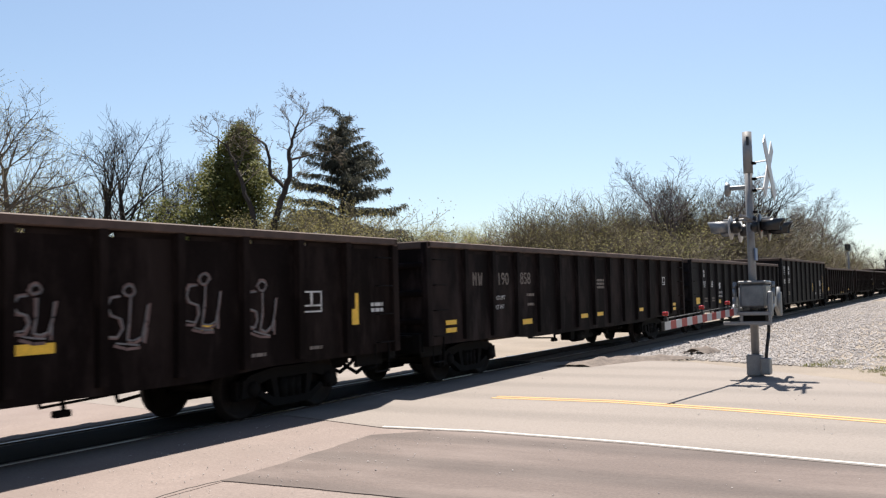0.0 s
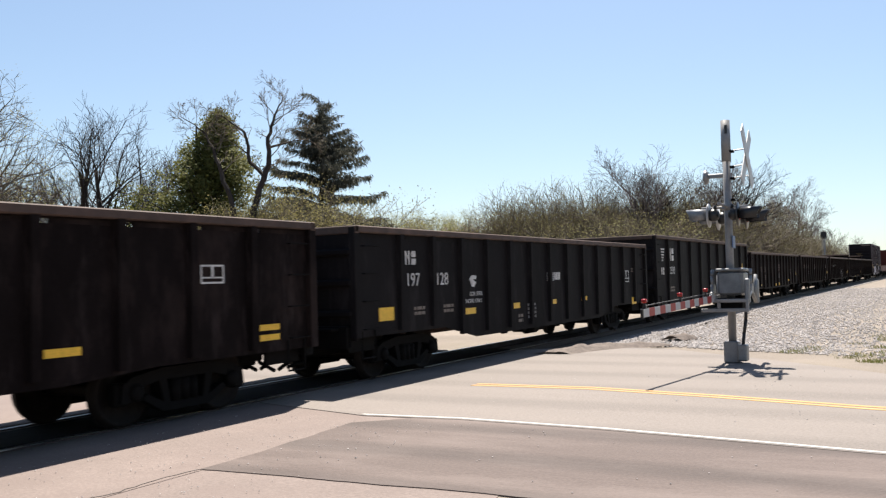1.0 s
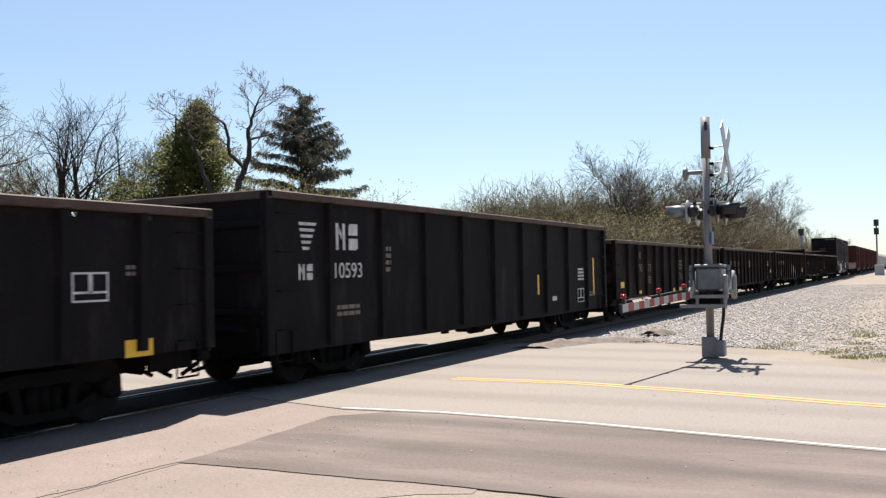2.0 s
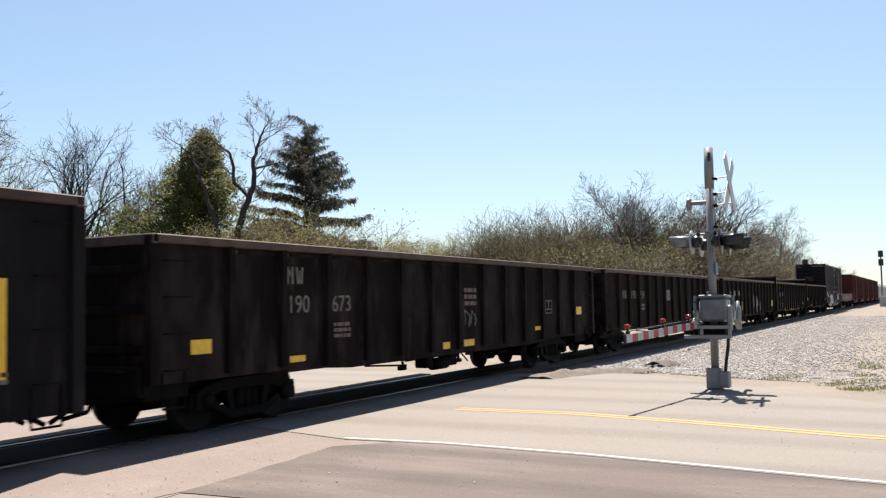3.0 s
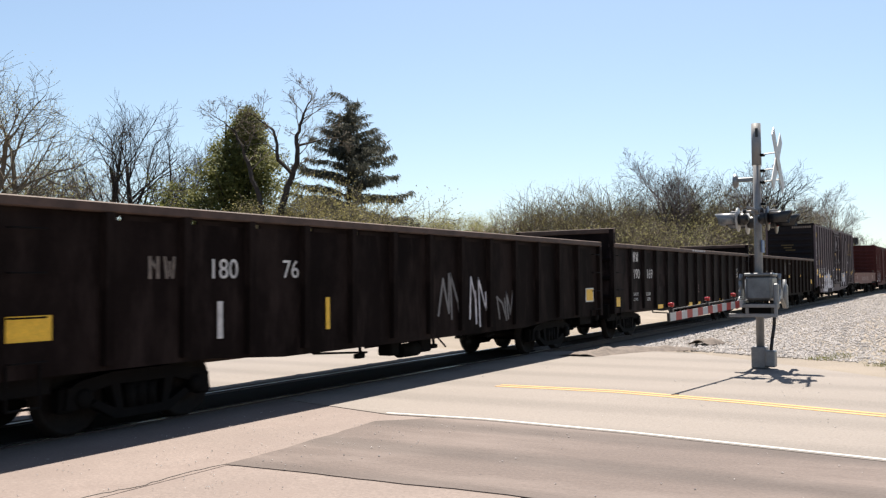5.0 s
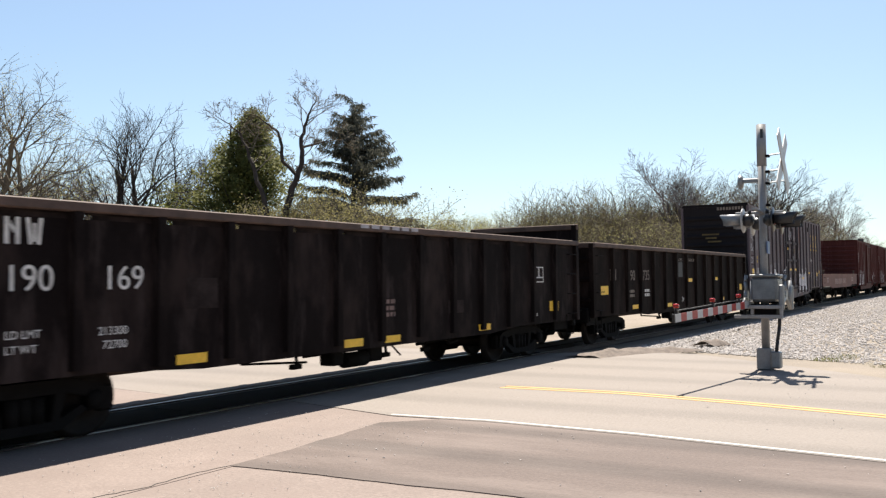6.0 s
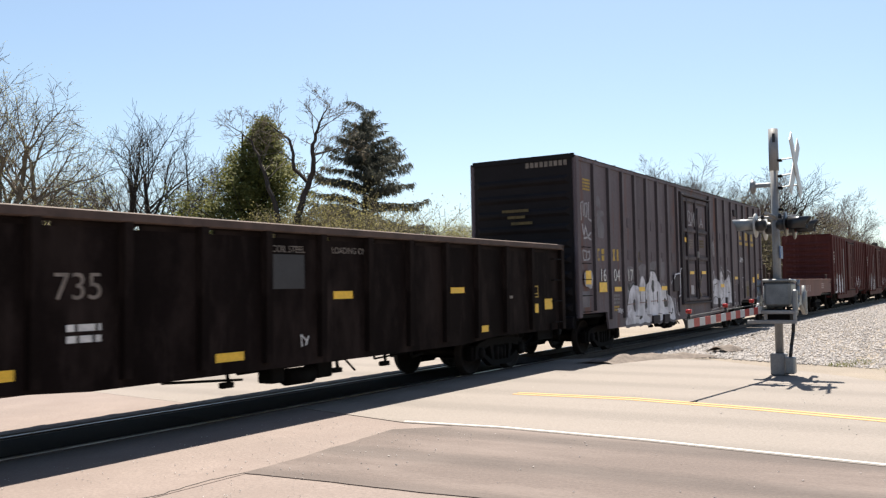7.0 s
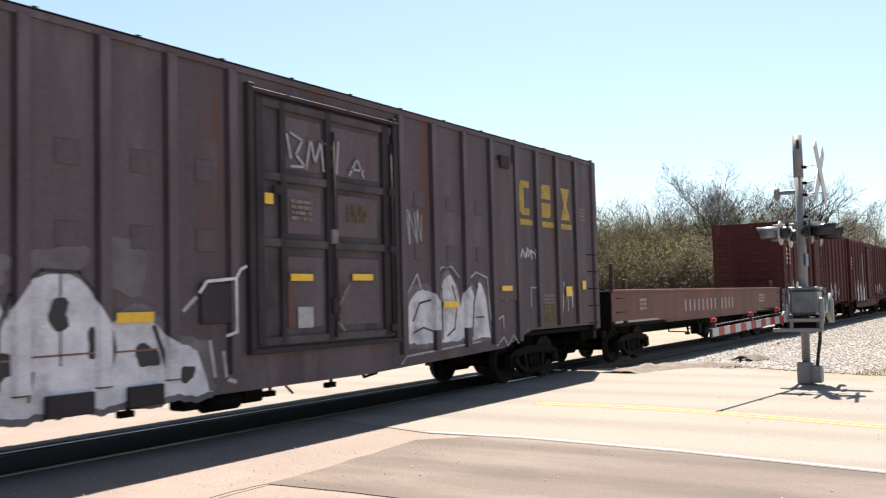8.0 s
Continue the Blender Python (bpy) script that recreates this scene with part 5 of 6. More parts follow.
    bars(c4, 3.5, 2.0, 0.2, 0.08, 4, m=FADED)
    tape(c4, 15.62, 1.37, 0.11, 1.1)
    tape(c4, 11.1, 1.2, 0.11, 0.52)
    square_mark(c4, 14.15, 0.62, 0.55, 0.4, WHITEP)
    bars(c4, 14.2, 1.55, 0.5, 0.06, 4, m=WHITEP)
    bars(c4, 15.2, 0.85, 0.5, 0.05, 2, m=FADED)
    part("label_plate", box(nb(), 12.1, 12.42, FACE - 0.006, FACE - 0.003, 0.74, 0.86), WHITEP, c4, "small white label plate")

    initials(c5, 2.85, 1.9, 0.27, ("slant", "fan"), FADED)
    letters(c5, "190", 0.28, 2.85, 1.45, FADED)
    letters(c5, "673", 0.28, 4.05, 1.45, FADED)
    bars(c5, 4.1, 1.2, 0.5, 0.06, 3, m=GRAF_P)
    for x, z, w, h in ((8.14, 0.67, 0.3, 0.14), (9.2, 0.68, 0.5, 0.14), (16.3, 1.26, 0.48, 0.22), (0.95, 1.02, 0.4, 0.2), (13.2, 0.86, 0.4, 0.1), (3.1, 0.72, 0.4, 0.1)):
        tape(c5, x, z, w, h)
    bars(c5, 9.0, 1.78, 0.6, 0.09, 3, m=GRAF_P)
    square_mark(c5, 13.72, 1.22, 0.48, 0.35, GRAF_P)
    scrawl(c5, 9.0, 1.0, 0.6, 0.4, 2, GRAF_G, 71, FACE - 0.004, 0.02)

    initials(c6, 2.05, 1.58, 0.28, ("slant", "fan"), FADED)
    letters(c6, "190", 0.28, 3.02, 1.58, FADED)
    letters(c6, "734", 0.28, 4.13, 1.57, FADED)
    bars(c6, 4.3, 1.3, 0.4, 0.08, 2, m=GRAF_G)
    part("paint_patch", box(nb(), 7.74, 8.4, FACE - 0.005, FACE - 0.003, 1.48, 1.88), GRAF_G, c6, "grey painted-out square")
    bars(c6, 7.8, 1.72, 0.55, 0.07, 2, y=FACE - 0.006, m=GRAF_P)
    square_mark(c6, 15.27, 1.56, 0.46, 0.28, WHITEP)
    tape(c6, 16.7, 1.2, 0.5, 0.16)
    tape(c6, 16.62, 1.13, 0.3, 0.1, y=FACE - 0.007)
    bars(c6, 14.9, 0.75, 0.6, 0.08, 1, m=GRAF_G)

    tape(c7, 0.5, 1.1, 0.55, 0.28)
    initials(c7, 2.12, 1.63, 0.28, ("slant", "fan"), FADED)
    letters(c7, "180", 0.27, 3.12, 1.63, WHITEP)
    letters(c7, "76", 0.27, 4.6, 1.63, WHITEP)
    for x in (3.33, 5.66):
        tape(c7, x, 1.07, 0.10, 0.5, m=WHITEP if x < 4 else YELLOW, label="pale upright painted strip")
    scrawl(c7, 9.0, 0.7, 0.8, 1.1, 2, GRAF_G, 72, FACE - 0.004, 0.06)
    scrawl(c7, 10.2, 0.6, 0.7, 1.2, 2, GRAF_W, 73, FACE - 0.004, 0.05)
    scrawl(c7, 11.4, 0.6, 0.8, 0.8, 2, GRAF_G, 74, FACE - 0.004, 0.05)
    tape(c7, 16.72, 1.12, 0.56, 0.36, m=WHITEP, label="white painted frame")
    tape(c7, 16.72, 1.12, 0.46, 0.3, y=FACE - 0.007)

    initials(c8, 1.84, 2.03, 0.29, ("slant", "fan"), WHITEP)
    letters(c8, "190", 0.29, 1.82, 1.53, WHITEP)
    letters(c8, "169", 0.29, 3.06, 1.53, WHITEP)
    letters(c8, "LD LMT", 0.09, 1.84, 1.02, WHITEP, label="small white capacity stencil")
    letters(c8, "LT WT", 0.09, 1.84, 0.86, WHITEP, label="small white capacity stencil")
    letters(c8, "213300", 0.1, 3.0, 1.0, WHITEP, label="small white capacity stencil")
    letters(c8, "72700", 0.1, 3.06, 0.84, WHITEP, label="small white capacity stencil")
    for x, z, w, h in ((4.43, 0.62, 0.52, 0.13), (7.9, 0.59, 0.5, 0.13), (9.02, 0.59, 0.46, 0.12), (12.35, 0.62, 0.5, 0.13), (15.82, 0.95, 0.5, 0.23), (0.43, 0.87, 0.45, 0.27)):
        tape(c8, x, z, w, h)
    square_mark(c8, 14.76, 1.51, 0.48, 0.36, WHITEP)
    for x0, x1, z0, z1 in ((4.35, 4.89, 1.26, 1.66), (8.6, 9.1, 1.0, 1.3), (10.9, 11.5, 0.95, 1.2)):
        part("paint_patch", box(nb(), x0, x1, FACE - 0.005, FACE - 0.003, z0, z1), SMUDGE, c8, "dull painted-over patch")
    for k in range(6):
        part("chord_dash", box(nb(), 8.0 + 0.3 * k, 8.22 + 0.3 * k, -1.524, -1.5205, 2.46, 2.52), GRAF_M, c8, "short pale dash on the top chord")
    bars(c8, 8.6, 1.2, 0.5, 0.07, 3, m=GRAF_P)
    bars(c8, 14.6, 0.75, 0.3, 0.06, 1, m=WHITEP)

    initials(c9, 1.4, 1.53, 0.30, ("slant", "fan"), FADED)
    letters(c9, "190", 0.30, 2.82, 1.52, FADED)
    letters(c9, "735", 0.31, 4.13, 1.52, FADED)
    bars(c9, 4.3, 1.16, 0.45, 0.08, 2, m=WHITEP)
    bars(c9, 2.9, 1.16, 0.45, 0.08, 2, m=FADED)
    letters(c9, "COIL STEEL", 0.10, 7.6, 2.13, FADED, label="small loading stencil")
    letters(c9, "LOADING ONLY", 0.10, 8.95, 2.14, FADED, label="small loading stencil")
    for x, z, w, h in ((6.77, 0.70, 0.52, 0.12), (9.22, 1.49, 0.48, 0.12), (12.72, 1.52, 0.5, 0.11), (13.65, 0.74, 0.5, 0.13), (16.75, 1.16, 0.4, 0.24), (16.0, 1.08, 0.44, 0.2), (0.96, 1.26, 0.55, 0.24), (3.43, 0.74, 0.5, 0.12)):
        tape(c9, x, z, w, h)
    square_mark(c9, 15.8, 1.32, 0.42, 0.26, YELLOWP)
    tape(c9, 14.79, 1.35, 0.4, 0.06, m=FADED, name="stencil", label="pale faded stencil bar")
    bars(c9, 1.45, 1.1, 0.2, 0.12, 1, m=WHITEP)
    scrawl(c9, 8.2, 0.72, 0.14, 0.22, 1, WHITEP, 75, FACE - 0.004, 0.02)
    part("paint_patch", box(nb(), 7.6, 8.3, FACE - 0.005, FACE - 0.003, 1.6, 2.1), GRAF_K, c9, "dull black repainted square")

    # the tall boxcar
    yb = -1.434   # just off its side sheets
    initials(b1, 1.32, 2.20, 0.31, ("hook", "zig"), YELLOWP, y=yb, gap=1.02)
    initials(b1, 2.41, 2.21, 0.31, ("wedge", "bar"), YELLOWP, y=yb, gap=1.0)
    for tx, x in (("16", 1.42), ("04", 2.40), ("17", 3.42)):
        letters(b1, tx, 0.33, x, 1.67, WHITEP, y=yb - 0.03)
    for x, z, w, h in ((0.63, 1.76, 0.34, 0.34), (1.59, 1.51, 0.52, 0.25), (2.65, 1.45, 0.5, 0.12), (4.53, 1.43, 0.52, 0.12), (6.56, 1.44, 0.52, 0.12), (13.35, 1.46, 0.5, 0.12), (15.42, 1.74, 0.42, 0.10), (18.28, 1.66, 0.3, 0.22), (19.1, 1.80, 0.2, 0.2)):
        tape(b1, x, z, w, h, y=yb - 0.045)
    for x, z, w, h in ((9.36, 1.92, 0.46, 0.10), (10.75, 1.93, 0.5, 0.10), (8.72, 3.0, 0.16, 0.15)):
        tape(b1, x, z, w, h, y=-1.53)

    # the large piece: one white mass of bulging letters over sheets and posts, worn holes and drips
    def mass(x0, x1, foot, domes, posts, seed, ends=0.25):
        rng = random.Random(seed)

        def height(x):
            h = foot + 0.05
            for cx, rx, top, p in domes:
                u = abs(x - cx) / rx
                if u < 1:
                    h = max(h, foot + (top - foot) * (1 - u ** p) ** (1 / p))
            e = min(1.0, (x - x0) / ends, (x1 - x) / ends)
            return foot + (h - foot) * max(0.15, e) + 0.03 * noise.noise((x * 9, seed, 0))
        n = 90
        xs = [x0 + (x1 - x0) * k / n for k in range(n + 1)]
        top = [(x, height(x)) for x in xs]
        low = [(x, foot + 0.05 * noise.noise((x * 3, seed, 4)) + 0.03 * noise.noise((x * 11, seed, 2))) for x in xs]
        g = part("graffiti", prism(nb(), top + low[::-1], yb - 0.003, yb), GRAF_W, b1, "white bulging graffiti letters sprayed over the dark side")
        for p in posts:
            bm = nb()
            prof = [(-0.119, yb), (-0.0745, -1.4985), (0.0745, -1.4985), (0.119, yb)]
            cols = [[bm.verts.new((p + dx, y, z)) for z in (foot + 0.22, height(p + dx))] for dx, y in prof]
            for c0, c1 in zip(cols, cols[1:]):
                bm.faces.new((c0[0], c1[0], c1[1], c0[1]))
            part("overspray", bm, GRAF_W, g)
        # a grey halo of thin paint round the mass
        hal = [(x - 0.08 + 0.16 * k / n, h + 0.10 + 0.09 * noise.noise((x * 2.5, seed, 7))) for k, (x, h) in enumerate(top)]
        part("halo", prism(nb(), hal + [(x, h - 0.08) for x, h in low[::-1]], yb + 0.0002, yb + 0.003), GRAF_H, g, "thin grey overspray")
        return g, height
    g, height = mass(3.28, 7.75, 0.46, ((3.95, 0.75, 1.55, 2.2), (4.72, 0.42, 1.80, 2.0), (5.58, 0.66, 1.94, 2.6), (6.55, 0.66, 1.46, 2.2), (7.2, 0.5, 1.10, 2.0), (5.45, 2.25, 1.02, 12)), (4.17, 5.17, 6.16, 7.12), 81)
    rng = random.Random(17)
    for cx, cz, rx, rz in ((4.0, 0.98, 0.10, 0.17), (5.60, 1.50, 0.13, 0.16), (4.98, 0.98, 0.10, 0.14), (6.75, 0.98, 0.17, 0.13), (3.62, 1.5, 0.08, 0.10), (7.35, 0.72, 0.12, 0.09), (4.5, 0.62, 0.12, 0.05), (6.02, 1.16, 0.07, 0.16)):
        bm = nb()
        blob(bm, cx, cz, rx, rz, yb - 0.004, rng, 18, 0.16, 0.002)
        part("outline", bm, GRAF_K, g, "dark hole in a sprayed letter")
    for pts, w in (([(3.42, 1.0), (3.6, 1.42), (3.95, 1.6), (4.3, 1.45)], 0.05), ([(4.92, 0.75), (4.92, 1.35), (5.05, 1.72), (5.4, 1.98), (5.85, 1.96), (6.12, 1.66)], 0.04), ([(5.62, 1.95), (5.62, 0.95)], 0.022),
                   ([(6.22, 1.5), (6.3, 1.1), (6.25, 0.85)], 0.05), ([(6.85, 1.32), (7.0, 0.95), (7.08, 0.68)], 0.06), ([(4.45, 1.5), (4.5, 1.1)], 0.035), ([(4.3, 0.7), (4.38, 1.02)], 0.04), ([(5.25, 0.6), (5.3, 0.9)], 0.03)):
        bm = nb()
        stroke(bm, pts, w, yb - 0.0065, 0.002)
        part("outline", bm, GRAF_K, g, "dark sprayed outline")
    for x0, x1, z in ((3.4, 4.1, 1.01), (4.3, 5.1, 1.03), (5.25, 6.1, 1.05), (6.3, 6.9, 1.04)):
        part("rust_line", box(nb(), x0, x1, yb - 0.0065, yb - 0.0045, z, z + 0.022), RUSTY, g, "rust line along a sheet lap")
    for cx, cz, rx, rz in ((6.45, 2.05, 0.30, 0.34), (4.75, 1.98, 0.34, 0.16), (5.6, 2.1, 0.4, 0.14), (3.75, 1.9, 0.25, 0.2), (7.45, 0.85, 0.3, 0.3)):
        bm = nb()
        blob(bm, cx, cz, rx, rz, yb + 0.001, rng, 20, 0.14, 0.003)
        part("graffiti", bm, GRAF_H, b1, "thin grey cloud of spray paint")
    for x0, x1 in ((5.42, 6.0), (6.45, 6.95)):
        part("placard_board", box(nb(), x0, x1, -1.51, -1.44, 0.40, 0.64, 0.01), BOXCAR_P, b1, "dark board hung under the side sill")
    g2, height = mass(11.95, 14.78, 0.80, ((12.55, 0.60, 1.72, 2.4), (13.35, 0.42, 1.98, 2.0), (14.0, 0.34, 1.80, 2.0), (14.42, 0.40, 1.86, 1.5)), (12.91, 13.94), 82, 0.12)
    for pts, w in (([(12.2, 1.2), (12.4, 1.5), (12.75, 1.55)], 0.035), ([(12.2, 1.0), (12.5, 1.08), (12.8, 1.0)], 0.03), ([(13.1, 0.85), (13.1, 1.75)], 0.035), ([(13.5, 1.0), (13.6, 1.45), (13.45, 1.8)], 0.03),
                   ([(14.12, 0.85), (14.2, 1.5), (14.35, 1.8)], 0.035), ([(14.25, 1.2), (14.55, 1.2)], 0.03), ([(13.25, 0.9), (13.5, 1.02)], 0.03), ([(12.95, 1.95), (13.3, 2.16), (13.6, 1.9)], 0.03)):
        bm = nb()
        stroke(bm, pts, w, yb - 0.0065, 0.002)
        part("outline", bm, GRAF_K, g2, "dark sprayed outline")
    for pts in ([(11.9, 0.8), (12.0, 1.6), (12.35, 2.0), (12.45, 1.75)], [(12.95, 1.9), (13.1, 2.12), (13.45, 2.14), (13.7, 1.95)], [(14.0, 1.9), (14.3, 2.05), (14.7, 1.95), (14.8, 1.2), (14.95, 0.9)], [(11.85, 0.5), (12.0, 0.62), (14.4, 0.74)],
                [(14.95, 1.3), (15.15, 1.55), (15.5, 1.5)], [(15.0, 1.1), (15.3, 1.2), (15.3, 0.95)], [(15.0, 0.62), (15.3, 0.78), (15.45, 0.6), (15.7, 0.8), (15.9, 0.62)], [(16.5, 1.35), (16.5, 1.75), (16.78, 1.75), (16.8, 1.4)]):
        bm = nb()
        stroke(bm, pts, 0.032, yb - 0.004)
        part("graffiti", bm, GRAF_M, b1, "thin sprayed line")
    bars(b1, 2.42, 1.25, 0.45, 0.06, 3, y=yb, m=GRAF_G)
    bars(b1, 2.42, 0.95, 0.4, 0.05, 2, y=yb, m=YELLOWP)
    scrawl(b1, 2.7, 0.78, 0.42, 0.16, 3, GRAF_W, 106, yb, 0.022)
    part("paint_patch", box(nb(), 0.32, 0.78, yb - 0.003, yb, 1.02, 1.42), GRAF_H, b1, "grey painted-out patch")
    bm = nb()
    blob(bm, 0.66, 1.72, 0.25, 0.24, yb - 0.036, rng, 20, 0.12, 0.003)
    part("graffiti", bm, GRAF_M, b1, "pale spray patch round a reflector")
    # large faded yellow mark near the trailing end
    for x, kind in ((16.12, "hook"), (17.12, "zig"), (18.06, "wedge")):
        initials(b1, x, 3.27, 0.72, (kind,), YELLOWP, y=yb, label="large faded yellow block of the owner's mark")
        part("underline", box(nb(), x, x + 0.55, yb - 0.003, yb, 3.06, 3.18), YELLOWP, b1, "faded yellow bar under the mark")
    bars(b1, 19.05, 3.55, 0.3, 0.05, 4, y=yb, m=FADED)
    # loose loops and signatures beside the leading corner
    for pts in ([(0.36, 3.2), (0.36, 3.62), (0.5, 3.66), (0.5, 3.3)], [(0.6, 3.3), (0.58, 3.6), (0.75, 3.64), (0.72, 3.3), (0.6, 3.3)], [(0.85, 3.66), (0.82, 3.25), (1.0, 3.2)], [(0.42, 3.1), (0.5, 2.8), (0.62, 3.05), (0.75, 2.78), (0.95, 2.9)],
                [(0.5, 2.74), (0.75, 2.78), (0.95, 2.72)], [(0.4, 2.42), (0.45, 2.2), (0.62, 2.2), (0.64, 2.42), (0.42, 2.44)], [(0.68, 2.2), (0.85, 2.25), (0.85, 2.42), (0.7, 2.4)]):
        bm = nb()
        stroke(bm, pts, 0.045, yb)
        part("graffiti", bm, GRAF_M, b1, "sprayed graffiti loop")
    bm = nb()
    blob(bm, 1.48, 3.72, 0.16, 0.14, yb, rng)
    blob(bm, 1.62, 3.42, 0.26, 0.08, yb, rng)
    blob(bm, 1.60, 3.05, 0.24, 0.26, yb, rng)
    part("graffiti", bm, GRAF_H, b1, "faded grey sprayed patch")
    bars(b1, 0.5, 4.20, 0.46, 0.05, 4, y=yb, m=YELLOWP)
    scrawl(b1, 11.8, 2.45, 0.7, 0.75, 4, GRAF_M, 86, yb, 0.025)
    scrawl(b1, 16.1, 2.35, 0.65, 0.24, 3, GRAF_W, 87, yb, 0.03)
    square_mark(b1, 4.43, 2.21, 0.32, 0.27, DULLY, y=yb)
    # signature on the door
    for pts in ([(9.12, 3.95), (9.2, 3.62)], [(9.2, 3.98), (9.45, 3.9), (9.3, 3.68), (9.5, 3.52), (9.2, 3.5)], [(9.52, 3.5), (9.62, 3.95), (9.72, 3.6), (9.85, 3.95), (9.9, 3.5)], [(9.95, 3.92), (10.1, 3.88), (9.98, 3.7), (10.14, 3.66), (9.96, 3.5)],
                [(10.25, 3.98), (10.2, 3.5)], [(10.5, 3.5), (10.7, 3.78), (10.85, 3.5)], [(10.55, 3.6), (10.85, 3.6)]):
        bm = nb()
        stroke(bm, pts, 0.038, -1.50)
        part("graffiti", bm, GRAF_M, b1, "sprayed signature stroke on the door")
    bars(b1, 9.2, 2.98, 0.44, 0.05, 4, y=-1.495, m=FADED)
    bars(b1, 10.45, 2.98, 0.5, 0.06, 3, y=-1.495, m=DULLY)
    part("placard", box(nb(), 9.3, 9.62, -1.50, -1.494, 1.2, 1.5), GRAF_M, b1, "weathered pale placard")
    part("data_plate", box(nb(), 7.55, 8.06, yb - 0.05, yb, 1.32, 1.84, 0.01), BOXCAR_P, b1, "dark metal plate beside the door")
    bm = nb()
    stroke(bm, [(7.5, 1.72), (7.62, 1.86), (8.12, 1.9), (8.12, 1.2), (7.95, 1.16)], 0.04, yb - 0.07)
    stroke(bm, [(8.12, 1.9), (8.2, 2.02), (8.3, 2.06)], 0.04, yb - 0.07)
    part("graffiti", bm, GRAF_W, b1, "sprayed white outline round the plate")
    for pts in ([(7.72, 1.1), (7.8, 0.65)], [(7.95, 0.95), (8.0, 0.6), (8.15, 0.55)], [(7.3, 1.5), (7.5, 1.66)]):
        bm = nb()
        stroke(bm, pts, 0.05, yb)
        part("graffiti", bm, GRAF_M, b1, "sprayed graffiti stroke")
    bars(b1, 17.1, 1.55, 0.5, 0.05, 5, y=yb, m=FADED)
    part("paint_patch", box(nb(), 17.05, 17.6, yb - 0.003, yb, 1.0, 1.4), DULLY, b1, "faded yellow placard square")
    scrawl(b1, 18.0, 1.2, 0.5, 0.8, 2, GRAF_W, 90, yb, 0.025)
    # defect card and ladder-side panel by the trailing door edge
    part("side_panel", box(nb(), 15.05, 15.85, -1.455, yb, 1.5, 4.3, 0.01), BOXCAR, b1, "tall flat cover plate on the side")
    part("vent_box", box(nb(), 15.25, 15.6, -1.52, yb, 4.15, 4.4, 0.02), BOXCAR_P, b1, "small dark box under the eave")
    # yellow and grey stencils on the leading end
    bm = nb()
    for k, (ya, yb2) in enumerate(((-0.2, 0.55), (-0.1, 0.4), (-0.3, 0.3))):
        box(bm, -0.072, -0.066, ya, yb2, 3.45 - 0.16 * k, 3.52 - 0.16 * k)
    part("stencil", bm, DULLY, b1, "faded yellow stencil lines on the end wall")
    bm = nb()
    for k in range(9):
        box(bm, -0.012, -0.006, -1.25 + 0.13 * k, -1.16 + 0.13 * k, 4.55, 4.68)
    part("stencil", bm, FADED, b1, "faded car number on the end wall")
    # the heights above were taken from the ground beside the track, 0.24 m over the rail heads
    for ob in set(bpy.data.objects) - before:
        if ob.parent in (c1, c2, c3, c4, c5, c6, c7, c8, c9, b1):
            ob.location.z += 0.238


# ---- trees ----
def limb(segs, tips, rng, p, d, length, r, level, last, kids, up, wob):
    """A limb that wanders and thins, with side limbs at a forking angle; segs gets (from, to, radius, radius)."""
    n = (8, 6, 5, 3, 2)[min(level, 4)]
    for i in range(n):
        d = (d + Vector((rng.gauss(0, wob), rng.gauss(0, wob), rng.gauss(0, wob * 0.6) + up))).normalized()
        q = p + d * length / n
        r1 = r * (1 - 0.85 / n)
        segs.append((p, q, r, r1))
        p, r = q, r1
        if level < last and (i >= 2 if level == 0 else i >= 1):
            for _ in range(rng.choice(kids[level])):
                u = d.orthogonal().normalized()
                u.rotate(Matrix.Rotation(rng.uniform(0, 6.28), 3, d))
                a = radians(rng.uniform(26, 56))
                nd = (d * math.cos(a) + u * math.sin(a)).normalized()
                k = (0.66, 0.60, 0.55, 0.55)[level] * (1.1 - 0.5 * i / n)
                limb(segs, tips, rng, p, nd, length * k * rng.uniform(0.65, 1.15), r * rng.uniform(0.5, 0.7), level + 1, last, kids, up, wob * 1.15)
    tips.append((p, d))


def tubes_mesh(name, segs, material, least=0.007):
    V, Fc = [], []
    for p, q, r0, r1 in segs:
        r0, r1 = max(r0, least), max(r1, least * 0.8)
        n = 6 if r0 > 0.05 else 3
        d = (q - p).normalized()
        u = d.orthogonal().normalized()
        w = d.cross(u)
        k = len(V)
        for c, r in ((p, r0), (q, r1)):
            for j in range(n):
                a = 2 * math.pi * j / n
                V.append(c + (u * math.cos(a) + w * math.sin(a)) * r)
        for j in range(n):
            Fc.append((k + j, k + (j + 1) % n, k + n + (j + 1) % n, k + n + j))
    me = bpy.data.meshes.new(name)
    me.from_pydata(V, [], Fc)
    me.materials.append(material)
    return me


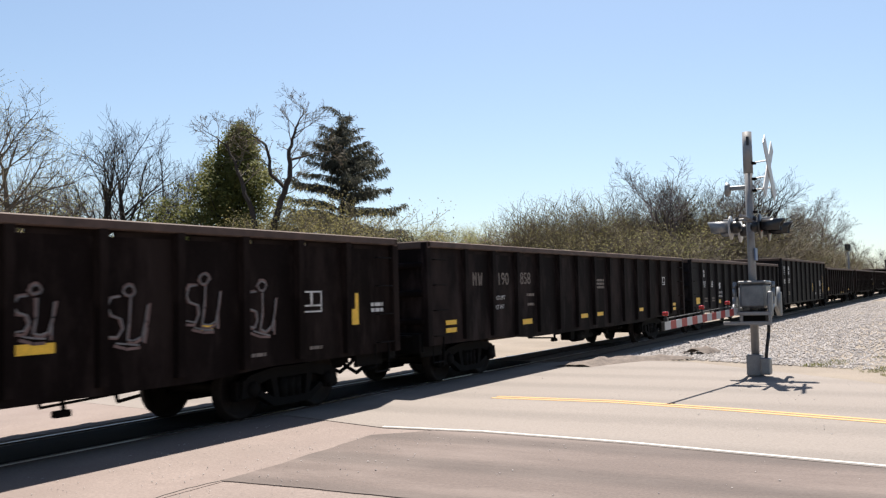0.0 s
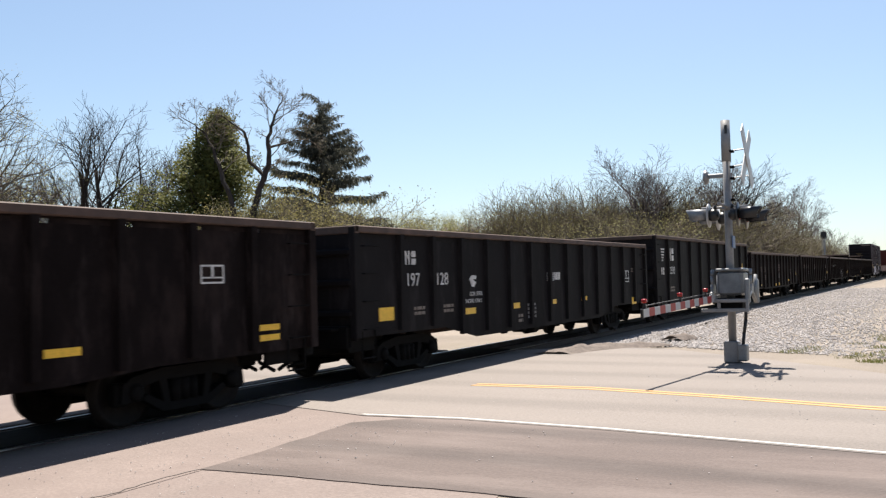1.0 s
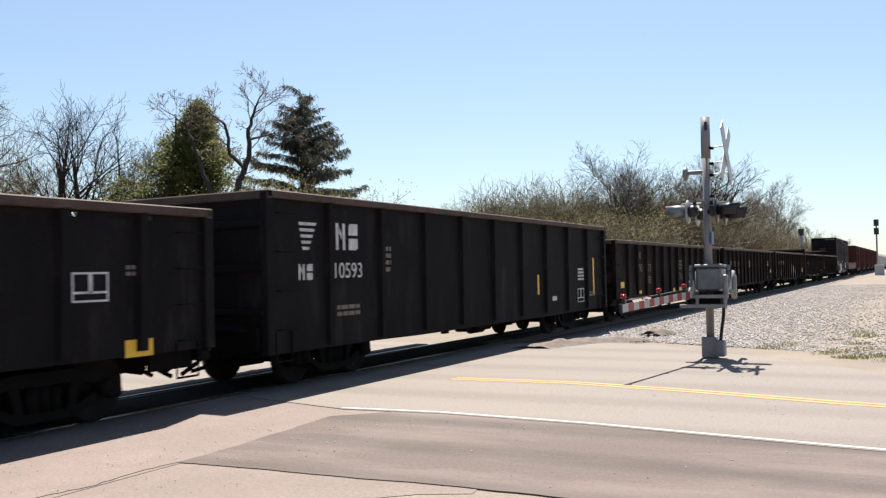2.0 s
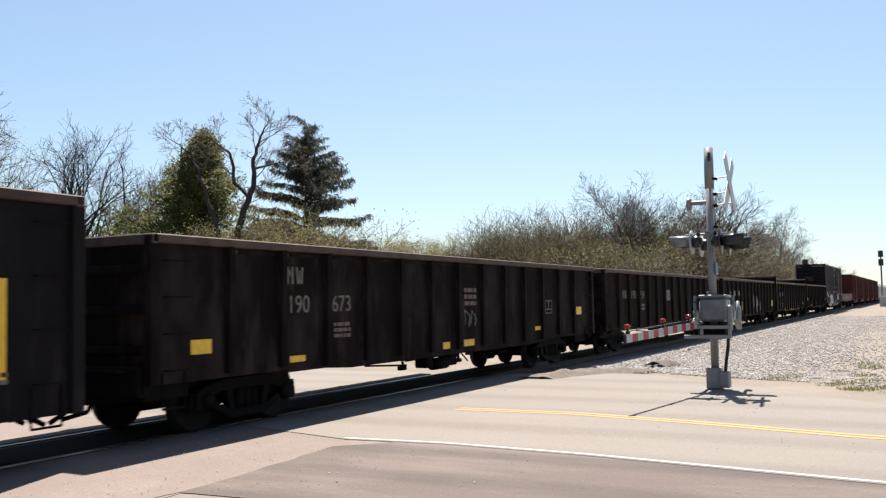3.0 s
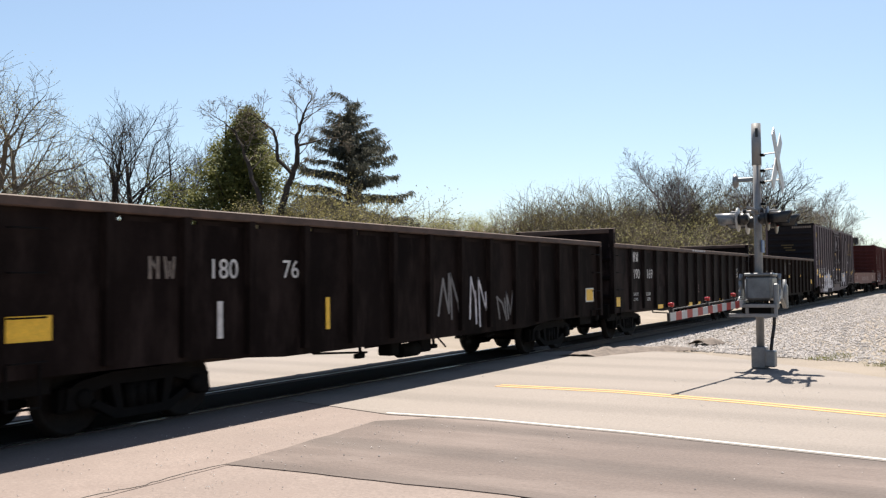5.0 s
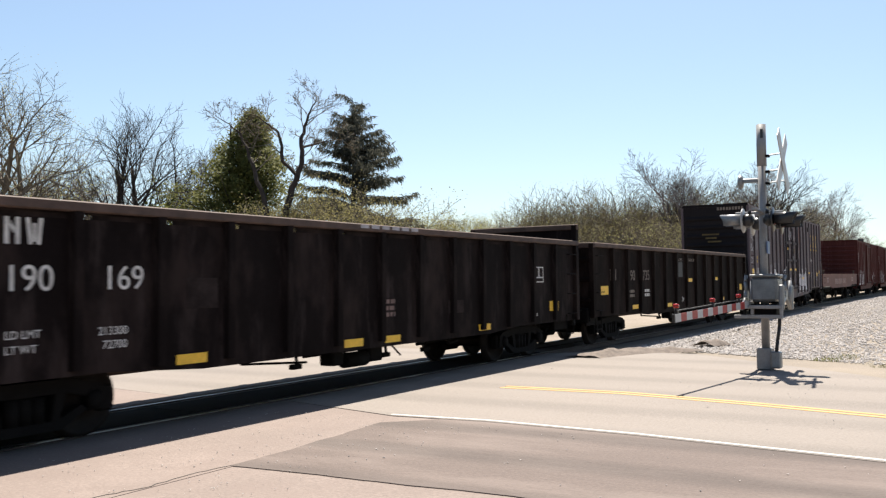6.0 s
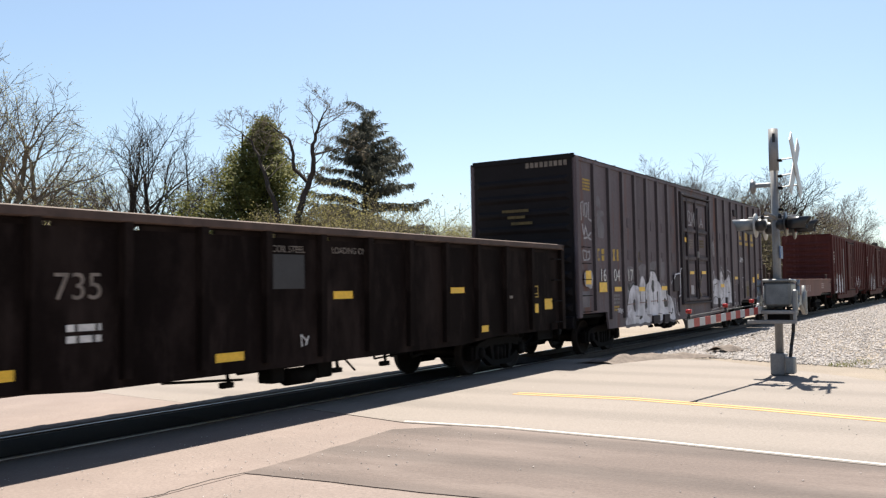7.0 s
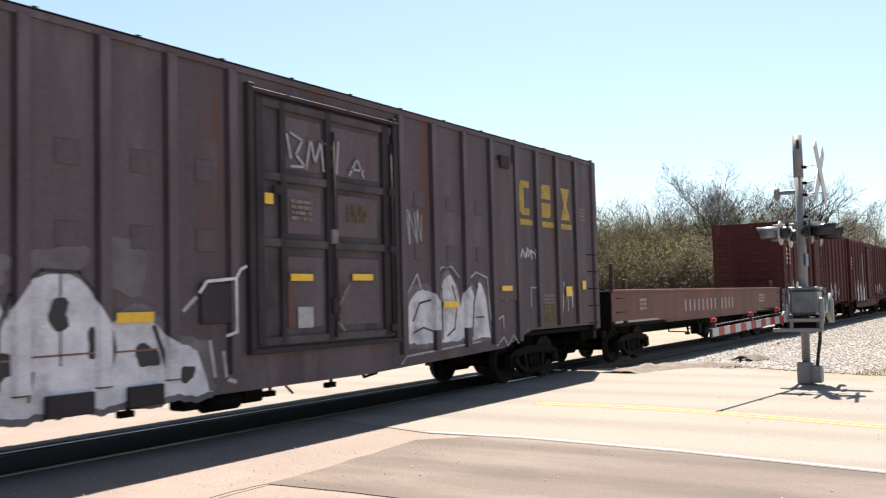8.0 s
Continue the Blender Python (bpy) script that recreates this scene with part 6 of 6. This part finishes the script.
def flakes_mesh(name, spots, size, per, material, rng, spread=0.25, drop=0.0):
    """Small leaf flakes strewn round the given points."""
    V, Fc = [], []
    for p, d in spots:
        for _ in range(per):
            c = p + Vector((rng.gauss(0, spread), rng.gauss(0, spread), rng.gauss(0, spread) - abs(rng.gauss(0, drop))))
            a = Vector((rng.gauss(0, 1), rng.gauss(0, 1), rng.gauss(0, 1))).normalized() * size * rng.uniform(0.5, 1.2)
            b = a.orthogonal().normalized() * size * rng.uniform(0.3, 0.7)
            k = len(V)
            V += [c - a, c + b, c + a, c - b]
            Fc.append((k, k + 1, k + 2, k + 3))
    me = bpy.data.meshes.new(name)
    me.from_pydata(V, [], Fc)
    me.materials.append(material)
    return me


def bare_tree(seed, height, bark=None, bud=None, per=2, size=0.035, forks=1, up=0.05, wob=0.10, rich=2, lean=(0, 0), spread=0.15, girth=1.0):
    """Meshes of a leafless spring tree, its foot at the origin: limbs and, where it buds, a haze of small leaves."""
    rng = random.Random(seed)
    segs, tips = [], []
    kids = [(1, 2, 2), (1, 2), (1, 2) if rich < 3 else (2, 2), (1, 2) if rich < 3 else (2, 3)]
    if girth > 1.2:
        kids[0] = (0, 1, 1)
    foot = Vector((0, 0, -0.3))
    if forks == 1:
        limb(segs, tips, rng, foot, Vector((*lean, 1)).normalized(), height, height * 0.018 * girth, 0, 4, kids, up, wob * 0.6)
    else:
        base = foot + Vector((*lean, 1)) * height * 0.16
        segs.append((foot, base, height * 0.022, height * 0.018))
        for k in range(forks):
            a = 6.28 * k / forks + rng.uniform(-0.4, 0.4)
            limb(segs, tips, rng, base, Vector((math.cos(a) * 0.42 + lean[0], math.sin(a) * 0.42 + lean[1], 1)).normalized(), height * 0.85, height * 0.017, 0, 3 + (rich > 2), kids, up, wob)
    k = height / max(q.z for _, q, _, _ in segs)
    segs = [(a * k, b * k, r0, r1) for a, b, r0, r1 in segs]
    tips = [(a * k, d) for a, d in tips]
    thick = [s for s in segs if s[2] > 0.055]
    fine = [s for s in segs if s[2] <= 0.055]
    return tubes_mesh("trunk", thick, bark or BARK), flakes_mesh("crown", tips, size, per, bud, rng, spread) if bud else None, tubes_mesh("twig_work", fine, bark or BARK)


def plant(name, meshes, x, y, rz, s, label, category="tree", group="trees beyond the track", sz=None):
    t = thing(name, label, category, group, at=pose(x, y, lie(x) - 0.1, 0, 0, rz) @ Matrix.Diagonal((s, s, sz or s, 1)))
    part("trunk", meshes[0], None, t)
    if meshes[1]:
        part("crown", meshes[1], None, t)
    if len(meshes) > 2:
        part("twig_work", meshes[2], None, t)
    return t


def sprays_mesh(name, spots, length, width, per, material, rng, spread):
    """Hanging needle sprays: slim leaf-shaped blades that droop from the bough."""
    V, Fc = [], []
    for p, d in spots:
        for _ in range(per):
            c = p + Vector((rng.gauss(0, spread), rng.gauss(0, spread), rng.gauss(0, spread * 0.5)))
            a = (Vector((rng.gauss(0, 0.5), rng.gauss(0, 0.5), -1.0 + rng.gauss(0, 0.45))) + d * 0.7).normalized() * length * rng.uniform(0.5, 1.3)
            b = a.orthogonal().normalized()
            b.rotate(Matrix.Rotation(rng.uniform(0, 6.28), 3, a.normalized()))
            b = b * width * rng.uniform(0.6, 1.2)
            k = len(V)
            V += [c, c + a * 0.4 + b, c + a, c + a * 0.4 - b]
            Fc.append((k, k + 1, k + 2, k + 3))
    me = bpy.data.meshes.new(name)
    me.from_pydata(V, [], Fc)
    me.materials.append(material)
    return me


def spruce(seed, height, half):
    """An old spruce: sparse whorls of long boughs that sag and turn up at the tip, hung with needle sprays, sky between them."""
    rng = random.Random(seed)
    segs = [(Vector((0, 0, -0.3)), Vector((0, 0, height * 0.5)), 0.22, 0.14), (Vector((0, 0, height * 0.5)), Vector((0, 0, height)), 0.14, 0.02)]
    spots = []
    z = height * 0.10
    while z < height * 0.97:
        u = 1 - z / height
        ln = 0.45 + half * min(1.0, u * 1.25) ** 0.75
        turn = rng.uniform(0, 6.28)
        for k in range(8):
            a = turn + k * 0.785 + rng.uniform(-0.35, 0.35)
            l2 = ln * rng.choice((0.55, 0.8, 0.95, 1.0, 1.15))
            p = Vector((0, 0, z + rng.uniform(-0.7, 0.7)))
            d = Vector((math.cos(a), math.sin(a), 0.25 + 0.8 * (1 - u) ** 2)).normalized()
            n = max(4, int(l2 / 0.28))
            for i in range(n):
                f = i / n
                q = p + d * l2 / n
                segs.append((p, q, 0.04 * (1 - f) + 0.01, 0.04 * (1 - f) + 0.007))
                d = (d + Vector((0, 0, (-0.95 if f < 0.55 else 1.1) / n))).normalized()
                for _ in range(4 if f > 0.12 else 1):
                    side = Vector((-math.sin(a), math.cos(a), 0)) * rng.gauss(0, 0.05 + 0.32 * f * (1.2 - f) * min(1.5, l2))
                    spots.append((p.lerp(q, rng.random()) + side, d))
                p = q
        z += height * rng.uniform(0.036, 0.056)
    for k in range(26):
        spots.append((Vector((rng.gauss(0, 0.1), rng.gauss(0, 0.1), height * rng.uniform(0.93, 1.0))), Vector((0, 0, 1))))
    return tubes_mesh("limbs", segs, BARK), sprays_mesh("needles", spots, 0.40, 0.034, 8, NEEDLE, rng, 0.10)


def crooked_tree(seed, stems, side=2, dark=0.07):
    """A tree from a few bent main stems, each (x, z, radius) from foot to tip; side limbs and fine twigs grow from them."""
    rng = random.Random(seed)
    segs, tips = [], []
    kids = [(1, 2), (1, 2), (1, 2, 2), (2, 2)]
    for pts in stems:
        y = 0.0
        path = []
        for (x0, z0, r0), (x1, z1, r1) in zip(pts, pts[1:]):
            for k in range(4):
                f = k / 4
                y += rng.gauss(0, 0.05)
                path.append((Vector((x0 + (x1 - x0) * f + rng.gauss(0, 0.035), y, z0 + (z1 - z0) * f)), r0 + (r1 - r0) * f))
        path.append((Vector((pts[-1][0], y, pts[-1][1])), pts[-1][2]))
        for i, ((p, r0), (q, r1)) in enumerate(zip(path, path[1:])):
            segs.append((p, q, r0, r1))
            f = i / len(path)
            if q.z > 5.2 and f > 0.3:
                for _ in range(side if f > 0.6 and i % 2 else 1):
                    d = (q - p).normalized()
                    u = d.orthogonal().normalized()
                    u.rotate(Matrix.Rotation(rng.uniform(0, 6.28), 3, d))
                    limb(segs, tips, rng, q, (d * 0.65 + u).normalized(), rng.uniform(0.8, 1.9) * (1.15 - 0.55 * f), min(0.035, r1 * 0.5), 2, 4, kids, 0.05, 0.16)
    thick = [g for g in segs if g[2] > 0.03]
    fine = [g for g in segs if g[2] <= 0.03]
    return tubes_mesh("trunk", thick, BARK), flakes_mesh("crown", tips, 0.02, 1, BUD_T, rng, 0.1), tubes_mesh("twig_work", fine, BARK_T, 0.008)


def broom(seed, height, half, stems=46):
    """A rounded thicket tree: many slim stems that fan up from the ground into a dome of fine twigs."""
    rng = random.Random(seed)
    segs, tips = [], []
    for k in range(stems):
        a, t = rng.uniform(0, 6.28), math.sqrt(rng.random())
        p = Vector((0.35 * half * t * math.cos(a), 0.35 * half * t * math.sin(a), -0.2))
        d = Vector((0.55 * t * half / height * 2 * math.cos(a), 0.55 * t * half / height * 2 * math.sin(a), 1)).normalized()
        limb(segs, tips, rng, p, d, height * (1.0 - 0.25 * t * t) * rng.uniform(0.85, 1.0), 0.055, 1, 3, [(1, ), (1, 2), (1, 2)], 0.015, 0.075)
    k = height / max(q.z for _, q, _, _ in segs)
    segs = [(a * k, b * k, r0, r1) for a, b, r0, r1 in segs]
    return tubes_mesh("trunk", [g for g in segs if g[2] > 0.03], BARK_T, 0.012), flakes_mesh("crown", [(a * k, d) for a, d in tips], 0.036, 4, BUD_O, rng, 0.18), tubes_mesh("twig_work", [g for g in segs if g[2] <= 0.03], BARK_T, 0.011)


def cedar(seed, height, half):
    """A dense, upright, broad-based evergreen with an uneven outline of plumes."""
    rng = random.Random(seed)
    segs = [(Vector((0, 0, -0.3)), Vector((0, 0, height * 0.93)), 0.2, 0.03)]
    spots = []
    for i in range(420):
        u = rng.random() ** 0.9
        a = rng.uniform(0, 6.28)
        prof = (1 - u ** 1.05) * min(1.0, 0.80 + u * 1.4) + 0.04
        r = half * prof * (1 + 0.22 * math.sin(2 * a + 4 * u) + 0.18 * math.sin(5 * a + 9 * u)) * rng.uniform(0.35, 1.12)
        z = height * (0.05 + 0.88 * u)
        lean = Vector((1.5 * u - 0.6, 0, 0))
        p, q = Vector((r * 0.3 * math.cos(a), r * 0.3 * math.sin(a), max(0, z - 0.7))), Vector((r * math.cos(a), r * math.sin(a), z + rng.uniform(0.1, 0.9)))
        p, q = p + lean, q + lean
        segs.append((p, q, 0.03, 0.008))
        for k in range(16):
            f = rng.uniform(0.35, 1.0)
            w = 0.34 * (1.15 - f)
            spots.append((p.lerp(q, f) + Vector((rng.gauss(0, w), rng.gauss(0, w), rng.gauss(0, w))), q - p))
    return tubes_mesh("limbs", segs, BARK), flakes_mesh("sprays", spots, 0.075, 9, CEDAR, rng, 0.12)


def shrub(seed, height, half, bark, bud, per=3, stems=16, size=0.04):
    """A many-stemmed thicket bush with a haze of buds."""
    rng = random.Random(seed)
    segs, tips = [], []
    for k in range(stems):
        a, d = rng.uniform(0, 6.28), half * 0.5 * rng.random()
        p = Vector((d * math.cos(a), d * math.sin(a), -0.2))
        out = Vector((math.cos(a) * rng.uniform(0, 0.5), math.sin(a) * rng.uniform(0, 0.5), 1)).normalized()
        limb(segs, tips, rng, p, out, height * rng.uniform(0.6, 1.0), 0.03, 1, 3, [(1, ), (1, 2), (2, 2)], 0.03, 0.13)
    k = height / max(q.z for _, q, _, _ in segs)
    segs = [(a * k, b * k, r0, r1) for a, b, r0, r1 in segs]
    tips = [(a * k, d) for a, d in tips]
    return tubes_mesh("stems", segs, bark), flakes_mesh("buds", tips, size, per, bud, rng, 0.16) if bud else None


def build_trees():
    def at(angle, dist):
        a = math.radians(angle)
        return dist * math.cos(a), dist * math.sin(a)

    def put(name, meshes, base_h, angle, slope, dist, label, rz=0, wide=1.0, **kw):
        """slope: how high the top stands over the eye, for each metre of distance."""
        dist = max(dist, 18.0 / math.sin(math.radians(angle)))      # clear of the track
        x, y = at(angle, dist)
        h = EYE[2] + slope * dist - lie(x) + 0.1
        s = h / base_h
        return plant(name, meshes, x, y, rz, s * wide, label, sz=s, **kw)
    b1 = bare_tree(21, 10, BARK_P, BUD_T, 1, 0.03, forks=1, up=0.03)
    b2 = bare_tree(22, 10, BARK, None, forks=3, up=0.06, wob=0.09)
    b3 = bare_tree(23, 10, BARK_P, None, forks=1, up=0.06, rich=2)
    b4 = bare_tree(24, 10, BARK_T, BUD, 3, 0.032, forks=3, up=0.02, spread=0.2)
    b4f = bare_tree(27, 10, BARK_T, BUD, 5, 0.05, forks=4, up=0.02, spread=0.3)
    b5 = bare_tree(25, 10, BARK_T, BUD_T, 1, 0.03, forks=4, up=0.03, rich=2, spread=0.2)
    dome = broom(35, 8, 4.2)
    dome2 = broom(37, 8, 4.0, 34)
    s1 = shrub(31, 5, 2.5, BARK_T, BUD_T)
    s2 = shrub(32, 5, 2.5, BARK_T, BUD)
    s3 = shrub(33, 5, 2.5, BARK_P, None)
    s5 = shrub(36, 5, 2.6, BARK_T, BUD_O, per=7, stems=26, size=0.032)
    s4 = shrub(34, 5, 2.5, BARK_P, PINK)
    put("spruce_tree", spruce(41, 12, 5.6), 12, 36.9, 0.223, 50, "tall dark green spruce with drooping ragged boughs", wide=0.78)
    put("cedar_tree", cedar(42, 9.5, 5.0), 9.5, 44.6, 0.212, 47, "dense olive-green upright cedar", rz=-46, wide=1.15)
    lean = crooked_tree(43, (((0.0, -0.3, 0.22), (0.0, 4.45, 0.18), (0.6, 6.5, 0.15), (0.98, 7.56, 0.125), (0.96, 8.86, 0.09), (1.3, 9.9, 0.055), (1.63, 10.8, 0.02)),
                            ((-0.1, 3.2, 0.17), (-0.78, 6.0, 0.12), (-1.3, 7.56, 0.09), (-1.8, 9.0, 0.045), (-3.0, 9.8, 0.015)),
                            ((0.78, 7.05, 0.10), (0.13, 7.7, 0.09), (-0.13, 9.1, 0.06), (-1.2, 9.85, 0.02)),
                            ((0.98, 8.4, 0.06), (1.94, 8.73, 0.045), (2.85, 8.86, 0.015))))
    x, y = at(41.5, 41)
    plant("bare_tree", lean, x, y, -48.5, 0.97, "tall leafless tree with a dark leaning forked trunk")
    put("bare_tree", b2, 10, 50.7, 0.217, 50, "dark bare tree with a forked crown", rz=160)
    put("bare_tree", b3, 10, 47.4, 0.185, 52, "slim bare tree with purplish twigs", rz=10, wide=0.6)
    put("bare_tree", b3, 10, 46.6, 0.178, 53, "slim bare tree with purplish twigs", rz=80, wide=0.55)
    put("bare_tree", b4, 10, 57.5, 0.245, 44, "tree with opening pale green buds", rz=200)
    put("bare_tree", b4, 10, 60.5, 0.27, 44, "tree with opening pale green buds", rz=20)
    put("bare_tree", b4, 10, 55.6, 0.16, 48, "tree with opening pale green buds", rz=300)
    rng = random.Random(8)
    for k in range(8):
        put("bare_tree", b3, 10, 50.4 + 1.3 * k + rng.uniform(-0.4, 0.4), rng.uniform(0.11, 0.165), rng.uniform(60, 74), "bare woodland tree with purplish grey twigs", rz=rng.uniform(0, 360), wide=1.2)
    for ang, sl, d, m in ((39.2, 0.130, 43, s5), (38.0, 0.148, 43, s5), (37.0, 0.138, 43, s5), (40.6, 0.118, 42, s5), (39.8, 0.125, 42, s5), (36.2, 0.115, 44, s2), (43.4, 0.118, 42, s5), (42.5, 0.105, 42, s1),
                          (52.5, 0.12, 46, s3), (55, 0.12, 46, s2), (57.5, 0.12, 46, s2), (60, 0.12, 46, s1), (48.0, 0.062, 50, s3), (33.8, 0.080, 46, s1)):
        put("shrub", m, 5, ang, sl, d, "tangled spring shrub with tan and green buds", rz=ang * 40, wide=1.15, category="shrub")
    # far line of pale budding trees
    for k in range(11):
        ang = 25.6 + k * 0.92
        put("far_tree", b4f, 10, ang, rng.uniform(0.086, 0.112), rng.uniform(118, 135), "distant pale yellow-green budding tree", rz=rng.uniform(0, 360), wide=0.95)
    put("shrub", s4, 5, 26.2, 0.085, 88, "pink blossoming spring shrub at the wood edge", category="shrub", wide=1.2)
    put("shrub", s4, 5, 25.6, 0.078, 90, "pink blossoming spring shrub at the wood edge", category="shrub", wide=1.2)
    # the wood along the track
    for k in range(18):
        ang = 19.3 - 0.83 * k
        put("thicket_tree", dome2, 8, ang, (0.122 if k < 9 else 0.122 - 0.0085 * (k - 9)) * rng.uniform(0.9, 1.05), 76 + max(0, k - 9) ** 2 * 1.1, "brown thicket tree of fine spring twigs", rz=ang * 57, wide=1.1)
    for ang, sl, d in ((25.3, 0.112, 76), (24.2, 0.126, 72), (23.5, 0.131, 72), (22.8, 0.138, 70), (22.2, 0.132, 71), (21.6, 0.137, 71), (20.5, 0.130, 72)):
        put("thicket_tree", dome, 8, ang, sl, d, "rounded thicket of fanning tan stems and spring twigs", rz=ang * 131, wide=1.0)
    for ang, sl, d, m in ((19.4, 0.125, 74, b5), (18.6, 0.148, 76, b3), (17.2, 0.156, 74, b2), (15.8, 0.170, 72, b3), (14.6, 0.150, 76, b1), (13.3, 0.152, 78, b3), (12.2, 0.157, 82, b2), (11.0, 0.138, 88, b1),
                          (10.2, 0.126, 92, b3), (9.5, 0.120, 96, b3), (8.7, 0.112, 98, b1), (7.8, 0.121, 104, b3), (6.9, 0.100, 122, b3), (6.2, 0.086, 134, b3), (5.5, 0.074, 150, b3), (4.7, 0.062, 170, b3),
                          (4.1, 0.055, 200, b3), (3.5, 0.05, 230, b5)):
        put("bare_tree", m, 10, ang, sl, d, "leafless spring tree in the wood beside the railway", rz=ang * 77, wide=1.1)
    for k in range(26):
        ang = 25.0 - 0.76 * k
        sl = max(0.055, 0.098 - 0.00028 * (k - 9) ** 2) * rng.uniform(0.88, 1.08)
        d = 66 + max(0, k - 14) ** 2 * 0.55
        m = (s1, s3, s2, s1, s3)[k % 5]
        put("shrub", m, 5, ang, sl, d, "thicket of spring undergrowth beside the railway", rz=ang * 91, wide=1.35, category="shrub")


def build_far_signal():
    x, y = 130.0, 13.8
    sg = thing("railway_signal", "far railway signal post with a ladder and dark signal head", "railway signal", at=pose(x, y, lie(x)))
    part("mast", tube(nb(), (0, 0, 0), (0, 0, 6.2), 0.1, n=8), GALV, sg)
    bm = nb()
    for k in range(17):
        tube(bm, (-0.3, -0.2, 0.4 + 0.32 * k), (-0.3, 0.2, 0.4 + 0.32 * k), 0.03, n=5)
    for s in (-0.2, 0.2):
        tube(bm, (-0.3, s, 0.2), (-0.3, s, 6.0), 0.03, n=5)
    part("ladder", bm, GALV, sg)
    part("signal_head", box(nb(), -0.2, 0.15, -0.35, 0.35, 5.7, 6.7, 0.05), LAMPBLK, sg)
    sx = 150.0
    s2 = thing("railway_signal", "tall railway signal post with two heads and a pale cabinet", "railway signal", at=pose(sx, 5.3, lie(sx)))
    part("mast", tube(nb(), (0, 0, 0), (0, 0, 8.2), 0.12, n=8), GALV, s2)
    for z in (6.6, 7.9):
        part("signal_head", box(nb(), -0.2, 0.15, -0.35, 0.35, z - 0.5, z + 0.5, 0.05), LAMPBLK, s2)
    part("cabinet", box(nb(), -0.5, 0.5, -0.9, 0.4, -0.1, 1.5, 0.03), SIGNW, s2, "pale metal equipment cabinet")


build_ground()
build_roads()
build_signal()
mark_cars(*build_train())
build_trees()
build_far_signal()
build_heaps()
build_gravel()
build_grit()
build_grass()
build_track()


def motions():
    for car, x0 in CARS:
        walk(car, [(t, pose(x0 - SPEED * t, YC, GRADE * (x0 - SPEED * t), 0, TILT, 0)) for t in range(9)])
    # the wheels roll: one row for each picture, under a quarter turn apart
    step = -math.degrees(SPEED / FPS / 0.457)
    for ws, dx in SPIN:
        walk(ws, [(k / FPS, pose(dx, 0, 0.457) @ Matrix.Rotation(math.radians(step * k), 4, "Y")) for k in range(8 * FPS + 1)])


motions()
